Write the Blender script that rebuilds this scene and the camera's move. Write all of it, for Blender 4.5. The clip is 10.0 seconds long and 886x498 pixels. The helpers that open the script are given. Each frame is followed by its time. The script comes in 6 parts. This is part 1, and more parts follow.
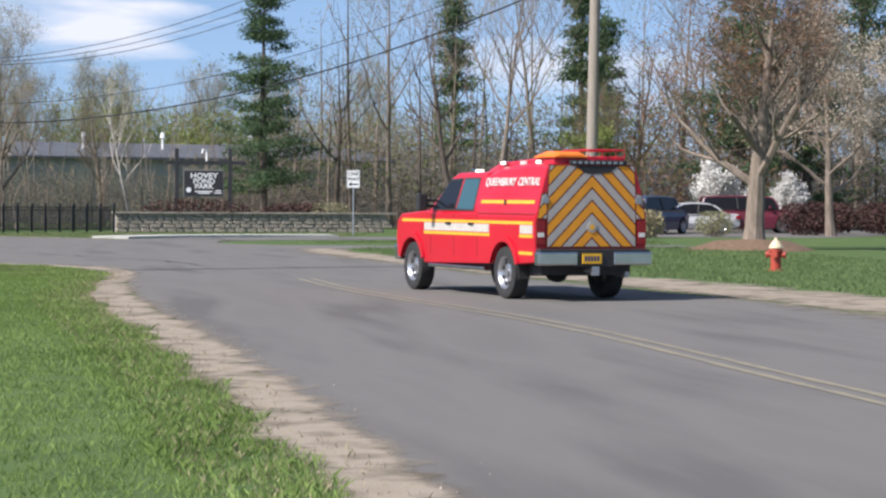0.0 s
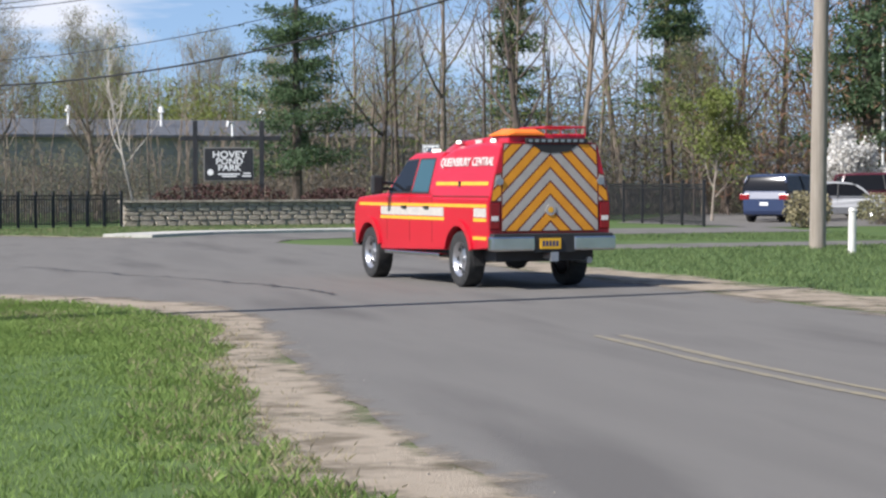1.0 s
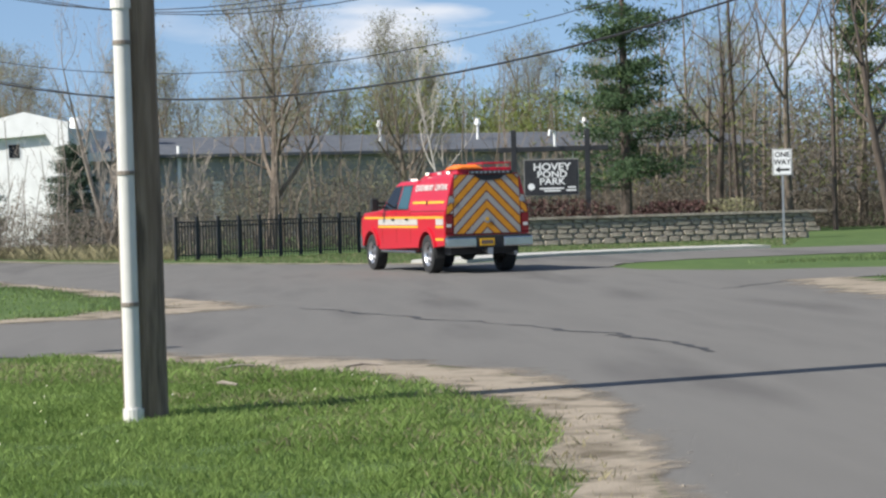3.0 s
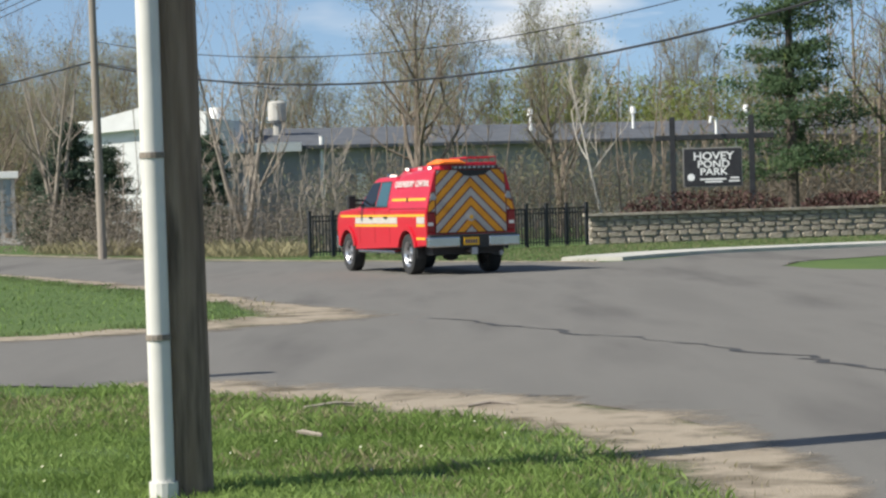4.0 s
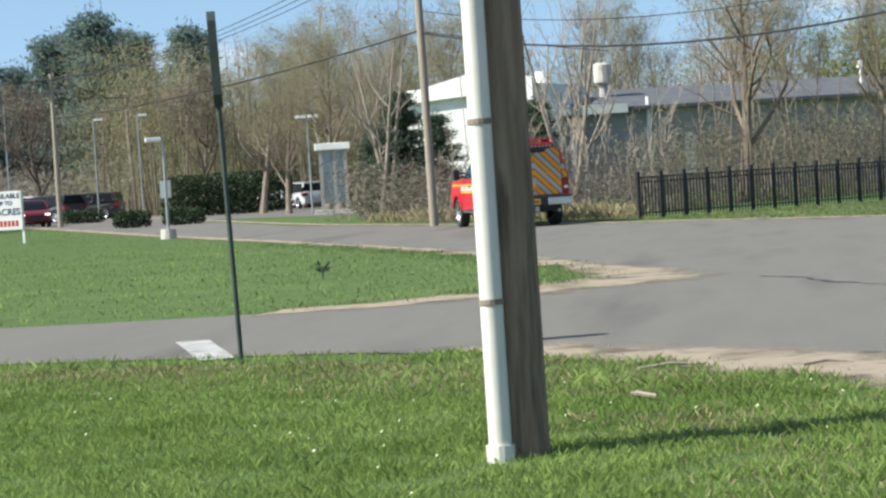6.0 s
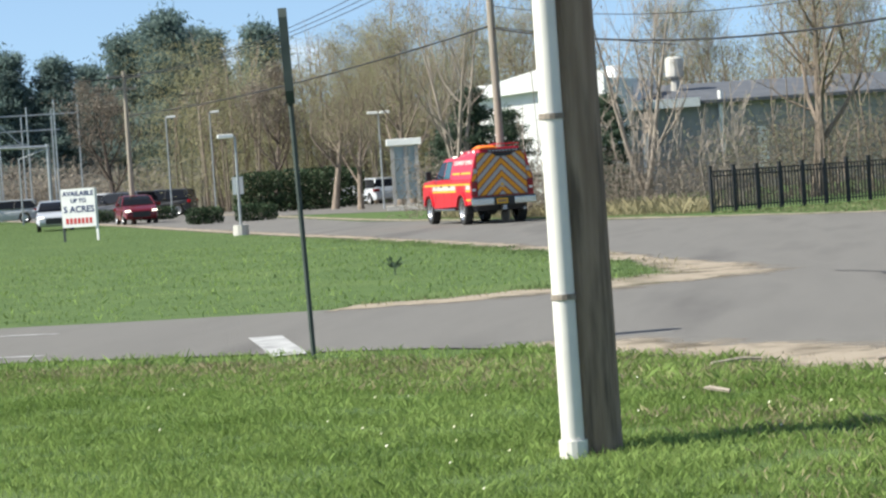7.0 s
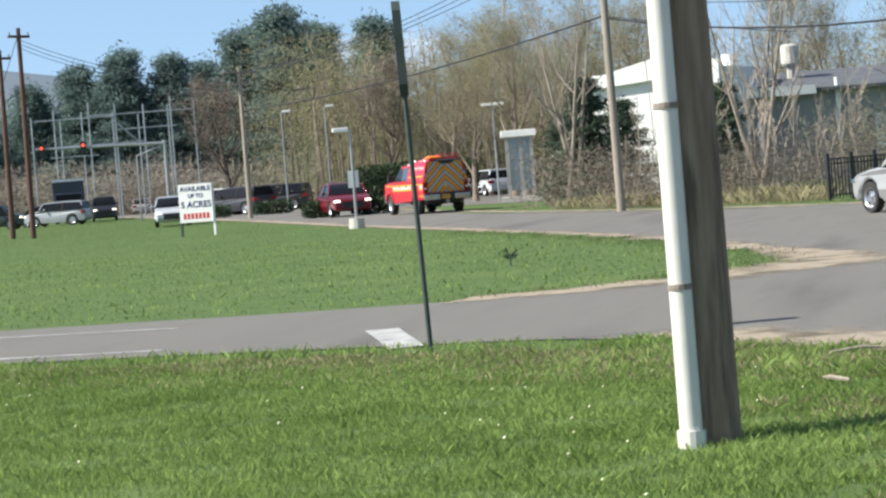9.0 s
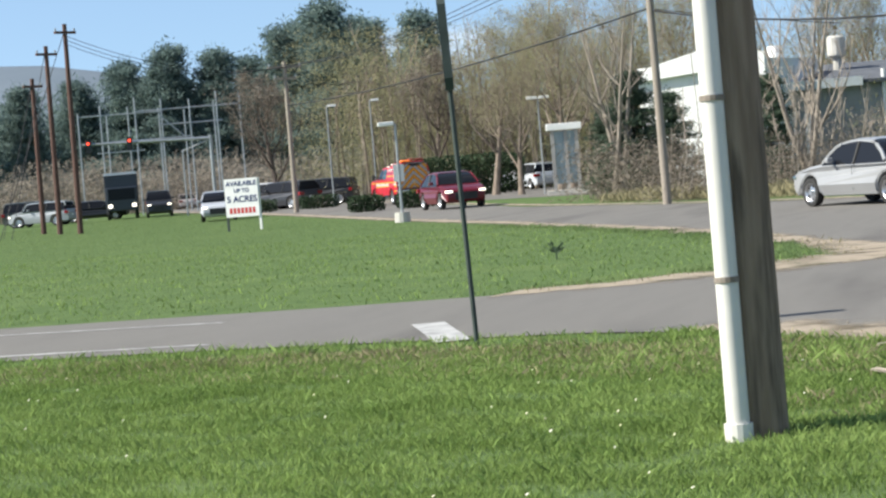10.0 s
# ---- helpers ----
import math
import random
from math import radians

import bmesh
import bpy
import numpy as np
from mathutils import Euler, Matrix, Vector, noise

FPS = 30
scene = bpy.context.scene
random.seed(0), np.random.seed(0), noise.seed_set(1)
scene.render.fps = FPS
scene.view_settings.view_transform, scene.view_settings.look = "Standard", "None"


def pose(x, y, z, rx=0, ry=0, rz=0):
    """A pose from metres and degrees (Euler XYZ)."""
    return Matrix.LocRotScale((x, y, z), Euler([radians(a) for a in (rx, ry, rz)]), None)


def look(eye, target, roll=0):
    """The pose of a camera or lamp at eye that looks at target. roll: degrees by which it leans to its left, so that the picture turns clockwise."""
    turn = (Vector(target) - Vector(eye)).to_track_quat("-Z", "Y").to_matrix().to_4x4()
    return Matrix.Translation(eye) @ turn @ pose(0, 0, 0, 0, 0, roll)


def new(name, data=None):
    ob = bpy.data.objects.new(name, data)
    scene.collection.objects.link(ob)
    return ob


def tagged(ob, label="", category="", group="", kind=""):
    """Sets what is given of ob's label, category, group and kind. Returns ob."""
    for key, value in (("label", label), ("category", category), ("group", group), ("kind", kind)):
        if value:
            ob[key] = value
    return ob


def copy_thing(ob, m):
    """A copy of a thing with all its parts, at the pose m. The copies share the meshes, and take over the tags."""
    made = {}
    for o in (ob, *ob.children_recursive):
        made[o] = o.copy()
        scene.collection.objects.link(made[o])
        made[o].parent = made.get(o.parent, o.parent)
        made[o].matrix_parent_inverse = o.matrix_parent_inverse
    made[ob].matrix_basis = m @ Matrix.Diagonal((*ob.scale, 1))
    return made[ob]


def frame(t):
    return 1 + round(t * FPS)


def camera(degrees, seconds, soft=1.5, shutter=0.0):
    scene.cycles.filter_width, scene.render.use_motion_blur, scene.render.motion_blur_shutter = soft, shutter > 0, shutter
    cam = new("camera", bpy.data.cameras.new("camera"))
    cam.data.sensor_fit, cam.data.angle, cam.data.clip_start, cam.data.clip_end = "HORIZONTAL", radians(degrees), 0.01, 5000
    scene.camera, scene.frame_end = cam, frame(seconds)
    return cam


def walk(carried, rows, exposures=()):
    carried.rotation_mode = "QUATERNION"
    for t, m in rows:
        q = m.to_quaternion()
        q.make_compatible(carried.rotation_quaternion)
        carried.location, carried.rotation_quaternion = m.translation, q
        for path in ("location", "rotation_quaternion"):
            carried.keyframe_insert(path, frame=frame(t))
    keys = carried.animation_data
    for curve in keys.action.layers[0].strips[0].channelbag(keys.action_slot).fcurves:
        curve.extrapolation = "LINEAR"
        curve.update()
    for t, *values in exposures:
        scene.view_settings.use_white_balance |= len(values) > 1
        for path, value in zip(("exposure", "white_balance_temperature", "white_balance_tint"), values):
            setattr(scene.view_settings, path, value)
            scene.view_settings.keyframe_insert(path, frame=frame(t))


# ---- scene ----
cam = camera(22.18, 10.0, soft=2.4)
PATH = [
    (0, -0.7, -34, 1.5, -1.240, -0.375, -11.062),
    (0.5, -1, -22, 1.5, -1.500, -0.135, -11.883),
    (1, -1.2, -13, 1.5, -1.693, 0.200, -11.995),
    (1.5, -1.1, -9, 1.5, -1.510, 0.612, -10.612),
    (2, -1, -6.8, 1.5, -1.337, 0.925, -9.720),
    (2.5, -0.72, -6.2, 1.5, -1.185, 1.217, -6.950),
    (2.7, -0.6, -6, 1.5, -1.209, 1.404, -5.600),
    (3.2, -0.167, -3.196, 1.5, -1.210, 1.6, -3.0),
    (3.8, -0.003, -0.2, 1.5, -1.290, 1.7, -0.8),
    (4, 0.0, 0.0, 1.5, -1.303, 1.71, 0.0),
    (4.5, 0.0, 0.0, 1.5, -1.583, 2.182, 2.408),
    (5, 0.0, 0.0, 1.5, -1.726, 2.7, 5.036),
    (5.5, 0.0, 0.0, 1.5, -1.856, 3.457, 7.14),
    (5.7, 0, 0, 1.5, -1.880, 3.5, 7.65),
    (6.8, 0, 0, 1.5, -1.890, 3.8, 9.8),
    (7, 0.0, 0.0, 1.5, -1.893, 3.824, 10.124),
    (7.5, 0.0, 0.0, 1.5, -1.632, 3.943, 10.937),
    (8, 0.0, 0.0, 1.5, -1.482, 3.807, 11.841),
    (8.5, 0.0, 0.0, 1.5, -1.831, 4.272, 12.673),
    (9, 0.0, 0.0, 1.5, -1.894, 4.527, 13.039),
    (9.5, 0.0, 0.0, 1.5, -1.957, 4.492, 13.362),
    (10, 0.0, 0.0, 1.5, -1.961, 4.786, 14.195),
]
walk(cam, [(t, pose(x, y, z, 90 + p, r, w)) for t, x, y, z, p, r, w in PATH],
     [(0, 0.65, 6180, 14), (2.5, 0.56, 6200, 10), (4, 0.54, 6520, 7), (5.5, 0.76, 6450, 4), (7, 0.95, 6480, 6), (10, 0.92, 6480, 7)])

# ---- world and sun ----
SUN_EL, SUN_AZ = 42.0, 23.0   # the shadows run 23 degrees from +x towards +y
sun_from = Vector((-math.cos(radians(SUN_AZ)) * math.cos(radians(SUN_EL)),
                   -math.sin(radians(SUN_AZ)) * math.cos(radians(SUN_EL)), math.sin(radians(SUN_EL))))
world = bpy.data.worlds.new("world")
scene.world = world
world.use_nodes = True
wt = world.node_tree
sky = wt.nodes.new("ShaderNodeTexSky")
sky.sky_type = "NISHITA"
sky.sun_disc = False
sky.sun_elevation = radians(SUN_EL)
sky.sun_rotation = math.atan2(sun_from.x, sun_from.y)
sky.air_density, sky.dust_density, sky.ozone_density = 1.0, 0.6, 1.5
# the clear air looks deeper blue near the skyline: look the sky up somewhat higher than the ray
tc = wt.nodes.new("ShaderNodeTexCoord")
lift = wt.nodes.new("ShaderNodeVectorMath")
lift.operation = "ADD"
lift.inputs[1].default_value = (0, 0, 0.14)
norm = wt.nodes.new("ShaderNodeVectorMath")
norm.operation = "NORMALIZE"
wt.links.new(tc.outputs["Generated"], lift.inputs[0])
wt.links.new(lift.outputs[0], norm.inputs[0])
wt.links.new(norm.outputs[0], sky.inputs["Vector"])
# thin flat clouds
cmap = wt.nodes.new("ShaderNodeMapping")
cmap.inputs["Location"].default_value = (0.35, 0.2, 0.1)
cmap.inputs["Scale"].default_value = (4.0, 4.0, 17.0)
cn = wt.nodes.new("ShaderNodeTexNoise")
cn.inputs["Scale"].default_value, cn.inputs["Detail"].default_value = 1.0, 6
cr = wt.nodes.new("ShaderNodeMapRange")
cr.inputs[1].default_value, cr.inputs[2].default_value, cr.inputs[4].default_value = 0.57, 0.72, 0.8
cm = wt.nodes.new("ShaderNodeMix")
cm.data_type = "RGBA"
cm.inputs[7].default_value = (6.2, 6.2, 6.4, 1)
wt.links.new(tc.outputs["Generated"], cmap.inputs[0])
wt.links.new(cmap.outputs[0], cn.inputs["Vector"])
wt.links.new(cn.outputs[0], cr.inputs[0])
# a small flat cloud bank standing over the bend
CLOUD_B, CLOUD_E = radians(2.5), radians(4.3)
centre_dir = wt.nodes.new("ShaderNodeVectorMath")
centre_dir.operation = "SUBTRACT"
centre_dir.inputs[1].default_value = (math.sin(CLOUD_B) * math.cos(CLOUD_E), math.cos(CLOUD_B) * math.cos(CLOUD_E), math.sin(CLOUD_E))
wt.links.new(tc.outputs["Generated"], centre_dir.inputs[0])
flat = wt.nodes.new("ShaderNodeVectorMath")
flat.operation = "MULTIPLY"
flat.inputs[1].default_value = (26, 26, 62)
wt.links.new(centre_dir.outputs[0], flat.inputs[0])
far_off = wt.nodes.new("ShaderNodeVectorMath")
far_off.operation = "LENGTH"
wt.links.new(flat.outputs[0], far_off.inputs[0])
wisp_map = wt.nodes.new("ShaderNodeMapping")
wisp_map.inputs["Scale"].default_value = (18, 18, 110)
wisp = wt.nodes.new("ShaderNodeTexNoise")
wisp.inputs["Scale"].default_value, wisp.inputs["Detail"].default_value = 1.0, 5
wt.links.new(tc.outputs["Generated"], wisp_map.inputs[0])
wt.links.new(wisp_map.outputs[0], wisp.inputs["Vector"])
soft_off = wt.nodes.new("ShaderNodeMath")
soft_off.operation = "MULTIPLY_ADD"
soft_off.inputs[1].default_value = 2.2
wt.links.new(wisp.outputs[0], soft_off.inputs[0])
wt.links.new(far_off.outputs["Value"], soft_off.inputs[2])
bank = wt.nodes.new("ShaderNodeMapRange")
bank.inputs[1].default_value, bank.inputs[2].default_value, bank.inputs[3].default_value, bank.inputs[4].default_value = 1.5, 2.3, 0.85, 0.0
wt.links.new(soft_off.outputs[0], bank.inputs[0])
both = wt.nodes.new("ShaderNodeMath")
both.operation = "MAXIMUM"
wt.links.new(cr.outputs[0], both.inputs[0])
wt.links.new(bank.outputs[0], both.inputs[1])
wt.links.new(both.outputs[0], cm.inputs[0])
wt.links.new(sky.outputs[0], cm.inputs[6])
wt.links.new(cm.outputs[2], wt.nodes["Background"].inputs[0])
wt.nodes["Background"].inputs[1].default_value = 0.102
sun = new("sun", bpy.data.lights.new("sun", "SUN"))
sun.data.energy, sun.data.angle, sun.data.color = 4.7, radians(0.5), (1.0, 0.95, 0.87)
sun.matrix_world = look((0, 0, 30), Vector((0, 0, 30)) - sun_from)


# ---- materials ----
def mat(name, a, b=None, scale=4.0, rough=0.8, metal=0.0, bump=0.0, fine=None, spec=0.4, emit=0.0, coat=0.0, stretch=None,
        patch=None, patch_scale=0.3, isl=False, alpha_trans=0.0):
    """Two tones mixed by noise at two scales, a little bump, optional larger patches of a third tone."""
    m = bpy.data.materials.new(name)
    m.use_nodes = True
    t = m.node_tree
    n, l = t.nodes, t.links
    p = n["Principled BSDF"]
    p.inputs["Roughness"].default_value = rough
    p.inputs["Metallic"].default_value = metal
    p.inputs["Specular IOR Level"].default_value = spec
    p.inputs["Coat Weight"].default_value = coat
    p.inputs["Coat Roughness"].default_value = 0.08
    if emit:
        p.inputs["Emission Color"].default_value = (*a, 1)
        p.inputs["Emission Strength"].default_value = emit
    if b is None and not bump:
        p.inputs["Base Color"].default_value = (*a, 1)
        return m
    co = n.new("ShaderNodeTexCoord")
    vec = co.outputs["Object"]
    if stretch:
        mp = n.new("ShaderNodeMapping")
        mp.inputs["Scale"].default_value = stretch
        l.new(vec, mp.inputs[0])
        vec = mp.outputs[0]
    no = n.new("ShaderNodeTexNoise")
    no.inputs["Scale"].default_value, no.inputs["Detail"].default_value = scale, 6
    l.new(vec, no.inputs["Vector"])
    ramp = n.new("ShaderNodeMapRange")
    ramp.inputs[1].default_value, ramp.inputs[2].default_value = 0.32, 0.68
    l.new(no.outputs[0], ramp.inputs[0])
    mix = n.new("ShaderNodeMix")
    mix.data_type = "RGBA"
    mix.inputs[6].default_value, mix.inputs[7].default_value = (*a, 1), (*(b or a), 1)
    l.new(ramp.outputs[0], mix.inputs[0])
    out = mix.outputs[2]
    if isl:
        geo = n.new("ShaderNodeNewGeometry")
        hv = n.new("ShaderNodeHueSaturation")
        mr = n.new("ShaderNodeMapRange")
        mr.inputs[3].default_value, mr.inputs[4].default_value = 0.65, 1.35
        l.new(geo.outputs["Random Per Island"], mr.inputs[0])
        l.new(mr.outputs[0], hv.inputs["Value"])
        l.new(out, hv.inputs["Color"])
        out = hv.outputs[0]
    if patch:
        n2 = n.new("ShaderNodeTexNoise")
        n2.inputs["Scale"].default_value, n2.inputs["Detail"].default_value = patch_scale, 5
        l.new(vec, n2.inputs["Vector"])
        r2 = n.new("ShaderNodeMapRange")
        r2.inputs[1].default_value, r2.inputs[2].default_value = 0.5, 0.66
        l.new(n2.outputs[0], r2.inputs[0])
        m2 = n.new("ShaderNodeMix")
        m2.data_type = "RGBA"
        l.new(r2.outputs[0], m2.inputs[0])
        l.new(out, m2.inputs[6])
        m2.inputs[7].default_value = (*patch, 1)
        out = m2.outputs[2]
    l.new(out, p.inputs["Base Color"])
    if bump:
        nb = n.new("ShaderNodeTexNoise")
        nb.inputs["Scale"].default_value, nb.inputs["Detail"].default_value = fine or scale * 6, 4
        l.new(vec, nb.inputs["Vector"])
        bp = n.new("ShaderNodeBump")
        bp.inputs["Strength"].default_value, bp.inputs["Distance"].default_value = bump, 0.02
        l.new(nb.outputs[0], bp.inputs["Height"])
        l.new(bp.outputs[0], p.inputs["Normal"])
    return m


def leaf_mat(name, a, b, trans=0.25):
    """Thin leaves: tone differs from leaf to leaf, some light passes through."""
    m = mat(name, a, b, scale=0.6, rough=0.7, isl=True, spec=0.2)
    t = m.node_tree
    p = t.nodes["Principled BSDF"]
    tr = t.nodes.new("ShaderNodeBsdfTranslucent")
    mx = t.nodes.new("ShaderNodeMixShader")
    mx.inputs[0].default_value = trans
    src = p.inputs["Base Color"].links[0].from_socket
    t.links.new(src, tr.inputs[0])
    t.links.new(p.outputs[0], mx.inputs[1])
    t.links.new(tr.outputs[0], mx.inputs[2])
    t.links.new(mx.outputs[0], t.nodes["Material Output"].inputs[0])
    return m


M = dict(
    grass=mat("grass_ground", (0.074, 0.113, 0.044), (0.1, 0.145, 0.055), 2.2, 0.95, bump=0.5, fine=40, spec=0.03, patch=(0.105, 0.148, 0.056), patch_scale=0.35),
    blade=leaf_mat("grass_blade", (0.158, 0.232, 0.058), (0.25, 0.336, 0.1), 0.42),
    lawnblade=leaf_mat("lawn_blade", (0.145, 0.205, 0.078), (0.205, 0.27, 0.105), 0.55),
    drygrass=leaf_mat("dry_grass", (0.24, 0.21, 0.12), (0.32, 0.28, 0.165), 0.25),
    asphalt=mat("worn_asphalt", (0.142, 0.133, 0.12), (0.178, 0.167, 0.15), 0.5, 0.9, bump=0.35, fine=160, spec=0.2, patch=(0.118, 0.11, 0.1), patch_scale=0.5, stretch=(1.5, 0.22, 1)),
    dirt=mat("bark_mulch", (0.12, 0.075, 0.045), (0.2, 0.13, 0.08), 9, 0.95, bump=0.9),
    concrete=mat("pale_concrete", (0.4, 0.385, 0.345), (0.5, 0.475, 0.425), 3, 0.85, bump=0.3),
    yellow=mat("worn_yellow_paint", (0.26, 0.22, 0.14), (0.18, 0.165, 0.135), 6, 0.8, bump=0.2),
    white_line=mat("worn_white_paint", (0.46, 0.45, 0.43), (0.24, 0.235, 0.225), 4, 0.8, bump=0.2),
    tar=mat("tar_crack", (0.03, 0.03, 0.03), (0.07, 0.065, 0.06), 6, 0.7, bump=0.3),
    polewood=mat("weathered_pole_wood", (0.165, 0.115, 0.077), (0.3, 0.225, 0.16), 2.2, 0.9, bump=0.6, patch=(0.115, 0.085, 0.06), patch_scale=2.5, stretch=(5, 5, 0.5)),
    palewood=mat("pale_pole_wood", (0.25, 0.212, 0.17), (0.33, 0.285, 0.235), 3, 0.9, bump=0.6, stretch=(6, 6, 0.35)),
    pvc=mat("white_conduit", (0.68, 0.65, 0.59), (0.6, 0.575, 0.52), 4, 0.45, bump=0.05),
    steel=mat("galvanised_steel", (0.42, 0.43, 0.43), (0.33, 0.34, 0.35), 8, 0.45, 0.7, bump=0.05),
    darkmetal=mat("black_painted_metal", (0.018, 0.018, 0.02), (0.03, 0.03, 0.032), 5, 0.5, bump=0.05),
    greenpost=mat("dark_green_post", (0.03, 0.042, 0.036), (0.05, 0.065, 0.055), 5, 0.6, bump=0.1),
    white=mat("white_paint", (0.8, 0.79, 0.76), (0.72, 0.71, 0.68), 2, 0.6, bump=0.05),
    signwhite=mat("sign_white", (0.75, 0.75, 0.73), (0.68, 0.68, 0.66), 3, 0.5),
    black=mat("black_letter", (0.015, 0.015, 0.017)),
    navy=mat("navy_letter", (0.02, 0.035, 0.12)),
    redletter=mat("red_letter", (0.5, 0.05, 0.05)),
    bark=mat("grey_brown_bark", (0.16, 0.125, 0.095), (0.26, 0.21, 0.165), 2.5, 0.95, bump=0.5, stretch=(4, 4, 0.8)),
    darkbark=mat("dark_bark", (0.07, 0.055, 0.045), (0.13, 0.1, 0.08), 2.5, 0.95, bump=0.5, stretch=(4, 4, 0.8)),
    palebark=mat("pale_bark", (0.24, 0.2, 0.16), (0.34, 0.29, 0.24), 2.5, 0.9, bump=0.4, stretch=(4, 4, 0.8)),
    birchbark=mat("birch_bark", (0.55, 0.5, 0.44), (0.38, 0.34, 0.29), 3, 0.85, bump=0.2, stretch=(1, 1, 4)),
    twig=mat("fine_twigs", (0.2, 0.16, 0.12), (0.28, 0.22, 0.17), 2, 0.95, isl=True),
    needles=leaf_mat("pine_needles", (0.06, 0.1, 0.05), (0.1, 0.15, 0.07), 0.35),
    darkneedles=leaf_mat("dark_needles", (0.06, 0.09, 0.06), (0.09, 0.125, 0.08), 0.3),
    # needles for far trees: distance haze is put into the colour, paler and bluer
    hazedneedles=leaf_mat("hazed_needles", (0.12, 0.17, 0.155), (0.16, 0.215, 0.19), 0.4),
    budgreen=leaf_mat("spring_leaves", (0.15, 0.19, 0.05), (0.23, 0.25, 0.075), 0.35),
    olive=leaf_mat("olive_buds", (0.26, 0.25, 0.135), (0.34, 0.32, 0.185), 0.45),
    redbud=leaf_mat("red_buds", (0.22, 0.12, 0.075), (0.3, 0.18, 0.11), 0.35),
    brush=leaf_mat("brown_brush", (0.19, 0.157, 0.124), (0.275, 0.235, 0.188), 0.35),
    palebud=leaf_mat("pale_pink_buds", (0.48, 0.4, 0.31), (0.58, 0.5, 0.4), 0.4),
    thicket=leaf_mat("dark_thicket", (0.135, 0.11, 0.085), (0.2, 0.168, 0.13), 0.35),
    # brush lightened for far stands, the haze painted into its tones
    hazedbrush=leaf_mat("hazed_brown_brush", (0.25, 0.215, 0.175), (0.34, 0.3, 0.245), 0.4),
    blossom=leaf_mat("white_blossom", (0.62, 0.6, 0.55), (0.72, 0.7, 0.66), 0.3),
    hedge=leaf_mat("hedge_leaves", (0.03, 0.052, 0.026), (0.05, 0.076, 0.035), 0.2),
    shrubred=leaf_mat("dark_red_shrub", (0.06, 0.03, 0.028), (0.1, 0.055, 0.045), 0.15),
    stone=mat("field_stone", (0.27, 0.25, 0.23), (0.38, 0.36, 0.33), 6, 0.9, bump=0.6),
    roof=mat("grey_roof", (0.075, 0.08, 0.09), (0.11, 0.115, 0.125), 1.5, 0.8, bump=0.1),
    wallgrey=mat("grey_wall", (0.27, 0.26, 0.25), (0.32, 0.31, 0.295), 1, 0.85, bump=0.1),
    glass=mat("dark_glass", (0.012, 0.013, 0.016), rough=0.12, spec=0.14),
    blueglass=mat("tinted_window", (0.04, 0.09, 0.11), rough=0.25, spec=0.15),
    paleglass=mat("pale_grey_glass", (0.26, 0.31, 0.33), rough=0.2, spec=0.4),
    rubber=mat("tyre_rubber", (0.02, 0.02, 0.02), (0.035, 0.034, 0.032), 12, 0.85, bump=0.2),
    chrome=mat("chrome", (0.62, 0.62, 0.63), (0.5, 0.5, 0.5), 3, 0.2, 1.0),
    alloy=mat("alloy_wheel", (0.55, 0.55, 0.56), (0.42, 0.42, 0.43), 5, 0.3, 0.85),
    trim=mat("black_trim", (0.02, 0.02, 0.02), (0.03, 0.03, 0.03), 6, 0.6),
    truckred=mat("fire_red_paint", (0.5, 0.006, 0.02), (0.45, 0.005, 0.017), 0.8, 0.35, coat=0.3),
    taillight=mat("red_lens", (0.22, 0.008, 0.012), rough=0.15, spec=0.5),
    orange=mat("orange_reflective", (0.72, 0.3, 0.015), (0.64, 0.25, 0.015), 5, 0.5),
    silverstripe=mat("silver_reflective", (0.4, 0.37, 0.33), (0.35, 0.325, 0.29), 5, 0.5),
    darkredline=mat("dark_red_line", (0.16, 0.02, 0.015), (0.12, 0.02, 0.015), 5, 0.6),
    gold=mat("gold_stripe", (0.75, 0.4, 0.03), (0.68, 0.35, 0.03), 5, 0.5),
    whitestripe=mat("white_stripe", (0.72, 0.68, 0.62), (0.65, 0.61, 0.56), 5, 0.5),
    silverband=mat("pale_reflective_band", (0.52, 0.48, 0.42), (0.42, 0.39, 0.35), 9, 0.45),
    plate=mat("yellow_plate", (0.75, 0.42, 0.02), (0.7, 0.38, 0.02), 5, 0.5),
    lamp=mat("lit_lamp", (1.0, 0.9, 0.75), emit=1.3),
    orangeplastic=mat("orange_plastic", (0.85, 0.2, 0.02), (0.8, 0.17, 0.02), 5, 0.45),
    rust=mat("rusty_strap", (0.2, 0.16, 0.12), (0.3, 0.26, 0.22), 20, 0.7, 0.3),
    wire=mat("cable", (0.02, 0.02, 0.022)),
    cloud=mat("cloud", (0.9, 0.9, 0.92)),
    hill=mat("far_hill", (0.1, 0.13, 0.16), (0.13, 0.16, 0.19), 0.004, 1.0),
)
def paint(name, c):
    return mat(name, c, tuple(v * 0.9 for v in c), 0.8, 0.32, coat=0.3)


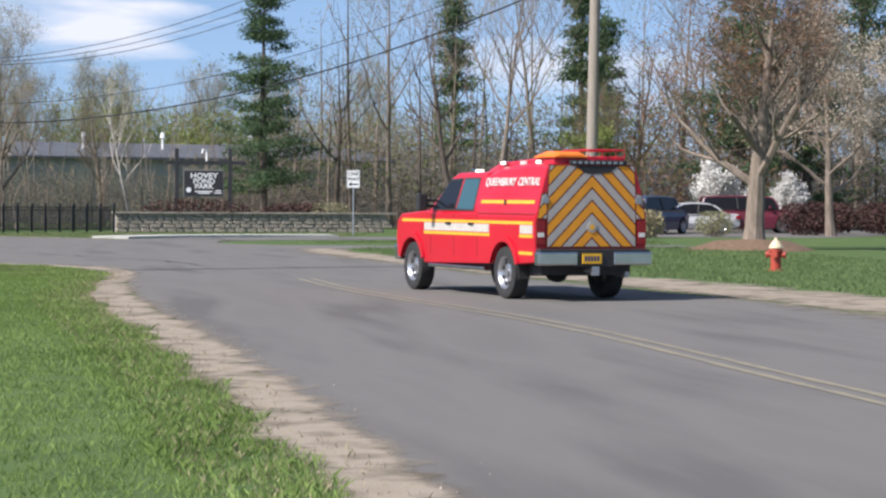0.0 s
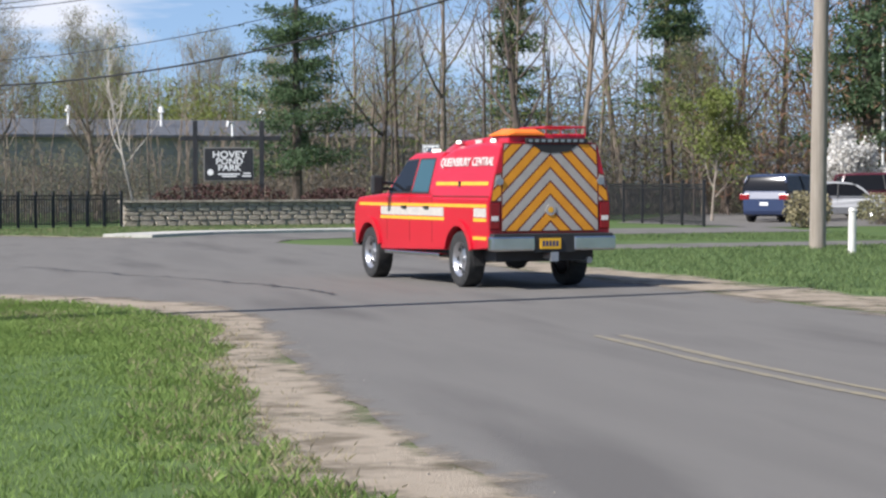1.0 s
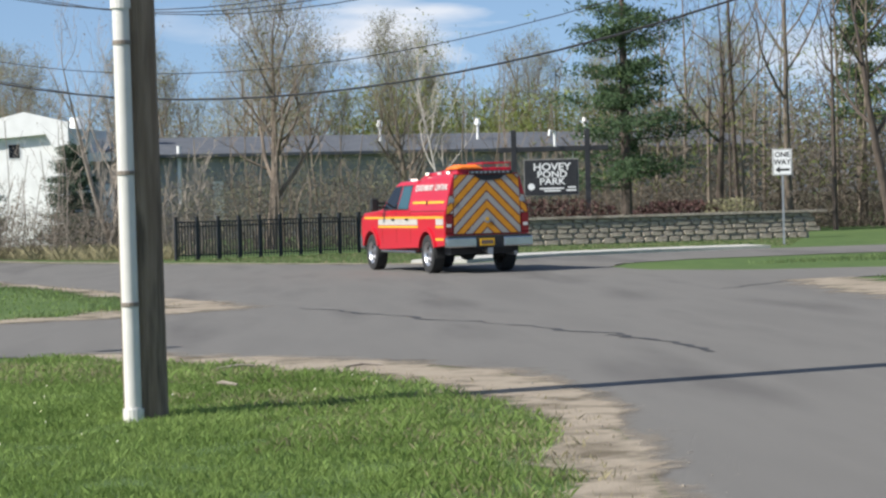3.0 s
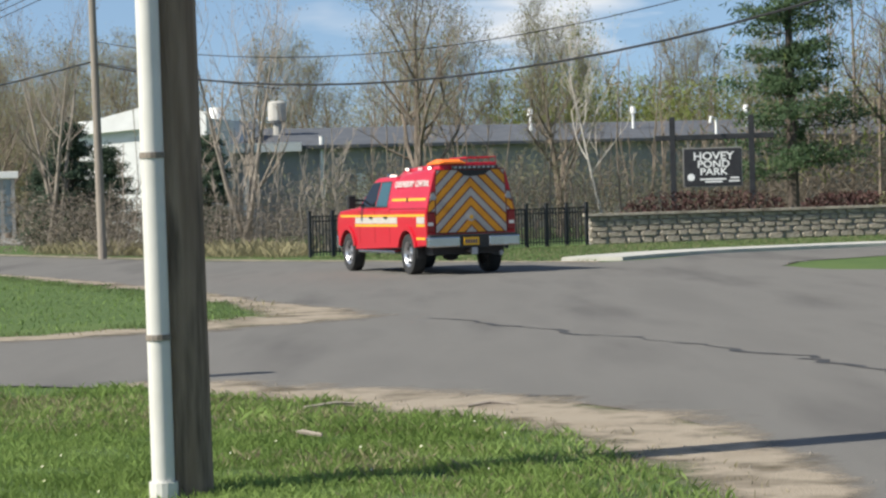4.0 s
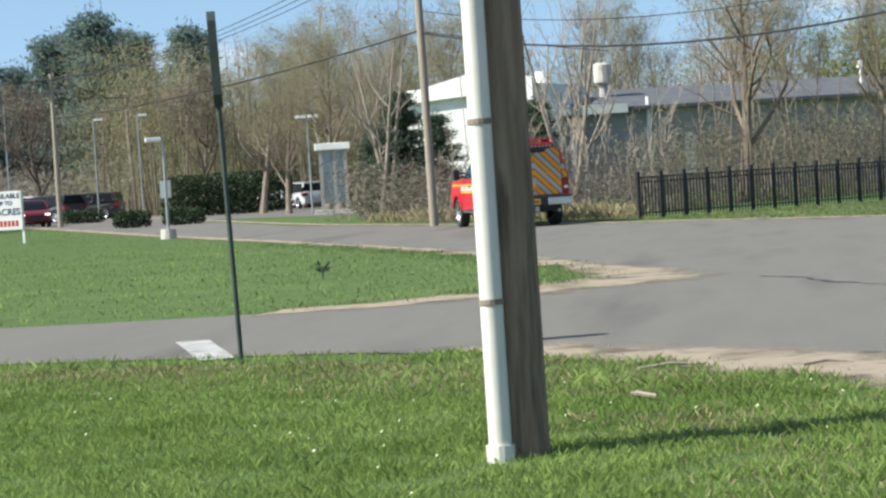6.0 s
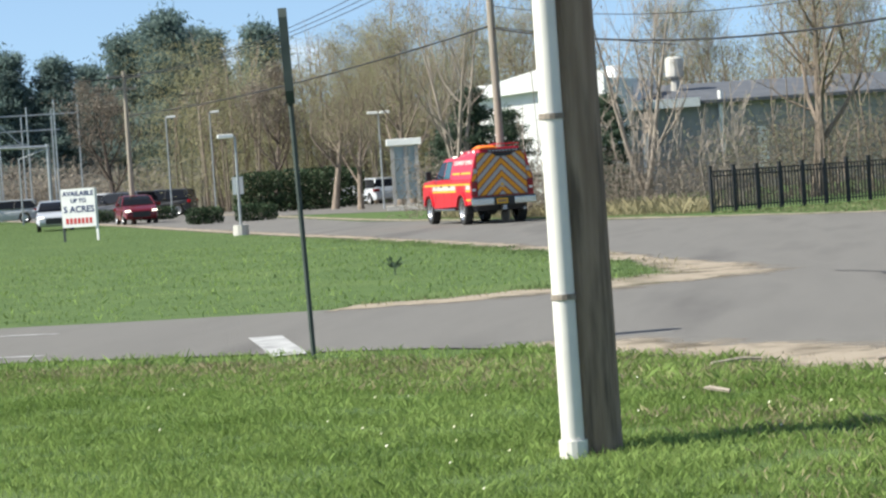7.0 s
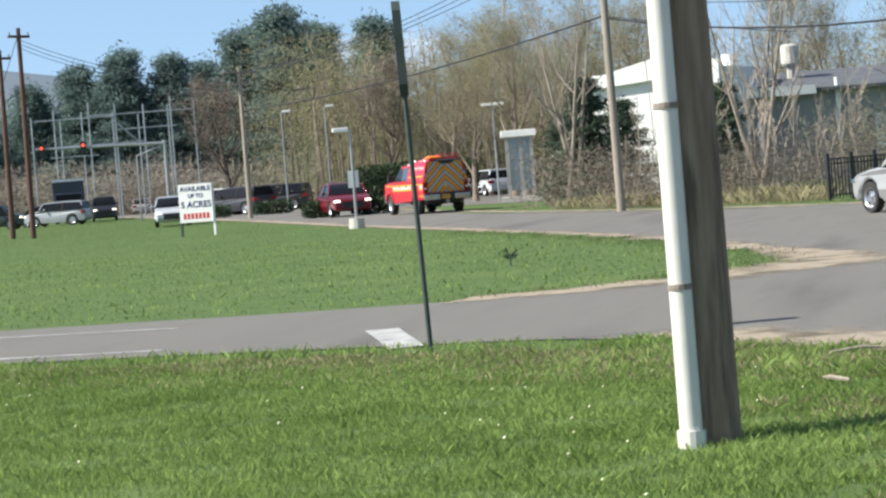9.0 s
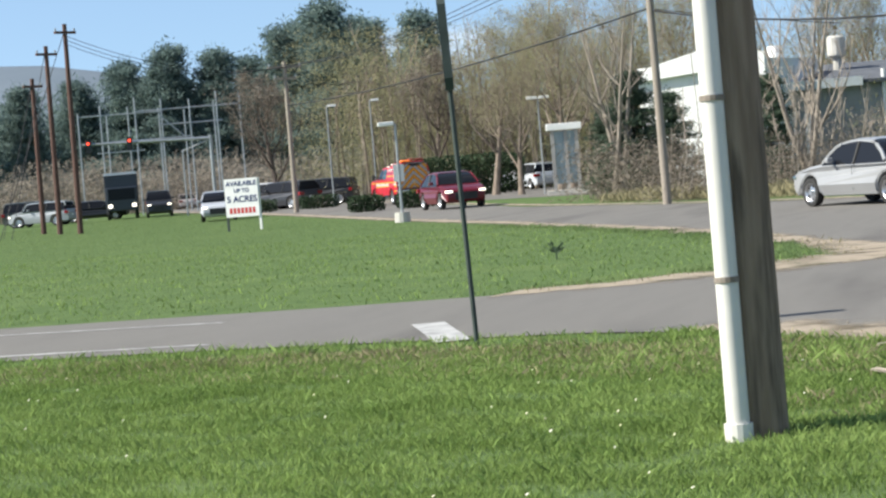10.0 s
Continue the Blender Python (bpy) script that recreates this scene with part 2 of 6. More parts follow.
# ---- mesh helpers ----
class Geo:
    """Vertices and faces gathered for one mesh."""

    def __init__(self):
        self.v, self.f = [], []

    def add(self, verts, faces):
        o = len(self.v)
        self.v.extend(tuple(p) for p in verts)
        self.f.extend(tuple(o + i for i in f) for f in faces)
        return self

    def box(self, x0, x1, y0, y1, z0, z1):
        c = [(x, y, z) for x in (x0, x1) for y in (y0, y1) for z in (z0, z1)]
        return self.add(c, [(0, 1, 3, 2), (4, 6, 7, 5), (0, 4, 5, 1), (2, 3, 7, 6), (0, 2, 6, 4), (1, 5, 7, 3)])

    def tube(self, pts, radii, sides=6, cap=True):
        pts = [Vector(p) for p in pts]
        rings, o = [], len(self.v)
        for i, p in enumerate(pts):
            d = (pts[min(i + 1, len(pts) - 1)] - pts[max(i - 1, 0)])
            d = d.normalized() if d.length > 1e-9 else Vector((0, 0, 1))
            u = d.cross(Vector((0, 1, 0)) if abs(d.y) < 0.9 else Vector((1, 0, 0))).normalized()
            w = d.cross(u)
            r = radii[i] if hasattr(radii, "__len__") else radii
            for k in range(sides):
                a = 2 * math.pi * k / sides
                self.v.append(tuple(p + (u * math.cos(a) + w * math.sin(a)) * r))
        for i in range(len(pts) - 1):
            for k in range(sides):
                a, b = o + i * sides + k, o + i * sides + (k + 1) % sides
                self.f.append((a, b, b + sides, a + sides))
        if cap and sides > 2:
            self.f.append(tuple(o + k for k in reversed(range(sides))))
            self.f.append(tuple(o + (len(pts) - 1) * sides + k for k in range(sides)))
        return self

    def prism(self, poly, axis, a, b):
        """A polygon in the two other axes, extruded along axis from a to b."""
        def put(p, s):
            q = list(p)
            q.insert("xyz".index(axis), s)
            return tuple(q)
        n = len(poly)
        vs = [put(p, a) for p in poly] + [put(p, b) for p in poly]
        fs = [tuple(range(n - 1, -1, -1)), tuple(range(n, 2 * n))]
        fs += [(i, (i + 1) % n, n + (i + 1) % n, n + i) for i in range(n)]
        return self.add(vs, fs)

    def loft(self, rings):
        """Closed rings of equal length joined, with caps."""
        n, o = len(rings[0]), len(self.v)
        for r in rings:
            self.v.extend(tuple(p) for p in r)
        for i in range(len(rings) - 1):
            for k in range(n):
                a, b = o + i * n + k, o + i * n + (k + 1) % n
                self.f.append((a, b, b + n, a + n))
        self.f.append(tuple(o + k for k in reversed(range(n))))
        self.f.append(tuple(o + (len(rings) - 1) * n + k for k in range(n)))
        return self

    def card(self, p, u, w, thin=0.6):
        p, u, w = Vector(p), Vector(u), Vector(w)
        return self.add([p - u, p + w * thin, p + u, p - w * thin], [(0, 1, 2, 3)])


def mesh(name, g, material, smooth=False, tidy=False):
    me = bpy.data.meshes.new(name)
    me.from_pydata(g.v, [], g.f)
    me.materials.append(material)
    if tidy:
        bm = bmesh.new()
        bm.from_mesh(me)
        bmesh.ops.recalc_face_normals(bm, faces=bm.faces)
        bm.to_mesh(me)
        bm.free()
    if smooth:
        me.polygons.foreach_set("use_smooth", [True] * len(me.polygons))
        me.set_sharp_from_angle(angle=radians(42))
    me.update()
    return me


def part(name, g, material, parent=None, label="", smooth=False, bevel=0.0, m=None, tidy=True):
    """One mesh object, under a thing or a part when parent is given."""
    ob = new(name, mesh(name, g, material, smooth, tidy))
    if bevel:
        b = ob.modifiers.new("bevel", "BEVEL")
        b.width, b.segments, b.limit_method = bevel, 2, "ANGLE"
    if parent:
        ob.parent = parent
    if m is not None:
        ob.matrix_basis = m
    if label:
        tagged(ob, label)
    return ob


def thing(name, label, category, group="", m=None):
    ob = new(name)
    ob.empty_display_size = 0.2
    if m is not None:
        ob.matrix_basis = m
    return tagged(ob, label, category, group)


def writing(name, text, size, material, m, parent, depth=0.004, spacing=1.0, label="", bold=0.02):
    """Raised letters in the built-in font, as a mesh; m places them, reading along x, up along y."""
    cu = bpy.data.curves.new(name, "FONT")
    cu.body, cu.size, cu.extrude, cu.align_x, cu.align_y = text, size, depth, "CENTER", "CENTER"
    cu.space_character = spacing
    cu.offset = size * bold
    tmp = bpy.data.objects.new(name + "_curve", cu)
    me = bpy.data.meshes.new_from_object(tmp)
    bpy.data.objects.remove(tmp)
    me.materials.clear()
    me.materials.append(material)
    ob = new(name, me)
    ob.parent = parent
    ob.matrix_basis = m
    if label:
        tagged(ob, label)
    return ob


def rnd(a, b):
    return random.uniform(a, b)


# ---- ground, roads ----
def wobble(pts, step=0.5, amp=0.08, seed=0.0, close=False):
    """A polyline walked in small steps with a ragged edge."""
    out = []
    n = len(pts)
    for i in range(n if close else n - 1):
        a, b = Vector((*pts[i], 0)), Vector((*pts[(i + 1) % n], 0))
        k = max(1, min(60, int((b - a).length / step)))
        d = (b - a).normalized()
        for j in range(k):
            p = a + (b - a) * (j / k)
            s = noise.noise(Vector((p.x * 0.9 + seed, p.y * 0.9, seed))) * amp * 1.5 + noise.noise(Vector((p.x * 4 + seed, p.y * 4, 3))) * amp
            out.append((p.x - d.y * s, p.y + d.x * s))
    if not close:
        out.append(tuple(pts[-1]))
    return out


def smooth_line(pts, times=2):
    for _ in range(times):
        q = [pts[0]]
        for a, b in zip(pts, pts[1:]):
            q += [(a[0] * 0.75 + b[0] * 0.25, a[1] * 0.75 + b[1] * 0.25), (a[0] * 0.25 + b[0] * 0.75, a[1] * 0.25 + b[1] * 0.75)]
        pts = q + [pts[-1]]
    return pts


def sheet(name, outline, z, material, label="", category="", kind="structure"):
    bm = bmesh.new()
    f = bm.faces.new([bm.verts.new((x, y, z)) for x, y in outline])
    if f.calc_area() and f.normal.z < 0:
        f.normal_flip()
    bmesh.ops.triangulate(bm, faces=bm.faces[:])
    bmesh.ops.recalc_face_normals(bm, faces=bm.faces)
    if bm.faces and sum(f.normal.z for f in bm.faces) < 0:
        bmesh.ops.reverse_faces(bm, faces=bm.faces)
    me = bpy.data.meshes.new(name)
    bm.to_mesh(me)
    bm.free()
    me.materials.append(material)
    return tagged(new(name, me), label, category, kind=kind)


g = Geo()
xs = [-2500, -900, -400] + [-200 + i * 10 for i in range(41)] + [400, 900, 2500]
ys = [-600, -200, -100] + [-60 + i * 10 for i in range(37)] + [500, 900, 3500]
for y in ys:
    for x in xs:
        g.v.append((x, y, 0.0))
w = len(xs)
for j in range(len(ys) - 1):
    for i in range(w - 1):
        g.f.append((j * w + i, j * w + i + 1, (j + 1) * w + i + 1, (j + 1) * w + i))
tagged(part("ground", g, M["grass"], tidy=False), "spring green mown grass ground", "ground", kind="structure")

# edges of the main road, which bends to the left, and of the side street
LEFT = smooth_line([(1.0, -70), (1.2, -40), (1.4, -22), (1.5, -12), (1.35, -4), (1.3, 2), (1.45, 6), (1.75, 10), (1.85, 13), (1.5, 15.2), (0.1, 17), (-2.4, 18.7), (-5.8, 19.7), (-12, 20.6), (-40, 24)])
SIDE_FAR = smooth_line([(-40, 29.5), (-14, 26), (-8, 25.4), (-4.8, 25.8), (-3.2, 26.6), (-2.0, 27.6), (-1.6, 28.5), (-2.0, 30.2), (-2.9, 33), (-4.5, 38.5), (-7.4, 46), (-12.2, 56), (-20.5, 73), (-41, 119), (-75, 190), (-130, 300)])
RIGHT = [(-108, 306), (-66, 200), (-30.5, 113), (-17.2, 79), (-10.5, 66.5), (-6.3, 59.3), (-2.2, 54.6), (0.6, 51.2), (3.2, 48.6), (4.4, 49.5), (6.2, 52.6), (11, 54.6), (24, 57), (24, 50), (13, 48.4), (9.0, 47.2), (7.2, 45.4), (6.4, 43.0), (6.9, 40.4), (8.6, 38.8), (11.5, 38.2), (22, 40), (22, 37.4), (11, 34.6), (9, 33.4), (8.0, 30.0), (8.0, 24), (8.5, 18), (8.7, 12), (9.5, 5), (10.5, -2), (10.8, -10), (10.8, -20), (10.8, -70)]
road_line = LEFT + SIDE_FAR + RIGHT
sheet("road", wobble(road_line, 0.6, 0.07, 2.0), 0.012, M["asphalt"], "worn grey asphalt road with a side street", "road")


def resample(pts, n):
    d = [0.0]
    for a, b in zip(pts, pts[1:]):
        d.append(d[-1] + math.hypot(b[0] - a[0], b[1] - a[1]))
    return [(float(np.interp(k * d[-1] / n, d, [p[0] for p in pts])), float(np.interp(k * d[-1] / n, d, [p[1] for p in pts]))) for k in range(n + 1)]


def dusty(name):
    """Sand that thins out to both edges in ragged patches; across the strip the map runs from grass (0) to road (1)."""
    m = mat(name, (0.28, 0.228, 0.165), (0.37, 0.31, 0.235), 1.7, 0.95, bump=0.7, fine=60, patch=(0.15, 0.12, 0.08), patch_scale=1.7)
    t = m.node_tree
    n, l = t.nodes, t.links
    uv = n.new("ShaderNodeUVMap")
    sep = n.new("ShaderNodeSeparateXYZ")
    l.new(uv.outputs[0], sep.inputs[0])
    co = n.new("ShaderNodeTexCoord")
    no = n.new("ShaderNodeTexNoise")
    no.inputs["Scale"].default_value, no.inputs["Detail"].default_value, no.inputs["Roughness"].default_value = 1.3, 9, 0.72
    l.new(co.outputs["Object"], no.inputs["Vector"])
    curve = n.new("ShaderNodeFloatCurve")
    c = curve.mapping.curves[0]
    c.points[0].location, c.points[1].location = (0, 0.3), (1, 0.18)
    c.points.new(0.16, 0.62)
    c.points.new(0.45, 0.66)
    c.points.new(0.62, 0.46)
    curve.mapping.update()
    l.new(sep.outputs[0], curve.inputs["Value"])
    add = n.new("ShaderNodeMath")
    l.new(curve.outputs[0], add.inputs[0])
    l.new(no.outputs[0], add.inputs[1])
    mr = n.new("ShaderNodeMapRange")
    mr.inputs[1].default_value, mr.inputs[2].default_value = 0.9, 1.16
    l.new(add.outputs[0], mr.inputs[0])
    l.new(mr.outputs[0], n["Principled BSDF"].inputs["Alpha"])
    return m


M["dusty"] = dusty("dusty_sand")
EDGES = []


def verge(name, inner, outer, seed, amp=0.3, reach=0.65):
    """A strip of bare sand between the grass and the road, thinning out over the asphalt."""
    n = 240
    a, b = resample(smooth_line(inner), n), resample(wobble(smooth_line(outer), 0.3, amp, seed + 5), n)
    EDGES.append(b)
    g = Geo()
    for (x0, y0), (x1, y1) in zip(a, b):
        d = Vector((x0 - x1, y0 - y1, 0))
        d = d.normalized() if d.length > 0.01 else Vector((0, 0, 0))
        g.v += [(x1 - d.x * 0.25, y1 - d.y * 0.25, 0.018), (x0 + d.x * reach, y0 + d.y * reach, 0.018)]
    g.f = [(2 * i, 2 * i + 1, 2 * i + 3, 2 * i + 2) for i in range(n)]
    me = mesh(name, g, M["dusty"], tidy=True)
    uvs = me.uv_layers.new(name="across")
    for lp in me.loops:
        uvs.data[lp.index].uv = (float(lp.vertex_index % 2), lp.vertex_index / (2.0 * n))
    if sum(f.normal.z for f in me.polygons) < 0:
        me.flip_normals()
    tagged(new(name, me), "bare sandy road shoulder with thin gravel", "road shoulder", kind="structure")


verge("shoulder", [(1.4, -70), (1.5, -40), (1.7, -20), (1.8, -11), (1.65, -5), (1.55, 0), (1.65, 5), (1.95, 9), (2.2, 13), (1.9, 15.4), (0.2, 17.7), (-1.6, 18.8), (-2.6, 19.2)],
      [(0.6, -70), (0.8, -40), (0.95, -23), (1.0, -18), (0.95, -12), (0.8, -8), (0.65, -4), (0.6, 0), (0.7, 3), (0.95, 6), (1.3, 9), (1.3, 11.3), (1.05, 12.8), (0.6, 14.2), (0.1, 15.3), (-0.5, 16.4), (-1.3, 17.3), (-2.0, 17.9), (-2.8, 18.6)], 1.0, 0.22, 0.6)
verge("shoulder", [(-6, 25.2), (-4.8, 25.4), (-2.9, 26.2), (-0.9, 27.2), (0.0, 28.4), (-0.7, 30.4), (-2.1, 33), (-3.9, 38.5), (-6.9, 46), (-11.8, 56)],
      [(-6, 25.9), (-4.8, 26.7), (-3.6, 27.7), (-2.6, 28.9), (-2.5, 30.2), (-2.8, 31.8), (-3.4, 34), (-4.8, 38.7), (-7.7, 46), (-12.5, 56.2)], 7.0, 0.3, 0.55)
verge("shoulder", [(7.6, 33), (7.3, 30), (7.4, 24), (7.8, 18), (8.1, 12), (8.5, 5), (9.2, -2), (9.4, -10), (9.4, -60)],
      [(9.2, 33.6), (9.0, 30), (9.3, 25), (9.9, 20), (10.1, 15), (10.9, 11), (12.0, 7), (13.0, 2), (13.4, -6), (13.4, -60)], 13.0)
# narrow pale edge along the far side of the main road
verge("shoulder", [(-66, 199), (-30.5, 112.6), (-17.2, 78.6), (-10.5, 66.1), (-6.3, 58.9), (-2.2, 54.2), (0.6, 50.8), (3.2, 48.2)],
      [(-66, 201.5), (-30.2, 114.5), (-16.8, 80), (-10.1, 67.3), (-5.9, 60), (-1.9, 55.2), (0.9, 51.8), (3.4, 49.2)], 19.0, 0.1, 0.25)
verge("shoulder", [(-12.6, 55.8), (-20.8, 72.8), (-41.2, 118.8), (-75, 189)], [(-11.8, 56), (-20.0, 73.2), (-40.3, 119.2), (-74, 190)], 23.0, 0.1, 0.25)


def stripe(name, pts, width, material, z=0.017, ragged=0.012, label=""):
    left, right = [], []
    for i, p in enumerate(pts):
        a, b = Vector((*pts[max(0, i - 1)], 0)), Vector((*pts[min(len(pts) - 1, i + 1)], 0))
        d = (b - a).normalized()
        s = width / 2 + rnd(-ragged, ragged)
        left.append((p[0] - d.y * s, p[1] + d.x * s))
        right.append((p[0] + d.y * s, p[1] - d.x * s))
    return sheet(name, left + right[::-1], z, material, label, "road marking")


centre = wobble(smooth_line([(5.7, -60), (5.8, -18), (6.0, -8), (5.4, -2), (4.9, 3), (4.9, 8)]), 0.5, 0.01, 4)
for s in (-0.13, 0.13):
    stripe("centre_line", [(x + s, y) for x, y in centre], 0.1, M["yellow"], label="worn yellow double centre line on the road")
# side street: white edge marks and a bit of a painted arrow
stripe("edge_line", wobble([(-30, 26.8), (-11.8, 24.4), (-8.75, 23.95)], 0.5, 0.01), 0.12, M["white_line"], label="worn white painted line on the side street")
stripe("edge_line", wobble([(-30, 22.9), (-10, 20.9), (-7.7, 20.65)], 0.5, 0.01), 0.12, M["white_line"], label="worn white painted line on the side street")
stripe("stop_bar", [(-5.76, 21.65), (-5.32, 20.4), (-4.88, 19.15)], 0.32, M["white_line"], 0.017, label="worn white painted stop bar on the side street")
# tarred cracks where the side street meets the road
for k, (a, b) in enumerate((((-0.2, 28), (3.2, 19.6)), ((3.2, 19.6), (3.6, 16.5)), ((8.6, 33.5), (6.4, 30.5)))):
    stripe("road_crack", wobble([a, b], 0.25, 0.16, k * 3.1), 0.07, M["tar"], 0.016, 0.03, "dark tar-filled crack in the asphalt")
stripe("road_crack", wobble([(0.9, 16.6), (-0.1, 17.1)], 0.2, 0.1, 30), 0.14, M["tar"], 0.016, 0.05, "dark broken asphalt edge")
# ---- trees ----
def limb(g, tips, p, d, length, r, depth, spread, bend, sides, twigs, rise=0.15, keep=0.55):
    """A tapered limb that wanders, forks and ends in tips."""
    pts, radii = [p.copy()], [r]
    n = 4 if depth > 1 else 3
    q, dd = p.copy(), d.copy()
    for i in range(n):
        dd = (dd + Vector((rnd(-bend, bend), rnd(-bend, bend), rnd(-bend, bend) + rise * 0.3))).normalized()
        q = q + dd * (length / n)
        pts.append(q.copy())
        radii.append(max(r * (1 - (i + 1) / n * (1 - keep)), 0.004))
    g.tube(pts, radii, sides if depth > 1 else 3, cap=False)
    if depth == 0:
        tips.append((q.copy(), dd.copy()))
        return
    kids = twigs if depth == 1 else random.randint(3, 4)
    for k in range(kids):
        i = n if k == 0 else random.randint(1, n)
        side = Vector((rnd(-1, 1), rnd(-1, 1), rnd(-0.4, 0.9))).normalized()
        nd = (dd * (1.0 if k == 0 else 0.55) + side * spread).normalized()
        limb(g, tips, pts[i], nd, length * rnd(0.5, 0.78), radii[i] * (0.8 if k == 0 else 0.6), depth - 1, spread, bend, max(3, sides - 2), twigs, rise, 0.5)


def leaves(g, centre, n, radius, size, flat=1.0, thin=0.6):
    for _ in range(n):
        o = Vector((rnd(-1, 1) + rnd(-0.4, 0.4), rnd(-1, 1) + rnd(-0.4, 0.4), (rnd(-1, 1) + rnd(-0.4, 0.4)) * flat)) * radius * 0.8
        u = Vector((rnd(-1, 1), rnd(-1, 1), rnd(-1, 1))).normalized()
        w = u.cross(Vector((rnd(-1, 1), rnd(-1, 1), rnd(-1, 1)))).normalized()
        s = size * rnd(0.6, 1.4)
        g.card(centre + o, u * s, w * s, thin)


def branching_tree(label, height, trunk_r, bark, leaf=None, seed=1, depth=4, stems=1, fork=0.35, spread=0.75, leaf_n=5, leaf_r=0.35, leaf_s=0.07, twigs=5, lean=(0, 0), limbs=9, rise=0.2, name="tree"):
    """A broad-leaved tree in spring: trunk, forking limbs and twigs, and a crown of buds or small leaves."""
    random.seed(seed)
    t = thing(name, label, "tree")
    g, tips = Geo(), []
    for s in range(stems):
        base = Vector((rnd(-0.3, 0.3) * (stems > 1), rnd(-0.3, 0.3) * (stems > 1), -0.1))
        d = Vector((lean[0] + rnd(-0.12, 0.12) * stems, lean[1] + rnd(-0.12, 0.12) * stems, 1)).normalized()
        pts, radii, q = [base], [trunk_r * 1.25], base.copy()
        n = 9
        for i in range(n):
            d = (d + Vector((rnd(-0.05, 0.05), rnd(-0.05, 0.05), 0.04))).normalized()
            q = q + d * height * 0.82 / n
            pts.append(q.copy())
            radii.append(trunk_r * (1 - 0.85 * (i + 1) / n))
        g.tube(pts, radii, 9, cap=False)
        for k in range(limbs):
            f = fork + (1 - fork) * (k + rnd(0, 0.8)) / limbs
            i = min(n - 1, int(f * n))
            p = pts[i].lerp(pts[i + 1], f * n - i if f * n - i < 1 else 1)
            a = k * 2.4 + rnd(-0.5, 0.5)
            nd = Vector((math.cos(a), math.sin(a), rise + rnd(0.1, 0.9))).normalized()
            limb(g, tips, p, nd, height * rnd(0.24, 0.34) * (1.15 - 0.6 * f), radii[i] * 0.5, depth - 1, spread, 0.16, 6, twigs, rise)
        limb(g, tips, pts[-1], d, height * 0.16, radii[-1], depth - 1, spread, 0.16, 5, twigs, rise)
    part("trunk", g, bark, t, tidy=False)
    if leaf:
        c = Geo()
        for p, d in tips:
            leaves(c, p, leaf_n, leaf_r, leaf_s)
        part("crown", c, leaf, t, tidy=False)
    return t


def pine_tree(label, height, width, bark, leaf, seed=1, bare=0.2, tufts=9, clump=0.55, size=0.16, per=18, droop=-0.05, whorls=14, name="pine_tree"):
    """A conifer: straight trunk, whorls of limbs with flat tufts of needles, uneven outline."""
    random.seed(seed)
    t = thing(name, label, "tree")
    g, c = Geo(), Geo()
    g.tube([(0, 0, -0.1), (rnd(-0.1, 0.1), 0, height * 0.5), (0, rnd(-0.2, 0.2), height)], [height * 0.018, height * 0.012, 0.02], 8, cap=False)
    for k in range(whorls):
        f = bare + (1 - bare) * (k + rnd(0, 0.7)) / whorls
        z = f * height
        reach = width * (1 - f) ** 0.75 * rnd(0.75, 1.15) + 0.25
        n = random.randint(4, 6)
        for j in range(n):
            a = j * 2 * math.pi / n + rnd(-0.5, 0.5)
            r = reach * rnd(0.35, 1.15)
            z = (f + rnd(-0.45, 0.45) * (1 - bare) / whorls) * height
            d = Vector((math.cos(a), math.sin(a), 0))
            pts = [Vector((0, 0, z)) + d * (r * s) + Vector((0, 0, r * (droop * s + 0.12 * s * s))) for s in (0, 0.5, 1)]
            g.tube(pts, [0.05 * (1.2 - f), 0.03, 0.012], 4, cap=False)
            for s in range(tufts):
                u = 0.25 + 0.75 * (s + rnd(0, 1)) / tufts
                p = Vector((0, 0, z)) + d * (r * u) + Vector((0, 0, r * (droop * u + 0.12 * u * u)))
                p += Vector((rnd(-1, 1), rnd(-1, 1), rnd(-0.15, 0.35))) * clump * 0.5
                leaves(c, p, per, clump * 0.8, size, 0.45, 0.22)
    leaves(c, Vector((0, 0, height)), per * 2, clump * 0.6, size, 1.4, 0.22)
    part("trunk", g, bark, t, tidy=False)
    part("crown", c, leaf, t, tidy=False)
    return t


def at_end(yaw, dist):
    """A place seen from the final stand, by its bearing in degrees left of +y."""
    return -math.sin(radians(yaw)) * dist, math.cos(radians(yaw)) * dist


def plant(proto, spots, first=True):
    """Copies of a tree; the first spot takes the tree itself. A spot: x, y, turn, size, lean."""
    for i, (x, y, turn, size, *lean) in enumerate(spots):
        m = pose(x, y, 0, lean[0] if lean else 0, lean[1] if len(lean) > 1 else 0, turn)
        proto.scale = (size, size, size)
        if i == 0 and first:
            base = proto
            first_m, first_s = m, size
        else:
            copy_thing(proto, m)
    if first:
        base.matrix_basis = first_m @ Matrix.Diagonal((first_s, first_s, first_s, 1))


# tall white pine beside the park
plant(pine_tree("tall dark green white pine with layered limbs", 17.5, 4.6, M["darkbark"], M["needles"], 3, 0.15, 11, 0.95, 0.17, 24, 0.03, 15), [(12.1, 78, 20, 0.7)])
# slender green pines in the wood
plant(pine_tree("slender green pine among bare trees", 14, 2.4, M["bark"], M["needles"], 8, 0.35, 6, 0.8, 0.18, 18, 0.08, 10),
      [(31, 88, 0, 1.0), (24.5, 92, 130, 0.95), (43, 92, 70, 1.15), (52, 100, 200, 1.3), (48, 84, 20, 1.05), (57, 92, 300, 1.2), (34.5, 96, 15, 0.9)])
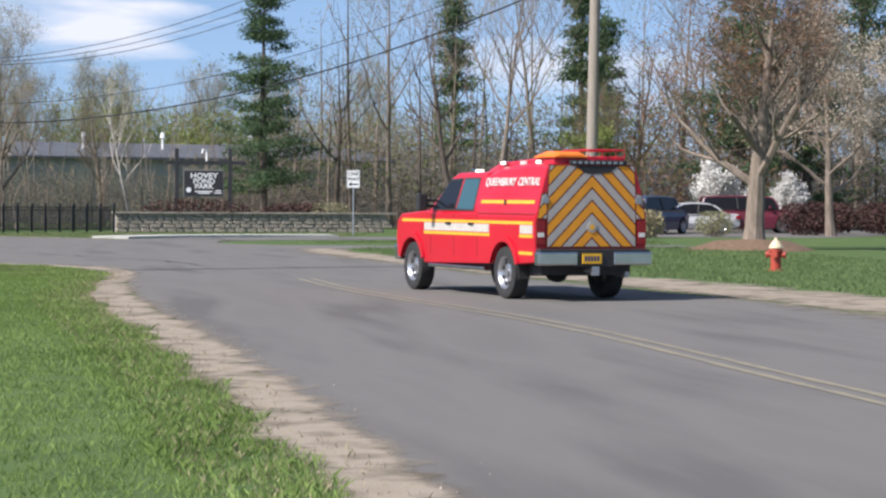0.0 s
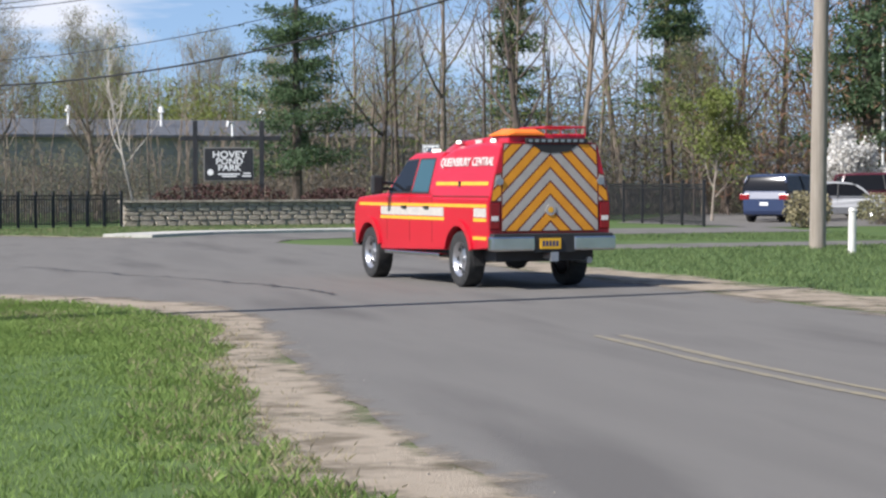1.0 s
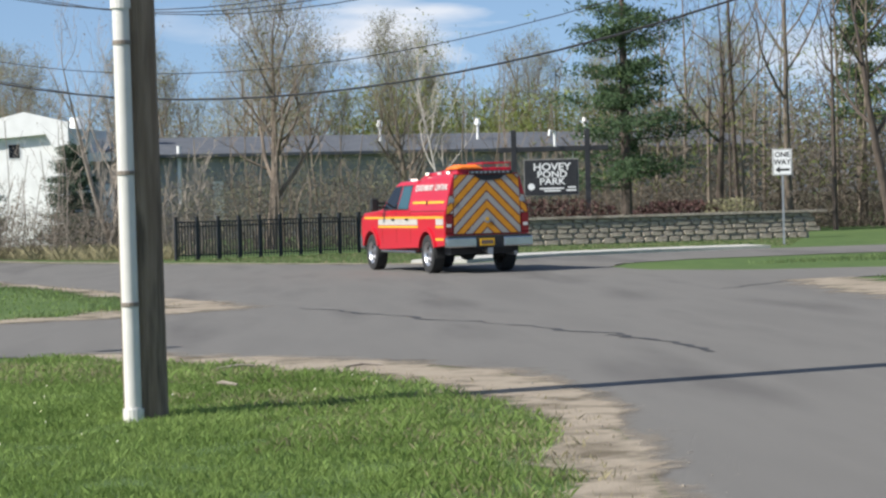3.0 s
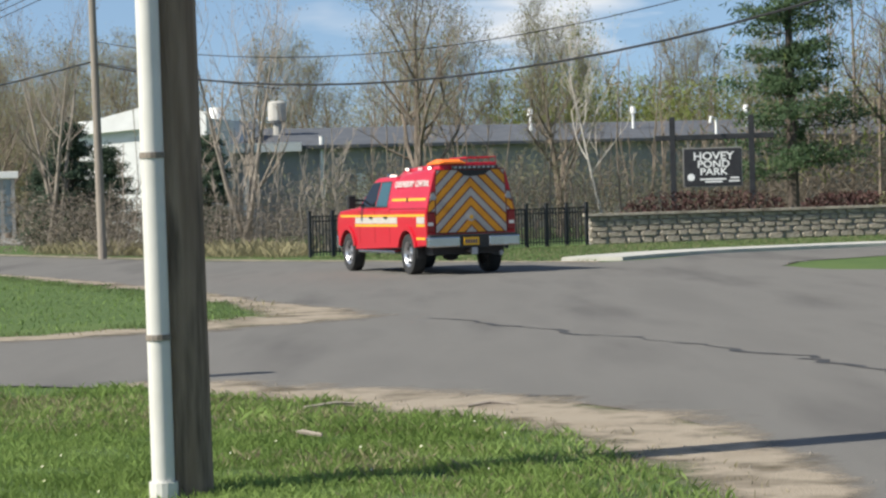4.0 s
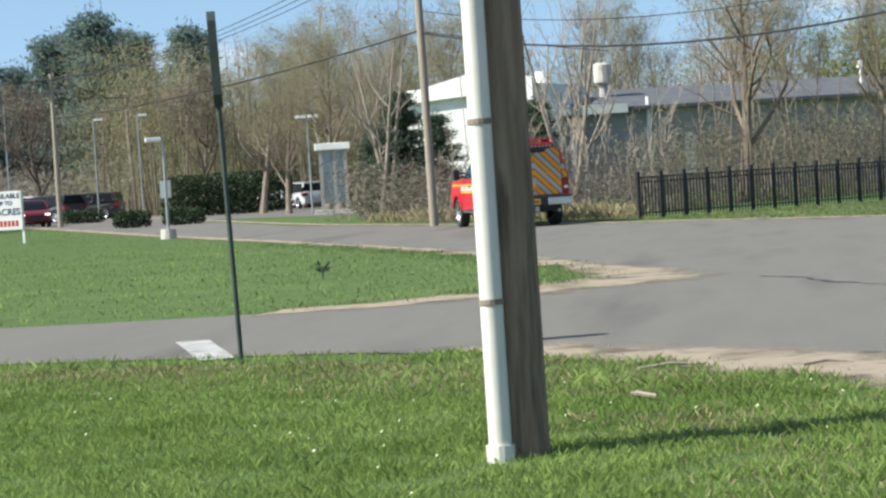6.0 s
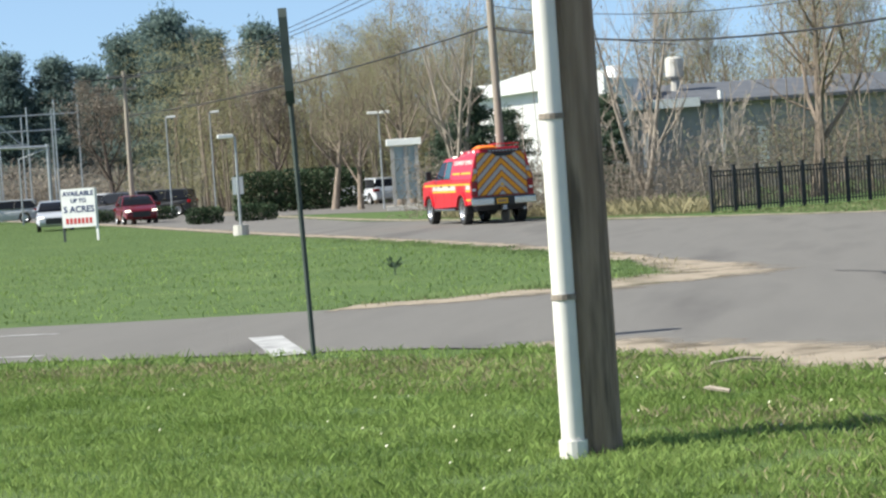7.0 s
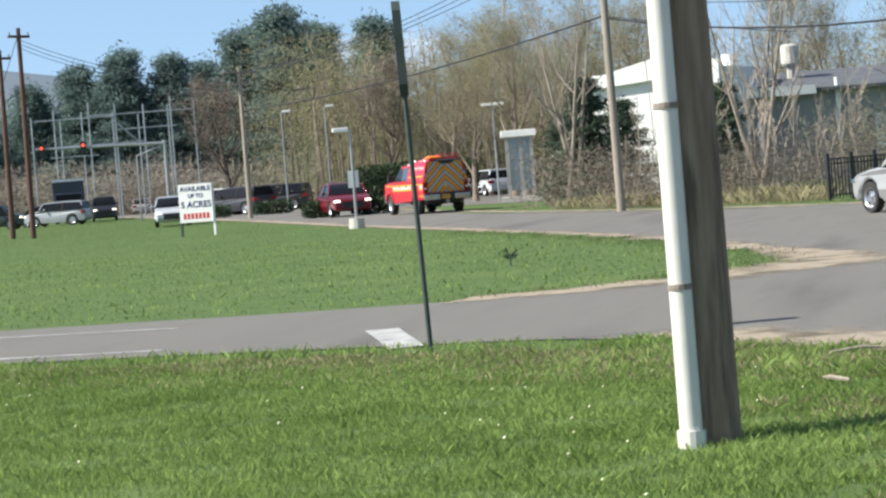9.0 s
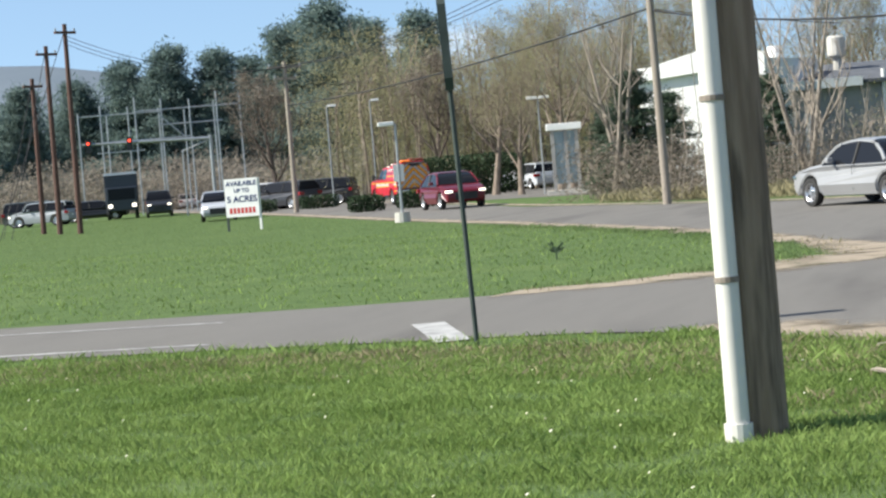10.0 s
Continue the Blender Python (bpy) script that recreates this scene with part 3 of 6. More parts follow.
# bare trees, tall and pale, some leaning
bare_a = branching_tree("tall bare tree with pale bark and few buds", 15, 0.17, M["bark"], M["budgreen"], 11, 4, 1, 0.4, 0.6, 2, 0.3, 0.05, 5, (0.12, 0), 9, 0.5)
plant(bare_a, [(24.0, 80, 0, 1.0), (28.5, 86, 140, 1.05), (19.5, 84, 250, 1.0), (37, 90, 40, 1.1)])
bare_b = branching_tree("bare leaning tree with dark limbs", 11, 0.2, M["darkbark"], None, 17, 4, 1, 0.35, 0.7, 2, 0.3, 0.05, 4, (-0.35, 0), 8, 0.3)
plant(bare_b, [(21.5, 76, 0, 1.0), (16.5, 83, 70, 0.9), (33, 86, 180, 1.0), (41, 97, 100, 1.2)])
# broad bare tree with olive buds behind the fence, and others along the road
bud_a = branching_tree("broad bare tree with olive spring buds", 8.6, 0.2, M["bark"], M["olive"], 23, 5, 1, 0.2, 0.8, 5, 0.34, 0.03, 5, (0, 0), 11, 0.45)
plant(bud_a, [(-1.0, 74.5, 0, 1.05), (*at_end(12.25, 114), 150, 0.8), (-32, 150, 60, 1.1), (4.5, 86, 300, 0.9), (-21.5, 108, 20, 1.0), (31.5, 84, 190, 0.8)] + [(*at_end(b, d), b * 91, s) for b, d, s in ((12.9, 122, 1.0), (10.9, 126, 1.05), (9.6, 118, 1.0), (8.2, 124, 1.1), (6.6, 120, 1.05), (4.6, 124, 1.1), (3.0, 121, 1.0), (1.2, 126, 1.1), (-0.8, 122, 1.05), (-2.9, 126, 1.1), (-6.2, 124, 1.1), (-8.4, 122, 1.0), (-11, 120, 1.1))])
bare_c = branching_tree("bare tree with pale bark and forked stems", 8.5, 0.11, M["palebark"], M["brush"], 29, 3, 3, 0.2, 0.6, 2, 0.2, 0.03, 5, (0, 0), 6, 0.7)
plant(bare_c, [(-6.3, 70.5, 0, 0.95), (-14.3, 82.8, 90, 1.05, 0, -5)])
# white-stemmed birch
plant(branching_tree("slim white-stemmed birch with sparse leaves", 7.6, 0.07, M["birchbark"], M["budgreen"], 31, 3, 1, 0.35, 0.6, 3, 0.25, 0.045, 4, (-0.12, 0), 9, 0.6, "birch_tree"), [(5.6, 78, 0, 1.0)])
# ---- woods, brush and grass ----
def cards_at(P, U, V):
    """Many small leaf-shaped quads at once; rows of numpy arrays."""
    n = len(P)
    v = np.stack([P - U, P + V * 0.6, P + U, P - V * 0.6], 1).reshape(-1, 3)
    me = bpy.data.meshes.new("cards")
    me.from_pydata(v.tolist(), [], np.arange(4 * n).reshape(n, 4).tolist())
    return me


def scatter_cards(name, spots, n, spread, z0, z1, size, material, label, category, seed, power=1.6):
    """Brush: leaf-like scraps gathered round the spots, thinner upwards."""
    rg = np.random.default_rng(seed)
    c = np.array(spots)[rg.integers(0, len(spots), n)]
    h = z0 + (z1 - z0) * rg.random(n) ** power
    P = np.stack([c[:, 0] + np.clip(rg.normal(0, spread, n), -1.6 * spread, 1.6 * spread), c[:, 1] + rg.normal(0, spread, n), h * (c[:, 2] if c.shape[1] > 2 else 1)], 1)
    U = rg.normal(0, 1, (n, 3))
    U /= np.linalg.norm(U, axis=1)[:, None]
    V = np.cross(U, rg.normal(0, 1, (n, 3)))
    V /= np.linalg.norm(V, axis=1)[:, None]
    s = size * rg.uniform(0.5, 1.5, n)[:, None]
    me = cards_at(P, U * s * 1.5, V * s * 0.3)
    me.materials.append(material)
    return tagged(new(name, me), label, category, kind="stuff")


def arc(b0, b1, d0, d1, n, seed, jitter=2.0):
    r = random.Random(seed)
    out = []
    for i in range(n):
        f = (i + r.random()) / n
        x, y = at_end(b0 + (b1 - b0) * f, d0 + (d1 - d0) * f + r.uniform(-jitter, jitter))
        out.append((x, y, r.uniform(0.7, 1.25)))
    return out


def stems(name, spots, h0, h1, r0, r1, material, label, seed, forks=3):
    """A wood's thin upright stems with a few side shoots, as one mass."""
    random.seed(seed)
    g = Geo()
    for x, y, k in spots:
        h, r = rnd(h0, h1) * k, rnd(r0, r1)
        top = Vector((x + rnd(-0.6, 0.6), y + rnd(-0.6, 0.6), h))
        mid = Vector((x, y, 0)).lerp(top, 0.5) + Vector((rnd(-0.25, 0.25), rnd(-0.25, 0.25), 0))
        g.tube([(x, y, -0.05), mid, top], [r, r * 0.7, 0.012], 5, cap=False)
        for _ in range(forks):
            f = rnd(0.4, 0.95)
            p = Vector((x, y, 0)).lerp(mid, f * 2) if f < 0.5 else mid.lerp(top, f * 2 - 1)
            d = Vector((rnd(-1, 1), rnd(-1, 1), rnd(0.7, 1.8))).normalized() * h * rnd(0.12, 0.28)
            q = p + d * 0.6 + Vector((0, 0, 0.1))
            g.tube([p, q, p + d + Vector((0, 0, h * 0.05))], [r * 0.35, r * 0.2, 0.008], 3, cap=False)
            for _ in range(2):
                e = Vector((rnd(-1, 1), rnd(-1, 1), rnd(0.2, 1.2))).normalized() * h * rnd(0.05, 0.12)
                g.tube([q, q + e], [r * 0.18, 0.006], 3, cap=False)
    return tagged(part(name, g, material, tidy=False), label, "woods", kind="stuff")


# wood to the right of the park: many thin stems over brown brush
stems("woods", arc(-9, -42, 90, 112, 80, 1, 7), 7, 13, 0.035, 0.1, M["bark"], "wood of thin bare grey-brown stems", 41, 5)
stems("woods", arc(-10, -42, 82, 100, 20, 2, 4), 7, 13, 0.05, 0.12, M["darkbark"], "wood of thin bare dark stems", 42, 5)
scatter_cards("brush", arc(-7, -42, 90, 108, 190, 3, 6), 85000, 1.5, 0, 4.2, 0.12, M["thicket"], "dense brown leafless undergrowth", "undergrowth", 43)
scatter_cards("brush", arc(-8, -42, 84, 98, 90, 4, 4), 20000, 1.6, 2.0, 9.5, 0.1, M["budgreen"], "thin green spring haze of leaves in the wood", "undergrowth", 44, 1.0)
# behind the fence and the park sign
stems("woods", arc(1.5, -9, 74, 86, 60, 5, 4), 2.5, 6, 0.02, 0.05, M["bark"], "thicket of bare stems", 45, 4)
scatter_cards("brush", arc(3, -11, 74, 90, 80, 6, 4), 48000, 1.2, 0, 2.3, 0.055, M["thicket"], "dense brown leafless undergrowth", "undergrowth", 46, 1.2)
scatter_cards("brush", arc(3, -8, 78, 92, 60, 7, 4), 15000, 1.3, 0.4, 2.9, 0.055, M["olive"], "olive budding undergrowth", "undergrowth", 47, 1.0)
# thicket along the far side of the bend
stems("woods", arc(8.8, 2.2, 72, 68, 50, 8, 2), 1.6, 4.2, 0.012, 0.03, M["palebark"], "thicket of pale bare saplings", 48, 4)
scatter_cards("brush", arc(8.3, 2.5, 72, 69, 60, 9, 2), 20000, 0.9, 0, 1.6, 0.05, M["brush"], "brown leafless thicket", "undergrowth", 49, 1.4)
scatter_cards("brush", arc(10.2, 8.3, 86, 82, 30, 10, 3), 7000, 1.1, 0, 2.0, 0.08, M["brush"], "brown leafless thicket", "undergrowth", 50, 1.2)
scatter_cards("far_woods", arc(-9, -46, 150, 150, 110, 19, 8), 90000, 2.8, 0, 8.4, 0.21, M["thicket"], "distant bare brown wood", "woods", 59, 1.1)
# budding wood behind the buildings
scatter_cards("far_woods", arc(15.5, -12, 150, 126, 120, 11, 8), 140000, 2.4, 0, 7.6, 0.09, M["olive"], "distant wood in olive spring buds", "woods", 51, 1.0)
scatter_cards("far_woods", arc(16, -14, 160, 134, 120, 12, 8), 70000, 2.4, 0, 6.8, 0.13, M["hazedbrush"], "distant bare brown wood", "woods", 52, 1.0)
stems("far_woods", arc(16, -12, 148, 124, 130, 13, 6), 6, 9, 0.06, 0.14, M["bark"], "distant wood of bare stems", 53, 4)
scatter_cards("far_woods", arc(-1.5, -7.5, 128, 122, 24, 14, 4), 20000, 2.0, 2, 7.6, 0.15, M["budgreen"], "distant trees in fresh green leaf", "woods", 54, 0.8)
scatter_cards("brush", arc(24, 12, 292, 178, 110, 15, 8), 36000, 2.6, 0, 4.0, 0.2, M["hazedbrush"], "distant brown scrub", "undergrowth", 55, 1.3)
scatter_cards("far_woods", arc(28, 17, 260, 250, 80, 16, 10), 60000, 3.5, 0, 11.5, 0.36, M["hazedneedles"], "distant dark evergreen wood", "woods", 56, 0.8)

scatter_cards("far_woods", arc(17, 7.5, 152, 138, 60, 17, 5), 110000, 2.3, 1, 9.6, 0.09, M["olive"], "distant wood in olive spring buds", "woods", 57, 0.9)
stems("far_woods", arc(17, 7.5, 150, 136, 60, 18, 5), 7, 10, 0.06, 0.14, M["bark"], "distant wood of bare stems", 58, 5)
# dark pines on the skyline, air haze mixed into their needle colour
far_pine = pine_tree("distant broad dark pine on the skyline", 19, 6.4, M["darkbark"], M["hazedneedles"], 61, 0.1, 11, 2.0, 0.33, 42, 0.08, 13)
scatter_cards("brush", arc(29, 18.6, 226, 216, 80, 20, 5), 46000, 2.4, 0, 4.6, 0.18, M["hazedbrush"], "brown scrub below the dark pines", "undergrowth", 60, 1.3)
spots = []
for b, d, s in ((16.9, 232, 1.02), (17.9, 236, 0.92), (15.9, 238, 0.92), (14.5, 226, 0.9), (17.4, 240, 0.95), (16.3, 240, 0.95), (19.7, 236, 0.82), (20.9, 236, 0.86), (22.0, 238, 0.8), (23.2, 240, 0.72), (24.6, 244, 0.72), (18.8, 246, 0.8), (26, 240, 0.8)):
    x, y = at_end(b, d)
    spots.append((x, y, b * 77, s))
plant(far_pine, spots)
# dark spruces before the white building
spruce = pine_tree("dark green spruce standing by the road", 4.6, 1.9, M["darkbark"], M["darkneedles"], 67, 0.04, 8, 0.4, 0.09, 24, -0.12, 18, "spruce_tree")
spots = []
for b, d, s in ((8.4, 87, 0.82), (5.9, 88, 0.9), (9.3, 85, 1.0), (9.95, 88, 0.75)):
    x, y = at_end(b, d)
    spots.append((x, y, b * 50, s))
plant(spruce, spots)
# brown-budded trees further along the road
x, y = at_end(18.4, 150)
bigbrown = branching_tree("broad brown leafless tree by the parking lot", 8.8, 0.26, M["darkbark"], M["brush"], 71, 5, 1, 0.2, 0.85, 3, 0.4, 0.06, 4, (0, 0), 10, 0.4)
plant(bigbrown, [(x, y, 0, 0.95), (*at_end(15.6, 155), 120, 0.95), (*at_end(12.9, 140), 200, 0.72), (*at_end(14.4, 140), 290, 0.95)])

# trees of the right-hand verge
maple = branching_tree("large maple with red spring buds over a mulch bed", 10.5, 0.4, M["bark"], M["redbud"], 73, 5, 1, 0.2, 0.85, 4, 0.4, 0.045, 5, (0, 0), 15, 0.2, "maple_tree")
plant(maple, [(22.3, 33.2, 40, 0.86)])
plant(branching_tree("tall tree hazy with pale pinkish spring blossom", 9.5, 0.22, M["bark"], M["palebud"], 74, 5, 1, 0.2, 0.85, 6, 0.42, 0.05, 5, (0, 0), 12, 0.3), [(35.4, 61.0, 0, 1.0), (40.5, 64.0, 120, 0.9)])
redwood = pine_tree("tall brownish conifer behind the parking lot", 15, 4.2, M["darkbark"], M["needles"], 79, 0.08, 8, 1.0, 0.2, 20, 0.02, 12)
plant(redwood, [(37.6, 80.0, 0, 1.0), (42.0, 82.0, 250, 1.05)])
scatter_cards("brush", [(36, 81.1, 1), (39.6, 84.6, 1.1), (43.3, 87, 1), (32.9, 81.8, 0.8)], 5500, 2.0, 1, 9.0, 0.13, M["redbud"], "rusty brown buds among dark conifers", "undergrowth", 80, 0.9)
plant(branching_tree("small tree covered in white blossom", 3.3, 0.07, M["bark"], M["blossom"], 83, 4, 1, 0.25, 0.9, 16, 0.3, 0.07, 4, (0, 0), 8, 0.1, "blossom_tree"), [(34.7, 74.6, 0, 1.0), (37.5, 73.3, 120, 0.8)])
plant(branching_tree("young tree in fresh green leaf behind the fence", 4.4, 0.06, M["palebark"], M["budgreen"], 87, 4, 1, 0.25, 0.7, 12, 0.3, 0.06, 4, (0, 0), 9, 0.5), [(26.5, 68.5, 0, 1.0)])


def shrub(name, label, x, y, w, d, h, material, n, size, seed, round_top=True):
    """A clipped or wild shrub: a mass of small leaves on short stems."""
    rg = np.random.default_rng(seed)
    t = thing(name, label, "shrub", m=pose(x, y, 0))
    q = rg.uniform(-1, 1, (n * 3, 3))
    keep = (np.abs(q[:, 0]) ** 4 + np.abs(q[:, 1]) ** 4 + np.abs(q[:, 2]) ** (2 if round_top else 8)) < 1
    q = q[keep][:n]
    P = np.stack([q[:, 0] * w / 2, q[:, 1] * d / 2, (q[:, 2] * 0.5 + 0.5) * h + 0.02], 1)
    U = rg.normal(0, 1, P.shape)
    U /= np.linalg.norm(U, axis=1)[:, None]
    V = np.cross(U, rg.normal(0, 1, P.shape))
    V /= np.linalg.norm(V, axis=1)[:, None]
    s = size * rg.uniform(0.6, 1.4, len(P))[:, None]
    me = cards_at(P, U * s, V * s)
    me.materials.append(material)
    ob = new("leaves", me)
    ob.parent = t
    random.seed(seed)
    g = Geo()
    for _ in range(14):
        a, b = rnd(-w, w) * 0.35, rnd(-d, d) * 0.35
        g.tube([(a * 0.4, b * 0.4, -0.03), (a, b, h * rnd(0.6, 0.95))], [0.02, 0.006], 4, cap=False)
    part("stems", g, M["bark"], t, tidy=False)
    return t


def rotate_thing(t, deg):
    t.rotation_euler = (0, 0, radians(deg))


hx, hy = at_end(13.8, 128)
rotate_thing(shrub("hedge", "tall clipped dark green hedge", hx, hy, 7.6, 2.0, 2.35, M["hedge"], 9000, 0.09, 91, False), 13)
for b, d, w in ((14.9, 100, 1.9), (16.2, 100, 1.7), (17.4, 128, 2.4), (19.0, 130, 2.6)):
    x, y = at_end(b, d)
    rotate_thing(shrub("low_hedge", "low clipped hedge on the lawn", x, y, w, 0.9, 0.75, M["hedge"], 1800, 0.06, int(b * 10), False), 14)
for x, y, w, h in ((8.0, 69.3, 5.2, 1.45), (12.6, 69.8, 3.2, 1.3)):
    shrub("shrub_bed", "dark reddish shrubs planted behind the stone wall", x, y, w, 1.6, h, M["shrubred"], 3200, 0.06, int(x * 7))
shrub("shrub", "yellow-brown budding shrub by the wall", 14.2, 69.2, 2.0, 1.4, 1.35, M["olive"], 1500, 0.05, 95)
shrub("shrub", "dry brown shrub beside the parking lot", 25.2, 55.2, 1.5, 1.2, 1.15, M["drygrass"], 1400, 0.06, 96)
shrub("shrub", "yellow-green budding shrub behind the pole", 29.4, 59.2, 1.6, 1.3, 1.1, M["olive"], 1300, 0.05, 97)
for x, y in ((38.2, 68.5), (40.7, 68), (35.4, 64)):
    shrub("shrub", "dark clipped shrub by the parking lot", x, y, 2.6, 2.0, 1.5, M["shrubred"], 2200, 0.07, int(x))


# ---- grass blades ----
def blades(name, polys, per_m2, h0, h1, width, material, label, seed, clump=-1.1):
    """Grass: thin bent blades on the given quads of ground."""
    rg = np.random.default_rng(seed)
    allp = []
    for q in polys:
        q = np.array(q, float)
        if len(q) > 4:
            # any outline: scatter over its box, keep what lies inside
            lo, hi = q.min(0), q.max(0)
            s = lo + rg.random((int((hi - lo).prod() * per_m2), 2)) * (hi - lo)
            inside = np.zeros(len(s), bool)
            for a, b in zip(q, np.roll(q, -1, 0)):
                inside ^= ((a[1] > s[:, 1]) != (b[1] > s[:, 1])) & (s[:, 0] < (b[0] - a[0]) * (s[:, 1] - a[1]) / (b[1] - a[1] + 1e-9) + a[0])
            allp.append(s[inside])
            continue
        area = 0.5 * abs(sum(q[i][0] * q[(i + 1) % 4][1] - q[(i + 1) % 4][0] * q[i][1] for i in range(4)))
        n = int(area * per_m2)
        u, v = rg.random((n, 1)), rg.random((n, 1))
        allp.append(q[0] * (1 - u) * (1 - v) + q[1] * u * (1 - v) + q[2] * u * v + q[3] * (1 - u) * v)
    p = np.concatenate(allp)
    # clumps: drop blades where a slow wave is low
    wave = np.sin(p[:, 0] * 5.1 + p[:, 1] * 2.9 + np.sin(p[:, 1] * 4.3) * 2) + np.sin(p[:, 1] * 6.7 - p[:, 0] * 3.3 + np.sin(p[:, 0] * 5.9) * 2) + rg.normal(0, 0.9, len(p))
    p, wave = p[wave > clump], wave[wave > clump]
    n = len(p)
    a = rg.uniform(0, 2 * np.pi, n)
    h = rg.uniform(h0, h1, n) * (0.85 + 0.16 * np.clip(wave, -1, 2.5))
    w = width * rg.uniform(0.6, 1.4, n)
    lean = rg.normal(0, 0.45, (n, 2)) * h[:, None]
    dx, dy = np.cos(a) * w / 2, np.sin(a) * w / 2
    z0 = np.zeros(n)
    v = np.stack([np.stack([p[:, 0] - dx, p[:, 1] - dy, z0], 1), np.stack([p[:, 0] + dx, p[:, 1] + dy, z0], 1),
                  np.stack([p[:, 0] + lean[:, 0] * 0.4 + dx * 0.6, p[:, 1] + lean[:, 1] * 0.4 + dy * 0.6, h * 0.6], 1),
                  np.stack([p[:, 0] + lean[:, 0], p[:, 1] + lean[:, 1], h], 1)], 1).reshape(-1, 3)
    me = bpy.data.meshes.new(name)
    me.from_pydata(v.tolist(), [], np.arange(4 * n).reshape(n, 4).tolist())
    me.materials.append(material)
    return tagged(new(name, me), label, "grass", kind="stuff")


NEAR = [((-9.5, 10), (0.9, 10), (0.2, 14.6), (-9.5, 18.6)), ((-9.5, 18.6), (0.2, 14.6), (-1.4, 17.0), (-9.5, 19.4)), ((-9.5, 7), (0.75, 7), (0.9, 10.1), (-9.5, 10.1))]
blades("grass", NEAR, 2600, 0.025, 0.065, 0.006, M["blade"], "mown spring grass of the near lawn", 1)
blades("grass", [((-4, -25), (0.95, -25), (1.0, -18), (0.9, -12), (0.7, -5), (0.6, 0), (0.7, 3), (1.05, 7.1), (-9.5, 7.1), (-9.5, 0), (-5, -10))], 850, 0.022, 0.055, 0.0075, M["blade"], "mown spring grass of the near lawn", 2)
blades("grass", [((-5.8, 18.3), (-2.2, 17.0), (-2.4, 17.6), (-5.8, 18.9)), ((-9.5, 18.6), (-5.8, 18.3), (-5.8, 19.2), (-9.5, 19.8)), ((-3.4, 16.4), (-0.4, 14.4), (-0.9, 15.4), (-2.6, 17.2))], 200, 0.05, 0.13, 0.01, M["blade"], "longer tufts of grass at the lawn's edge", 3)
blades("grass", [((-30, 28.6), (-14, 26.3), (-8, 25.8), (-4.8, 26.4), (-3, 27.9), (-2.2, 29.3), (-2.9, 32.5), (-4.8, 38.6), (-7.8, 46), (-12.5, 56), (-20.8, 73), (-41.3, 119), (-64, 167), (-60, 100))], 50, 0.012, 0.04, 0.016, M["lawnblade"], "mown grass of the lawn between the roads", 4, -2.6)
blades("grass", [((9.6, 26), (22, 28), (22, 36.8), (9.6, 33.8)), ((10.6, 12), (22, 14), (22, 28), (9.6, 26)), ((12.4, 7), (24, 7), (22, 14), (10.8, 12)), ((13.4, -4), (26, -4), (24, 7), (12.3, 7)), ((9, 42.5), (22, 41), (24, 49), (13.5, 46.5))], 110, 0.04, 0.1, 0.02, M["lawnblade"], "mown grass of the far verge", 5)
blades("grass", [((-0.6, 9.0), (1.25, 9.0), (1.0, 12.8), (-0.5, 13.6)), ((-3.5, 15.4), (0.7, 13.4), (-0.9, 17.1), (-4, 18.4)), ((0.3, -25), (1.0, -25), (0.95, -12), (0.2, -12)), ((0.1, -12), (0.9, -12), (0.6, 0), (-0.3, 0)), ((-0.3, 0), (0.6, 0), (1.05, 7), (0.2, 7)), ((0.4, -12), (0.9, -12), (0.6, 0), (0.2, 0)), ((0.1, 0), (0.6, 0), (1.05, 7), (0.6, 7)), ((0.3, 7), (1.4, 7), (1.45, 10.5), (0.4, 10.5)), ((-9, 18.2), (-4, 17.2), (-3, 18.0), (-9, 19.4)), ((-6, 17.6), (-1.2, 15.6), (-2, 17.4), (-6, 18.6)), ((-9, 18.8), (-4, 17.8), (-3.4, 18.4), (-9, 19.3)), ((-9, 17.6), (0, 14), (-1.2, 16.8), (-9, 19.4))], 300, 0.03, 0.07, 0.008, M["drygrass"], "dry straw-coloured grass at the shoulder", 6)
blades("grass", [((-3.6, 16.6), (-2.2, 16.0), (-1.2, 15.2), (-0.5, 14.6), (-0.3, 15.0), (-1.1, 16.3), (-1.9, 17.1), (-3.4, 17.5)), ((-7.4, 18.0), (-6.0, 17.6), (-4.6, 17.7), (-4.4, 18.1), (-5.6, 18.6), (-7.3, 18.7)), ((-1.6, 12.4), (-0.7, 12.0), (0.3, 12.3), (0.2, 13.2), (-0.8, 13.5), (-1.5, 13.1))], 800, 0.03, 0.075, 0.009, M["drygrass"], "patches of dead tan grass in the lawn", 15, 0.2)
blades("grass", [((-14, 20.2), (-9.5, 18.9), (-5.8, 18.4), (-2.4, 17.4), (-2.5, 18.65), (-5.8, 19.62), (-9.3, 20.2), (-14, 20.85))], 380, 0.03, 0.08, 0.008, M["blade"], "uneven grass along the side street", 14)
blades("grass", [((-22, 27.6), (-14, 26.4), (-8, 26), (-4.8, 26.6), (-3, 28.2), (-2.6, 30), (-3.4, 33.5), (-5.2, 38.6), (-8.2, 46), (-13, 56), (-26, 56))], 45, 0.03, 0.075, 0.022, M["blade"], "brighter tufts in the lawn between the roads", 16, 0.9)
VERGE = [((-4.1, 60.2), (0.9, 52.1), (3.3, 49.5), (4.2, 51.6), (6.2, 55.0), (11, 56.9), (13.5, 57.4), (16, 66.5), (4.2, 64.8))]
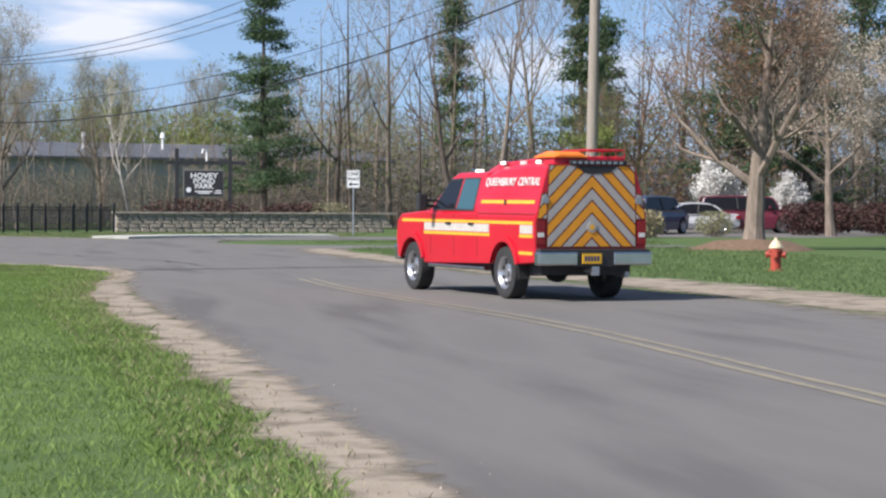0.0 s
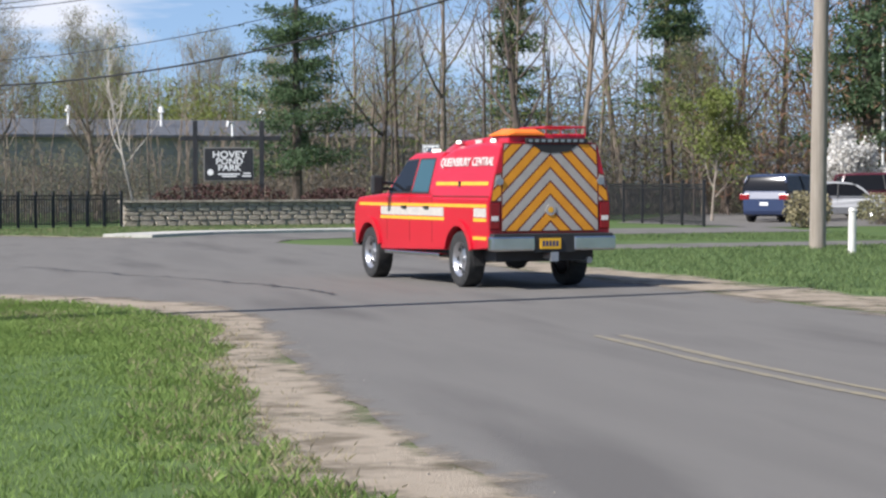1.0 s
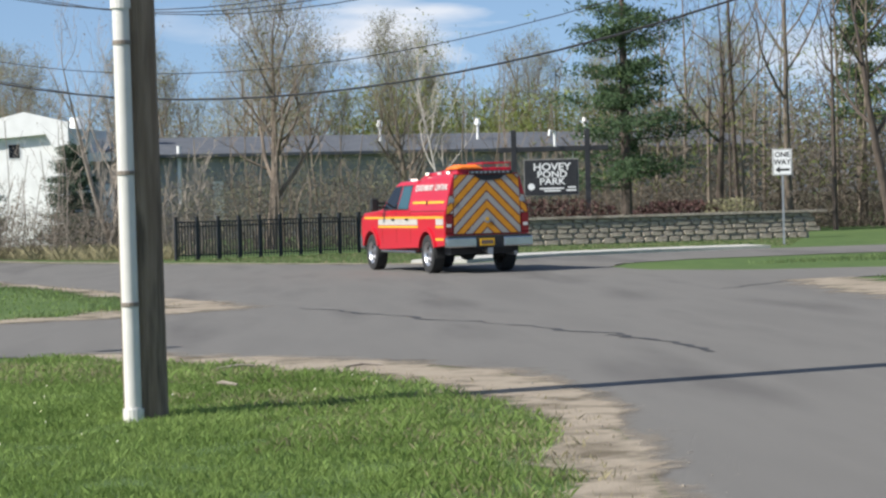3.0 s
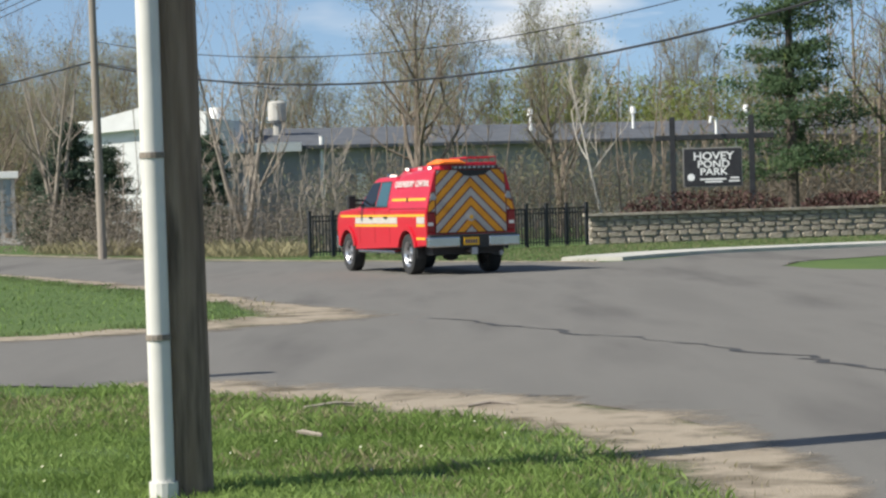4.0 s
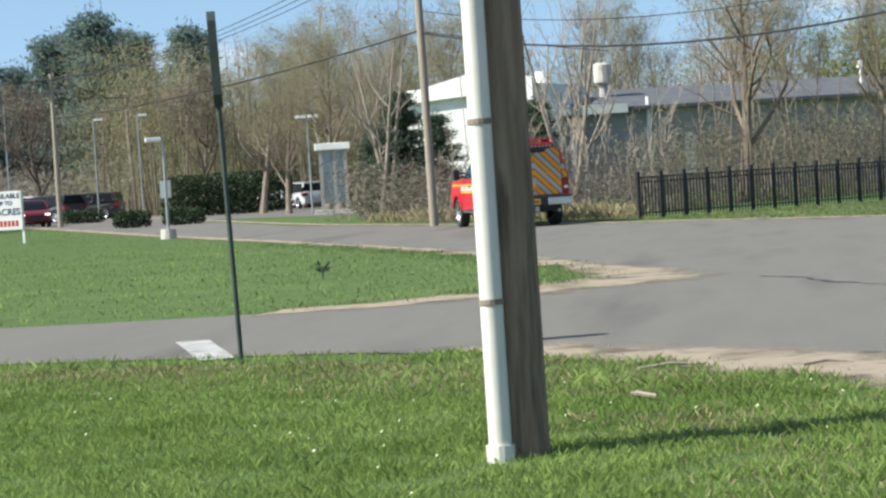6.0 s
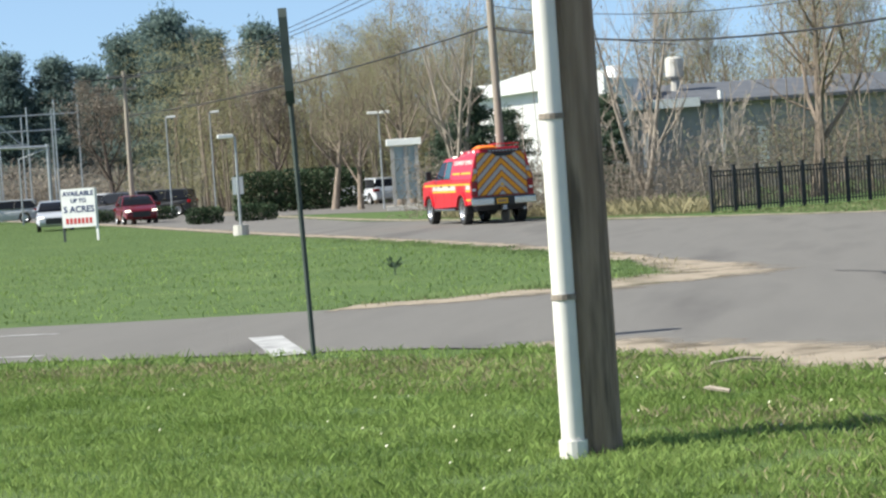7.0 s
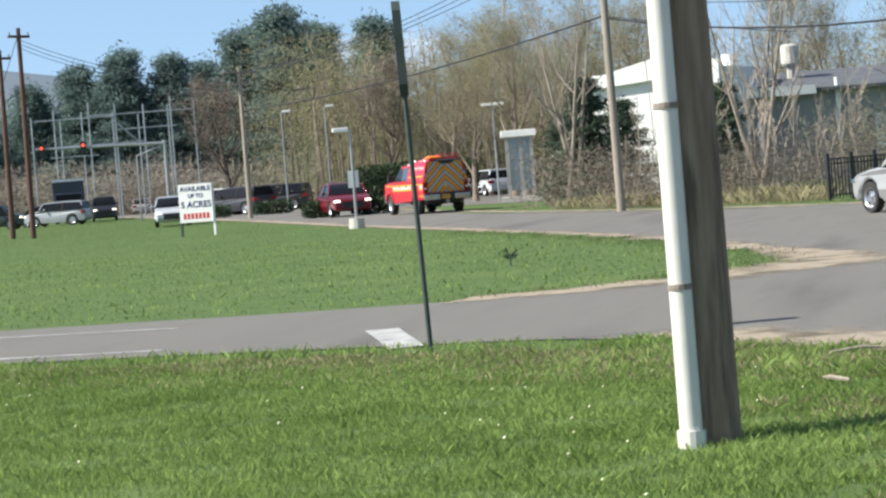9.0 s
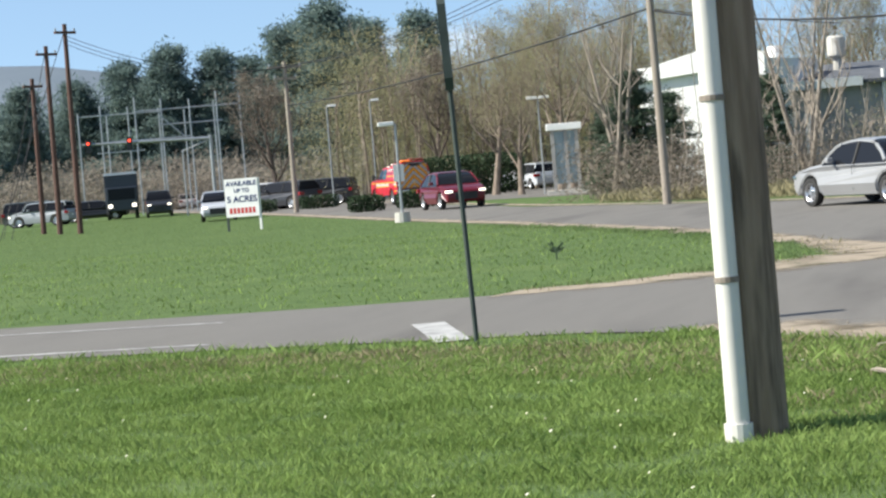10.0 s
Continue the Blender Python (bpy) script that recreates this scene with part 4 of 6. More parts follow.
blades("grass", VERGE, 120, 0.03, 0.08, 0.022, M["lawnblade"], "mown grass before the fence and wall", 17, -2.6)
blades("grass", VERGE, 45, 0.03, 0.07, 0.02, M["drygrass"], "dry blades in the grass before the fence", 18)
blades("tall_grass", [((-14.0, 75.5), (-6.0, 62.3), (-4, 65), (-12, 79)), ((-6.0, 62.3), (-4.3, 60), (-3.6, 62.4), (-4, 65))], 110, 0.15, 0.45, 0.01, M["drygrass"], "tall dry tan grass along the road", 7)
# dandelions and clover heads in the near lawn
rg = np.random.default_rng(21)
fp = np.stack([rg.uniform(-9, 0.6, 90), rg.uniform(9.5, 18.3, 90), rg.uniform(0.045, 0.07, 90)], 1)
fp = fp[fp[:, 1] < 18.4 - (fp[:, 0] + 9.5) * 0.38]
fu = np.tile((0.009, 0, 0.003), (len(fp), 1)) * rg.uniform(0.5, 1.2, (len(fp), 1))
fv = np.tile((0, 0.02, 0.01), (len(fp), 1)) * rg.uniform(0.5, 1.2, (len(fp), 1))
me = cards_at(fp, fu, fv)
me.materials.append(mat("pale_flower", (0.5, 0.48, 0.25), (0.5, 0.49, 0.42), 3))
tagged(new("flowers", me), "small pale flower heads scattered in the lawn", "flowers", kind="stuff")


def edge_quads(line, inside, side, y0, y1):
    """Quads that follow a shoulder's grass edge, to its left (1) or right (-1)."""
    out = []
    for a, b in zip(line, line[1:]):
        if y0 <= a[1] <= y1:
            d = Vector((b[0] - a[0], b[1] - a[1], 0))
            if d.length > 1e-4:
                d.normalize()
                o = (-d.y * inside * side, d.x * inside * side)
                out.append((a, b, (b[0] + o[0], b[1] + o[1]), (a[0] + o[0], a[1] + o[1])))
    return out


blades("grass", edge_quads(EDGES[0], 1.1, 1, 5.5, 19), 900, 0.035, 0.085, 0.008, M["blade"], "grass growing up to the sandy shoulder", 8)
blades("grass", edge_quads(EDGES[0], 0.9, 1, -25, 5.5), 600, 0.035, 0.09, 0.01, M["blade"], "grass growing up to the sandy shoulder", 9)
blades("grass", edge_quads(EDGES[0], -0.35, 1, -25, 19), 140, 0.02, 0.06, 0.008, M["drygrass"], "stray dry grass in the sandy shoulder", 10)
blades("grass", edge_quads(EDGES[1], 0.8, 1, 25, 57), 200, 0.03, 0.08, 0.014, M["lawnblade"], "grass at the tip of the lawn", 11)
blades("grass", edge_quads(EDGES[1], -0.5, 1, 25, 40), 60, 0.03, 0.09, 0.012, M["drygrass"], "stray dry grass at the lawn's tip", 12)
# pebbles and crumbs of asphalt on the near shoulder
rg = np.random.default_rng(31)
g = Geo()
for i in range(500):
    k = rg.integers(60, 240)
    x, y = EDGES[0][k]
    x, y = x + rg.uniform(0.05, 0.9), y + rg.uniform(-0.3, 0.6)
    s = 0.005 + 0.01 * rg.random() ** 3
    g.add([(x - s, y, 0.017), (x, y - s * 0.8, 0.017), (x + s, y, 0.017), (x, y + s * 0.9, 0.017), (x, y, 0.017 + s)], [(0, 1, 4), (1, 2, 4), (2, 3, 4), (3, 0, 4)])
tagged(part("gravel", g, mat("loose_gravel", (0.16, 0.14, 0.115), (0.26, 0.225, 0.18), 3, 0.9, isl=True), tidy=False), "loose gravel on the sandy shoulder", "gravel", kind="stuff")
# ---- poles, cables ----
def utility_pole(label, x, y, h, r, material, lean=(0, 0), arms=(), group="utility poles", insulators=True):
    t = thing("utility_pole", label, "utility pole", group, pose(x, y, 0, lean[0], lean[1], 0))
    part("post", Geo().tube([(0, 0, -0.2), (0, 0, h * 0.5), (0, 0, h)], [r, r * 0.88, r * 0.72], 16), material, t, smooth=True)
    for z, length, turn in arms:
        arm = part("crossarm", Geo().box(-length / 2, length / 2, -0.06, 0.06, z - 0.06, z + 0.06), material, t)
        arm.rotation_euler = (0, 0, radians(turn))
        for k in range(3):
            part("insulator", Geo().tube([(length * (k / 2 - 0.5) * 0.9, 0, z + 0.06), (length * (k / 2 - 0.5) * 0.9, 0, z + 0.2)], 0.045, 8), M["steel"], arm)
    return t


near_pole = utility_pole("weathered wooden utility pole with a white conduit", -1.395, 11.72, 12.5, 0.16, M["polewood"], (0, -0.15))
pipe = part("conduit", Geo().tube([(-0.078, -0.178, 0.0), (-0.078, -0.178, 9.5)], 0.06, 16), M["pvc"], near_pole, "white plastic conduit", smooth=True)
part("conduit_foot", Geo().tube([(-0.078, -0.178, -0.02), (-0.078, -0.178, 0.09)], 0.075, 16), M["pvc"], pipe, "white conduit foot")
for z in (0.83, 1.76, 2.68):
    part("strap", Geo().tube([(-0.078, -0.178, z - 0.015), (-0.078, -0.178, z + 0.015)], 0.066, 16), M["rust"], near_pole, "rusty metal strap")
part("conduit_coupling", Geo().tube([(-0.078, -0.178, 2.92), (-0.078, -0.178, 3.1)], 0.072, 16), M["pvc"], near_pole, "white conduit coupling")
far_pole = utility_pole("grey wooden utility pole beside the bend", -9.9, 65.4, 10.0, 0.13, M["palewood"], (0, -0.5), ((8.35, 1.6, 20),))
right_pole = utility_pole("pale wooden utility pole standing on mown grass", 17.3, 34.2, 14.0, 0.185, M["palewood"], (0, 0.8), ((13.2, 2.0, 35),))
u1x, u1y = at_end(17.97, 118)
utility_pole("wooden utility pole with a crossarm down the road", u1x, u1y, 7.9, 0.14, M["palewood"], (0, 0), ((7.6, 1.8, 30), (7.0, 1.2, 30)))
u2x, u2y = at_end(16.15, 150)
utility_pole("wooden utility pole with a crossarm down the road", u2x, u2y, 8.2, 0.14, M["palewood"], (0, 0), ((7.9, 2.0, 20), (7.2, 1.8, 20)))
for b, d, h in ((23.4, 108, 9.9), (23.9, 112, 9.2), (24.3, 118, 8.0)):
    x, y = at_end(b, d)
    utility_pole("dark reddish wooden pole by the junction", x, y, h, 0.14, mat("red_brown_pole", (0.075, 0.04, 0.032), (0.13, 0.07, 0.055), 3, 0.9, bump=0.4, stretch=(6, 6, 0.4)), (0, 0.6), ((h - 0.4, 1.2, 60),))


def cable(name, a, b, sag, r=0.012, n=24, label="black overhead cable strung between wooden poles"):
    a, b = Vector(a), Vector(b)
    pts = [a.lerp(b, i / n) - Vector((0, 0, sag * 4 * (i / n) * (1 - i / n))) for i in range(n + 1)]
    return tagged(part(name, Geo().tube(pts, r, 5), M["wire"], tidy=False), label, "overhead cable", "overhead cables")


def guy(b, d, h, b2, d2):
    cable("guy_wire", (*at_end(b, d), h), (*at_end(b2, d2), 0.0), 0.0, 0.018, 2, "slack steel guy wire staying a wooden pole")


for row in ((23.4, 108, 9.4, 25.4, 104), (23.9, 112, 8.8, 25.1, 107), (24.3, 118, 7.6, 25.3, 112)):
    guy(*row)
FP, RP = (-9.9, 65.4), (17.3, 34.2)
cable("cable", (*FP, 5.65), (*RP, 8.7), 2.6, 0.028)
cable("cable", (*FP, 6.3), (*RP, 9.6), 2.6, 0.012)
for k in (-1, 0, 1):
    cable("cable", (FP[0] + k * 0.5, FP[1], 8.5), (RP[0] + k * 0.6, RP[1] + k * 0.3, 13.3), 3.8 + 0.1 * k, 0.014)
    cable("cable", (FP[0] + k * 0.5, FP[1], 8.5), (u1x + k * 0.6, u1y, 7.7), 0.9, 0.014)
    cable("cable", (u1x + k * 0.6, u1y, 7.7), (u2x + k * 0.6, u2y, 8.0), 0.6, 0.014)
    x, y = at_end(23.4, 108)
    cable("cable", (u1x + k * 0.5, u1y, 7.6), (x, y, 9.2 + 0.2 * k), 0.8, 0.014)
cable("cable", (*FP, 5.75), (u1x, u1y, 5.6), 0.35, 0.028)
cable("cable", (*FP, 5.7), (-4.6, 66, 4.8), 0.05, 0.012)
cable("cable", (*RP, 8.7), (40, 5, 8), 0.6, 0.028)


# ---- signs and posts ----
def face_to(x, y, tx, ty):
    """Turn about z so that a thing's -y side faces the point (tx, ty)."""
    return math.degrees(math.atan2(tx - x, -(ty - y)))


def oneway_sign():
    x, y = 13.6, 58.5
    t = thing("one_way_sign", "white one way traffic sign on a thin steel post", "traffic sign", m=pose(x, y, 0, 0, 0, face_to(x, y, 0, -4)) @ Matrix.Diagonal((1.17, 1.17, 1.17, 1)))
    part("post", Geo().box(-0.025, 0.025, -0.02, 0.02, -0.1, 2.3), M["steel"], t)
    panel = part("panel", Geo().box(-0.235, 0.235, -0.035, -0.02, 1.68, 2.32), M["signwhite"], t, "white panel", bevel=0.006)
    for x0, x1, z0, z1 in ((-0.22, 0.22, 2.295, 2.308), (-0.22, 0.22, 1.692, 1.705), (-0.22, -0.207, 1.692, 2.308), (0.207, 0.22, 1.692, 2.308)):
        part("border", Geo().box(x0, x1, -0.038, -0.034, z0, z1), M["black"], panel)
    up = Matrix(((1, 0, 0, 0), (0, 0, -1, -0.037), (0, 1, 0, 0), (0, 0, 0, 1)))
    for word, z in (("ONE", 2.18), ("WAY", 2.0)):
        m = up.copy()
        m.translation = Vector((0, -0.037, z))
        writing("lettering", word, 0.17, M["black"], m, panel)
    part("arrow", Geo().prism([(-0.17, 1.82), (-0.06, 1.9), (-0.06, 1.845), (0.17, 1.845), (0.17, 1.795), (-0.06, 1.795), (-0.06, 1.74)], "y", -0.04, -0.034), M["black"], panel, "black arrow")


def park_sign():
    t = thing("park_sign", "dark wooden park sign with white carved letters", "sign", m=pose(8.55, 71.5, 0, 0, 0, -6))
    for x in (-1.24, 1.24):
        part("post", Geo().box(x - 0.09, x + 0.09, -0.09, 0.09, -0.2, 3.83), M["darkmetal"], t, "black wooden post", bevel=0.01)
    beam = part("crossbeam", Geo().box(-1.8, 1.95, -0.07, 0.07, 3.08, 3.25), M["darkmetal"], t, "black crossbeam", bevel=0.01)
    for x in (-0.75, 0.75):
        part("hanger", Geo().tube([(x, 0, 2.75), (x, 0, 3.1)], 0.012, 6), M["steel"], beam)
    board = part("board", Geo().box(-0.9, 0.9, -0.05, 0.05, 1.62, 2.8), M["darkmetal"], t, "black board", bevel=0.015)
    part("board_edge", Geo().box(-0.93, 0.93, -0.03, 0.03, 1.59, 2.83), mat("grey_wood", (0.2, 0.19, 0.18), (0.26, 0.25, 0.23), 3), board)
    for word, z, size in (("HOVEY", 2.55, 0.34), ("POND", 2.3, 0.31), ("PARK", 2.06, 0.31)):
        writing("lettering", word, size, M["signwhite"], Matrix(((1.15, 0, 0, 0.03), (0, 0, -1, -0.052), (0, 1, 0, z), (0, 0, 0, 1))), board)
    part("leaf_mark", Geo().tube([(-0.68, -0.056, 1.9), (-0.68, -0.05, 1.9)], 0.12, 9), M["signwhite"], board)
    for x0, x1, z in ((-0.4, 0.42, 1.83), (-0.25, 0.3, 1.75), (0.55, 0.82, 1.86), (0.5, 0.84, 1.76)):
        part("small_print", Geo().box(x0, x1, -0.055, -0.05, z - 0.025, z + 0.025), M["signwhite"], board)
    part("sign_lamp", Geo().tube([(0.15, 0, 3.25), (0.15, 0, 3.75), (-0.02, -0.25, 3.78), (-0.05, -0.3, 3.6)], 0.045, 8), M["white"], t, "white gooseneck lamp")


def stone_wall():
    t = thing("stone_wall", "low grey fieldstone wall with a flat cap", "wall", m=pose(4.2, 65.6, 0, 0, 0, 9))
    part("core", Geo().box(0.05, 12.4, 0.1, 0.45, -0.1, 0.84), M["stone"], t)
    rg = random.Random(5)
    shapes = []
    for k in range(8):
        g = Geo()
        w, h = 0.5, 0.5
        pts = [(-w + rg.uniform(0, 0.14), -h + rg.uniform(0, 0.12)), (w - rg.uniform(0, 0.14), -h + rg.uniform(0, 0.12)), (w, rg.uniform(-0.2, 0.2)), (w - rg.uniform(0, 0.14), h - rg.uniform(0, 0.12)), (-w + rg.uniform(0, 0.14), h - rg.uniform(0, 0.12)), (-w, rg.uniform(-0.2, 0.2))]
        g.loft([[(x, 0.5, z) for x, z in pts], [(x, 0.0, z) for x, z in pts], [(x * 0.82, -0.5, z * 0.8) for x, z in pts]])
        shapes.append(mesh("stone", g, M["stone_v"], tidy=True))
    z, row = 0.0, 0
    for hgt in (0.2, 0.17, 0.15, 0.17, 0.13):
        x = 0.02
        while x < 12.3:
            w = rg.uniform(0.22, 0.62)
            ob = new("stone", shapes[rg.randrange(8)])
            ob.parent = t
            ob.matrix_basis = pose(x + w / 2, 0.1 - rg.uniform(0, 0.03), z + hgt / 2) @ Matrix.Diagonal((w * 0.96, 0.14, hgt * 0.95, 1))
            x += w
        z += hgt
    x = -0.05
    while x < 12.3:
        w = rg.uniform(0.7, 1.3)
        ob = part("cap_stone", Geo().box(x, x + w - 0.02, -0.06, 0.52, 0.83, 0.9), M["stone_v"], t)
        x += w


def fence(label, a, b, h=1.12, step=0.1, post_every=1.9):
    a, b = Vector((*a, 0)), Vector((*b, 0))
    L = (b - a).length
    t = thing("metal_fence", label, "fence", m=Matrix.Translation(a) @ pose(0, 0, 0, 0, 0, math.degrees(math.atan2(b.y - a.y, b.x - a.x))))
    picket = mesh("picket", Geo().box(-0.014, 0.014, -0.014, 0.014, 0.06, h), M["darkmetal"])
    pst = mesh("post", Geo().box(-0.04, 0.04, -0.04, 0.04, -0.1, h + 0.1).box(-0.05, 0.05, -0.05, 0.05, h + 0.1, h + 0.13), M["darkmetal"])
    n = int(L / step)
    for i in range(n):
        ob = new("picket", picket)
        ob.parent, ob.location = t, (i * step, 0, 0)
    m = max(1, round(L / post_every))
    for i in range(m + 1):
        ob = new("post", pst)
        ob.parent, ob.location = t, (L * i / m, 0, 0)
    for z in (0.15, h - 0.15, h - 0.02):
        part("rail", Geo().box(0, L, -0.016, 0.016, z - 0.016, z + 0.016), M["darkmetal"], t)


def sale_sign():
    ax, ay = -26.1, 76.0
    t = thing("land_sign", "white for-sale sign with blue letters on two posts", "sign", m=pose(ax - 0.6, ay + 0.2, 0, 0, 0, face_to(ax, ay, -28, 0)))
    for x in (-0.62, 0.62):
        part("post", Geo().box(x - 0.04, x + 0.04, 0.02, 0.09, -0.2, 1.85), M["white"] if x > 0 else M["greenpost"], t)
    board = part("board", Geo().box(-0.64, 0.62, -0.02, 0.02, 0.5, 1.86), M["white"], t, "white board")
    for word, z, s, m in (("AVAILABLE", 1.68, 0.235, "navy"), ("UP TO", 1.43, 0.2, "navy"), ("5 ACRES", 1.12, 0.31, "navy")):
        writing("lettering", word, s, M[m], Matrix(((1, 0, 0, 0), (0, 0, -1, -0.022), (0, 1, 0, z), (0, 0, 0, 1))), board, 0.006)
    for k in range(7):
        part("number_bar", Geo().box(-0.5 + k * 0.145, -0.4 + k * 0.145, -0.026, -0.02, 0.62, 0.82), M["redletter"], board)


def street_sign():
    t = thing("street_sign", "dark green sign post seen edge on", "street sign", m=pose(-4.52, 18.55, 0, 0, -1.4, 0))
    part("post", Geo().tube([(0, 0, -0.2), (0, 0, 2.98)], 0.022, 8), M["greenpost"], t)
    part("sign_panel", Geo().prism([(-0.12, 2.28), (-0.12, 2.9), (-0.08, 2.98), (0.08, 2.98), (0.12, 2.9), (0.12, 2.28), (0.08, 2.18), (-0.08, 2.18)], "x", -0.037, 0.037), M["greenpost"], t, "dark green panel seen edge on").rotation_euler = (0, 0, radians(14))


def lamp_post(label, x, y, h, turn=0, double=False, base=False, r=0.05):
    t = thing("street_lamp", label, "street lamp", "street lamps", pose(x, y, 0, 0, 0, turn))
    part("post", Geo().tube([(0, 0, -0.05), (0, 0, h)], [r, r * 0.75], 10), M["steel"], t)
    for s in ((-1, 1) if double else (1,)):
        part("lamp_head", Geo().box(0.05 * s, 0.55 * s, -0.14, 0.14, h - 0.06, h + 0.07), M["white"], t, "white lamp head", bevel=0.02)
    if base:
        part("footing", Geo().tube([(0, 0, -0.1), (0, 0, 0.32)], [0.26, 0.24], 12), M["concrete"], t, "concrete footing")
    return t


oneway_sign()
park_sign()
M["stone_v"] = mat("wall_stone", (0.31, 0.265, 0.21), (0.43, 0.375, 0.305), 7, 0.9, bump=0.6, patch=(0.19, 0.155, 0.12), patch_scale=1.6)
sale_sign()
street_sign()
lamp_x, lamp_y = -19.0, 69.4
lp = lamp_post("grey lamp post with a small sign on a concrete footing", lamp_x, lamp_y, 3.15, 200, base=True)
part("small_sign", Geo().box(-0.17, 0.17, -0.09, -0.07, 1.3, 1.85), M["signwhite"], lp, "small white sign panel")
for b, d, h, dbl in ((17.0, 130, 5.8, False), (15.9, 135, 6.1, False), (14.7, 150, 5.1, False), (13.43, 150, 5.2, False), (11.66, 110, 4.7, True)):
    x, y = at_end(b, d)
    lamp_post("grey parking lot lamp post with a white head", x, y, h, 15, dbl)
# traffic signal mast over the junction
sx, sy = at_end(19.97, 150)
t = thing("traffic_signal", "grey signal mast with long arm and red lights", "traffic signal", m=pose(sx, sy, 0, 0, 0, 20))
part("mast", Geo().tube([(0, 0, -0.1), (0, 0, 5.2)], 0.13, 10), M["steel"], t)
part("mast_arm", Geo().tube([(0, 0, 5.0), (-8.4, 0, 5.2)], [0.12, 0.07], 8), M["steel"], t)
part("short_arm", Geo().tube([(-0.1, 0, 4.9), (-1.9, 0.4, 4.3), (-1.9, 0.4, -0.1)], 0.06, 8), M["steel"], t)
REDLAMP = mat("lit_red_lamp", (1.0, 0.08, 0.04), emit=1.2)
for x in (-5.3, -8.0):
    head = part("signal_head", Geo().box(x - 0.17, x + 0.17, -0.2, 0.1, 4.6, 5.5), M["trim"], t, "signal head")
    part("red_lens", Geo().tube([(x, -0.22, 5.25), (x, -0.2, 5.25)], 0.1, 12), REDLAMP, head, "lit red lens")
# electrical substation: gantries of slim posts and beams
bx, by = at_end(21.8, 185)
t = thing("substation", "grey steel gantries of an electrical substation", "substation", m=pose(bx, by, 0, 0, 0, 21))
for i, x in enumerate((-4.6, -2.8, 0.0, 1.9, 4.4, 6.6)):
    for j in (0, 7):
        part("gantry_post", Geo().tube([(x + j * 0.3, j, -0.1), (x + j * 0.3, j, 8.6 + (i % 3) * 0.5)], 0.065, 8), M["steel"], t)
for z, x0, x1, j in ((8.3, -4.6, 2.2, 0), (6.1, -2.8, 4.4, 0), (8.7, 0, 8.6, 7), (5.4, -3.5, 0.5, 7), (7.2, 2, 7, 0)):
    part("gantry_beam", Geo().tube([(x0, j, z), (x1, j, z)], 0.06, 6), M["steel"], t)
part("brace", Geo().tube([(1.9, 0, 8.0), (4.4, 0, 5.6)], 0.06, 6), M["steel"], t)

# ---- buildings ----
def box_building():
    # white block with a flat parapet, then a long low grey building with a pitched roof
    x0, y0 = at_end(9.1, 98)
    x1, y1 = at_end(5.75, 96)
    d = math.degrees(math.atan2(y1 - y0, x1 - x0))
    L = math.hypot(x1 - x0, y1 - y0)
    t = thing("commercial_building", "white flat-roofed building behind the trees", "building", m=pose(x0, y0, 0, 0, 0, d))
    part("wall", Geo().box(0, L - 0.6, 0, 9, -0.2, 5.2), M["white"], t, "white wall")
    part("parapet", Geo().prism([(-0.25, 5.0), (L - 2.2, 5.9), (L - 0.2, 5.4), (L - 0.2, 4.4), (L - 0.9, 4.3), (L - 1.2, 4.9), (-0.25, 4.6)], "y", -0.3, 0.0), M["white"], t, "white fascia")
    win = part("window", Geo().box(3.0, 3.5, -0.03, 0.02, 3.9, 4.5), M["glass"], t)
    part("window_frame", Geo().box(2.95, 3.55, -0.02, 0.0, 3.85, 4.55), M["signwhite"], win)
    ax, ay = at_end(5.9, 100)
    bx2, by2 = at_end(-12.5, 112)
    d = math.degrees(math.atan2(by2 - ay, bx2 - ax))
    L = math.hypot(bx2 - ax, by2 - ay)
    u = thing("long_building", "long low grey building with dark roof and white vents", "building", m=pose(ax, ay, 0, 0, 0, d))
    part("wall", Geo().box(0.3, L - 0.3, 0.4, 13.6, -0.2, 3.9), M["wallgrey"], u, "grey wall")
    part("roof", Geo().prism([(0, 3.85), (0, 4.0), (7, 5.0), (14, 4.0), (14, 3.85)], "x", 0, L), M["roof"], u, "dark grey low roof")
    for x in (1.6, 6.8):
        part("door", Geo().box(x, x + 0.5, 0.36, 0.4, 0.9, 2.7), M["white"], u, "white door")
    part("roof_edge", Geo().box(0.5, 4.2, -0.06, 0.02, 3.75, 4.15), M["white"], u, "white roof edge")
    part("roof_vent", Geo().box(0.6, 1.5, 3.0, 3.9, 4.2, 4.95).tube([(1.05, 3.4, 4.9), (1.05, 3.4, 5.9)], [0.45, 0.3], 12), M["white"], u, "white roof hood")
    part("roof_tank", Geo().tube([(4.1, 4.5, 4.3), (4.1, 4.5, 5.3)], 0.2, 8).tube([(4.1, 4.5, 5.2), (4.1, 4.5, 5.3), (4.1, 4.5, 6.1), (4.1, 4.5, 6.2)], [0.35, 0.43, 0.43, 0.3], 14), M["concrete"], u, "round pale roof vent")
    for b in (-2.26, -4.88, -7.7):
        nx, ny = (bx2 - ax) / L, (by2 - ay) / L
        px = min((k * 0.1 for k in range(int(L * 10))), key=lambda s: abs(math.degrees(math.atan2(-(ax + nx * s - ny * 4), ay + ny * s + nx * 4)) - b))
        part("roof_vent", Geo().tube([(px, 4, 4.4), (px, 4, 5.4)], 0.08, 10).tube([(px, 4, 5.3), (px, 4, 5.62)], [0.19, 0.11], 10), M["white"], u, "white pipe vent")
    part("wall_pipe", Geo().tube([(5.2, 0.3, 1.6), (5.2, 0.3, 4.4)], 0.1, 8), M["white"], u)


box_building()
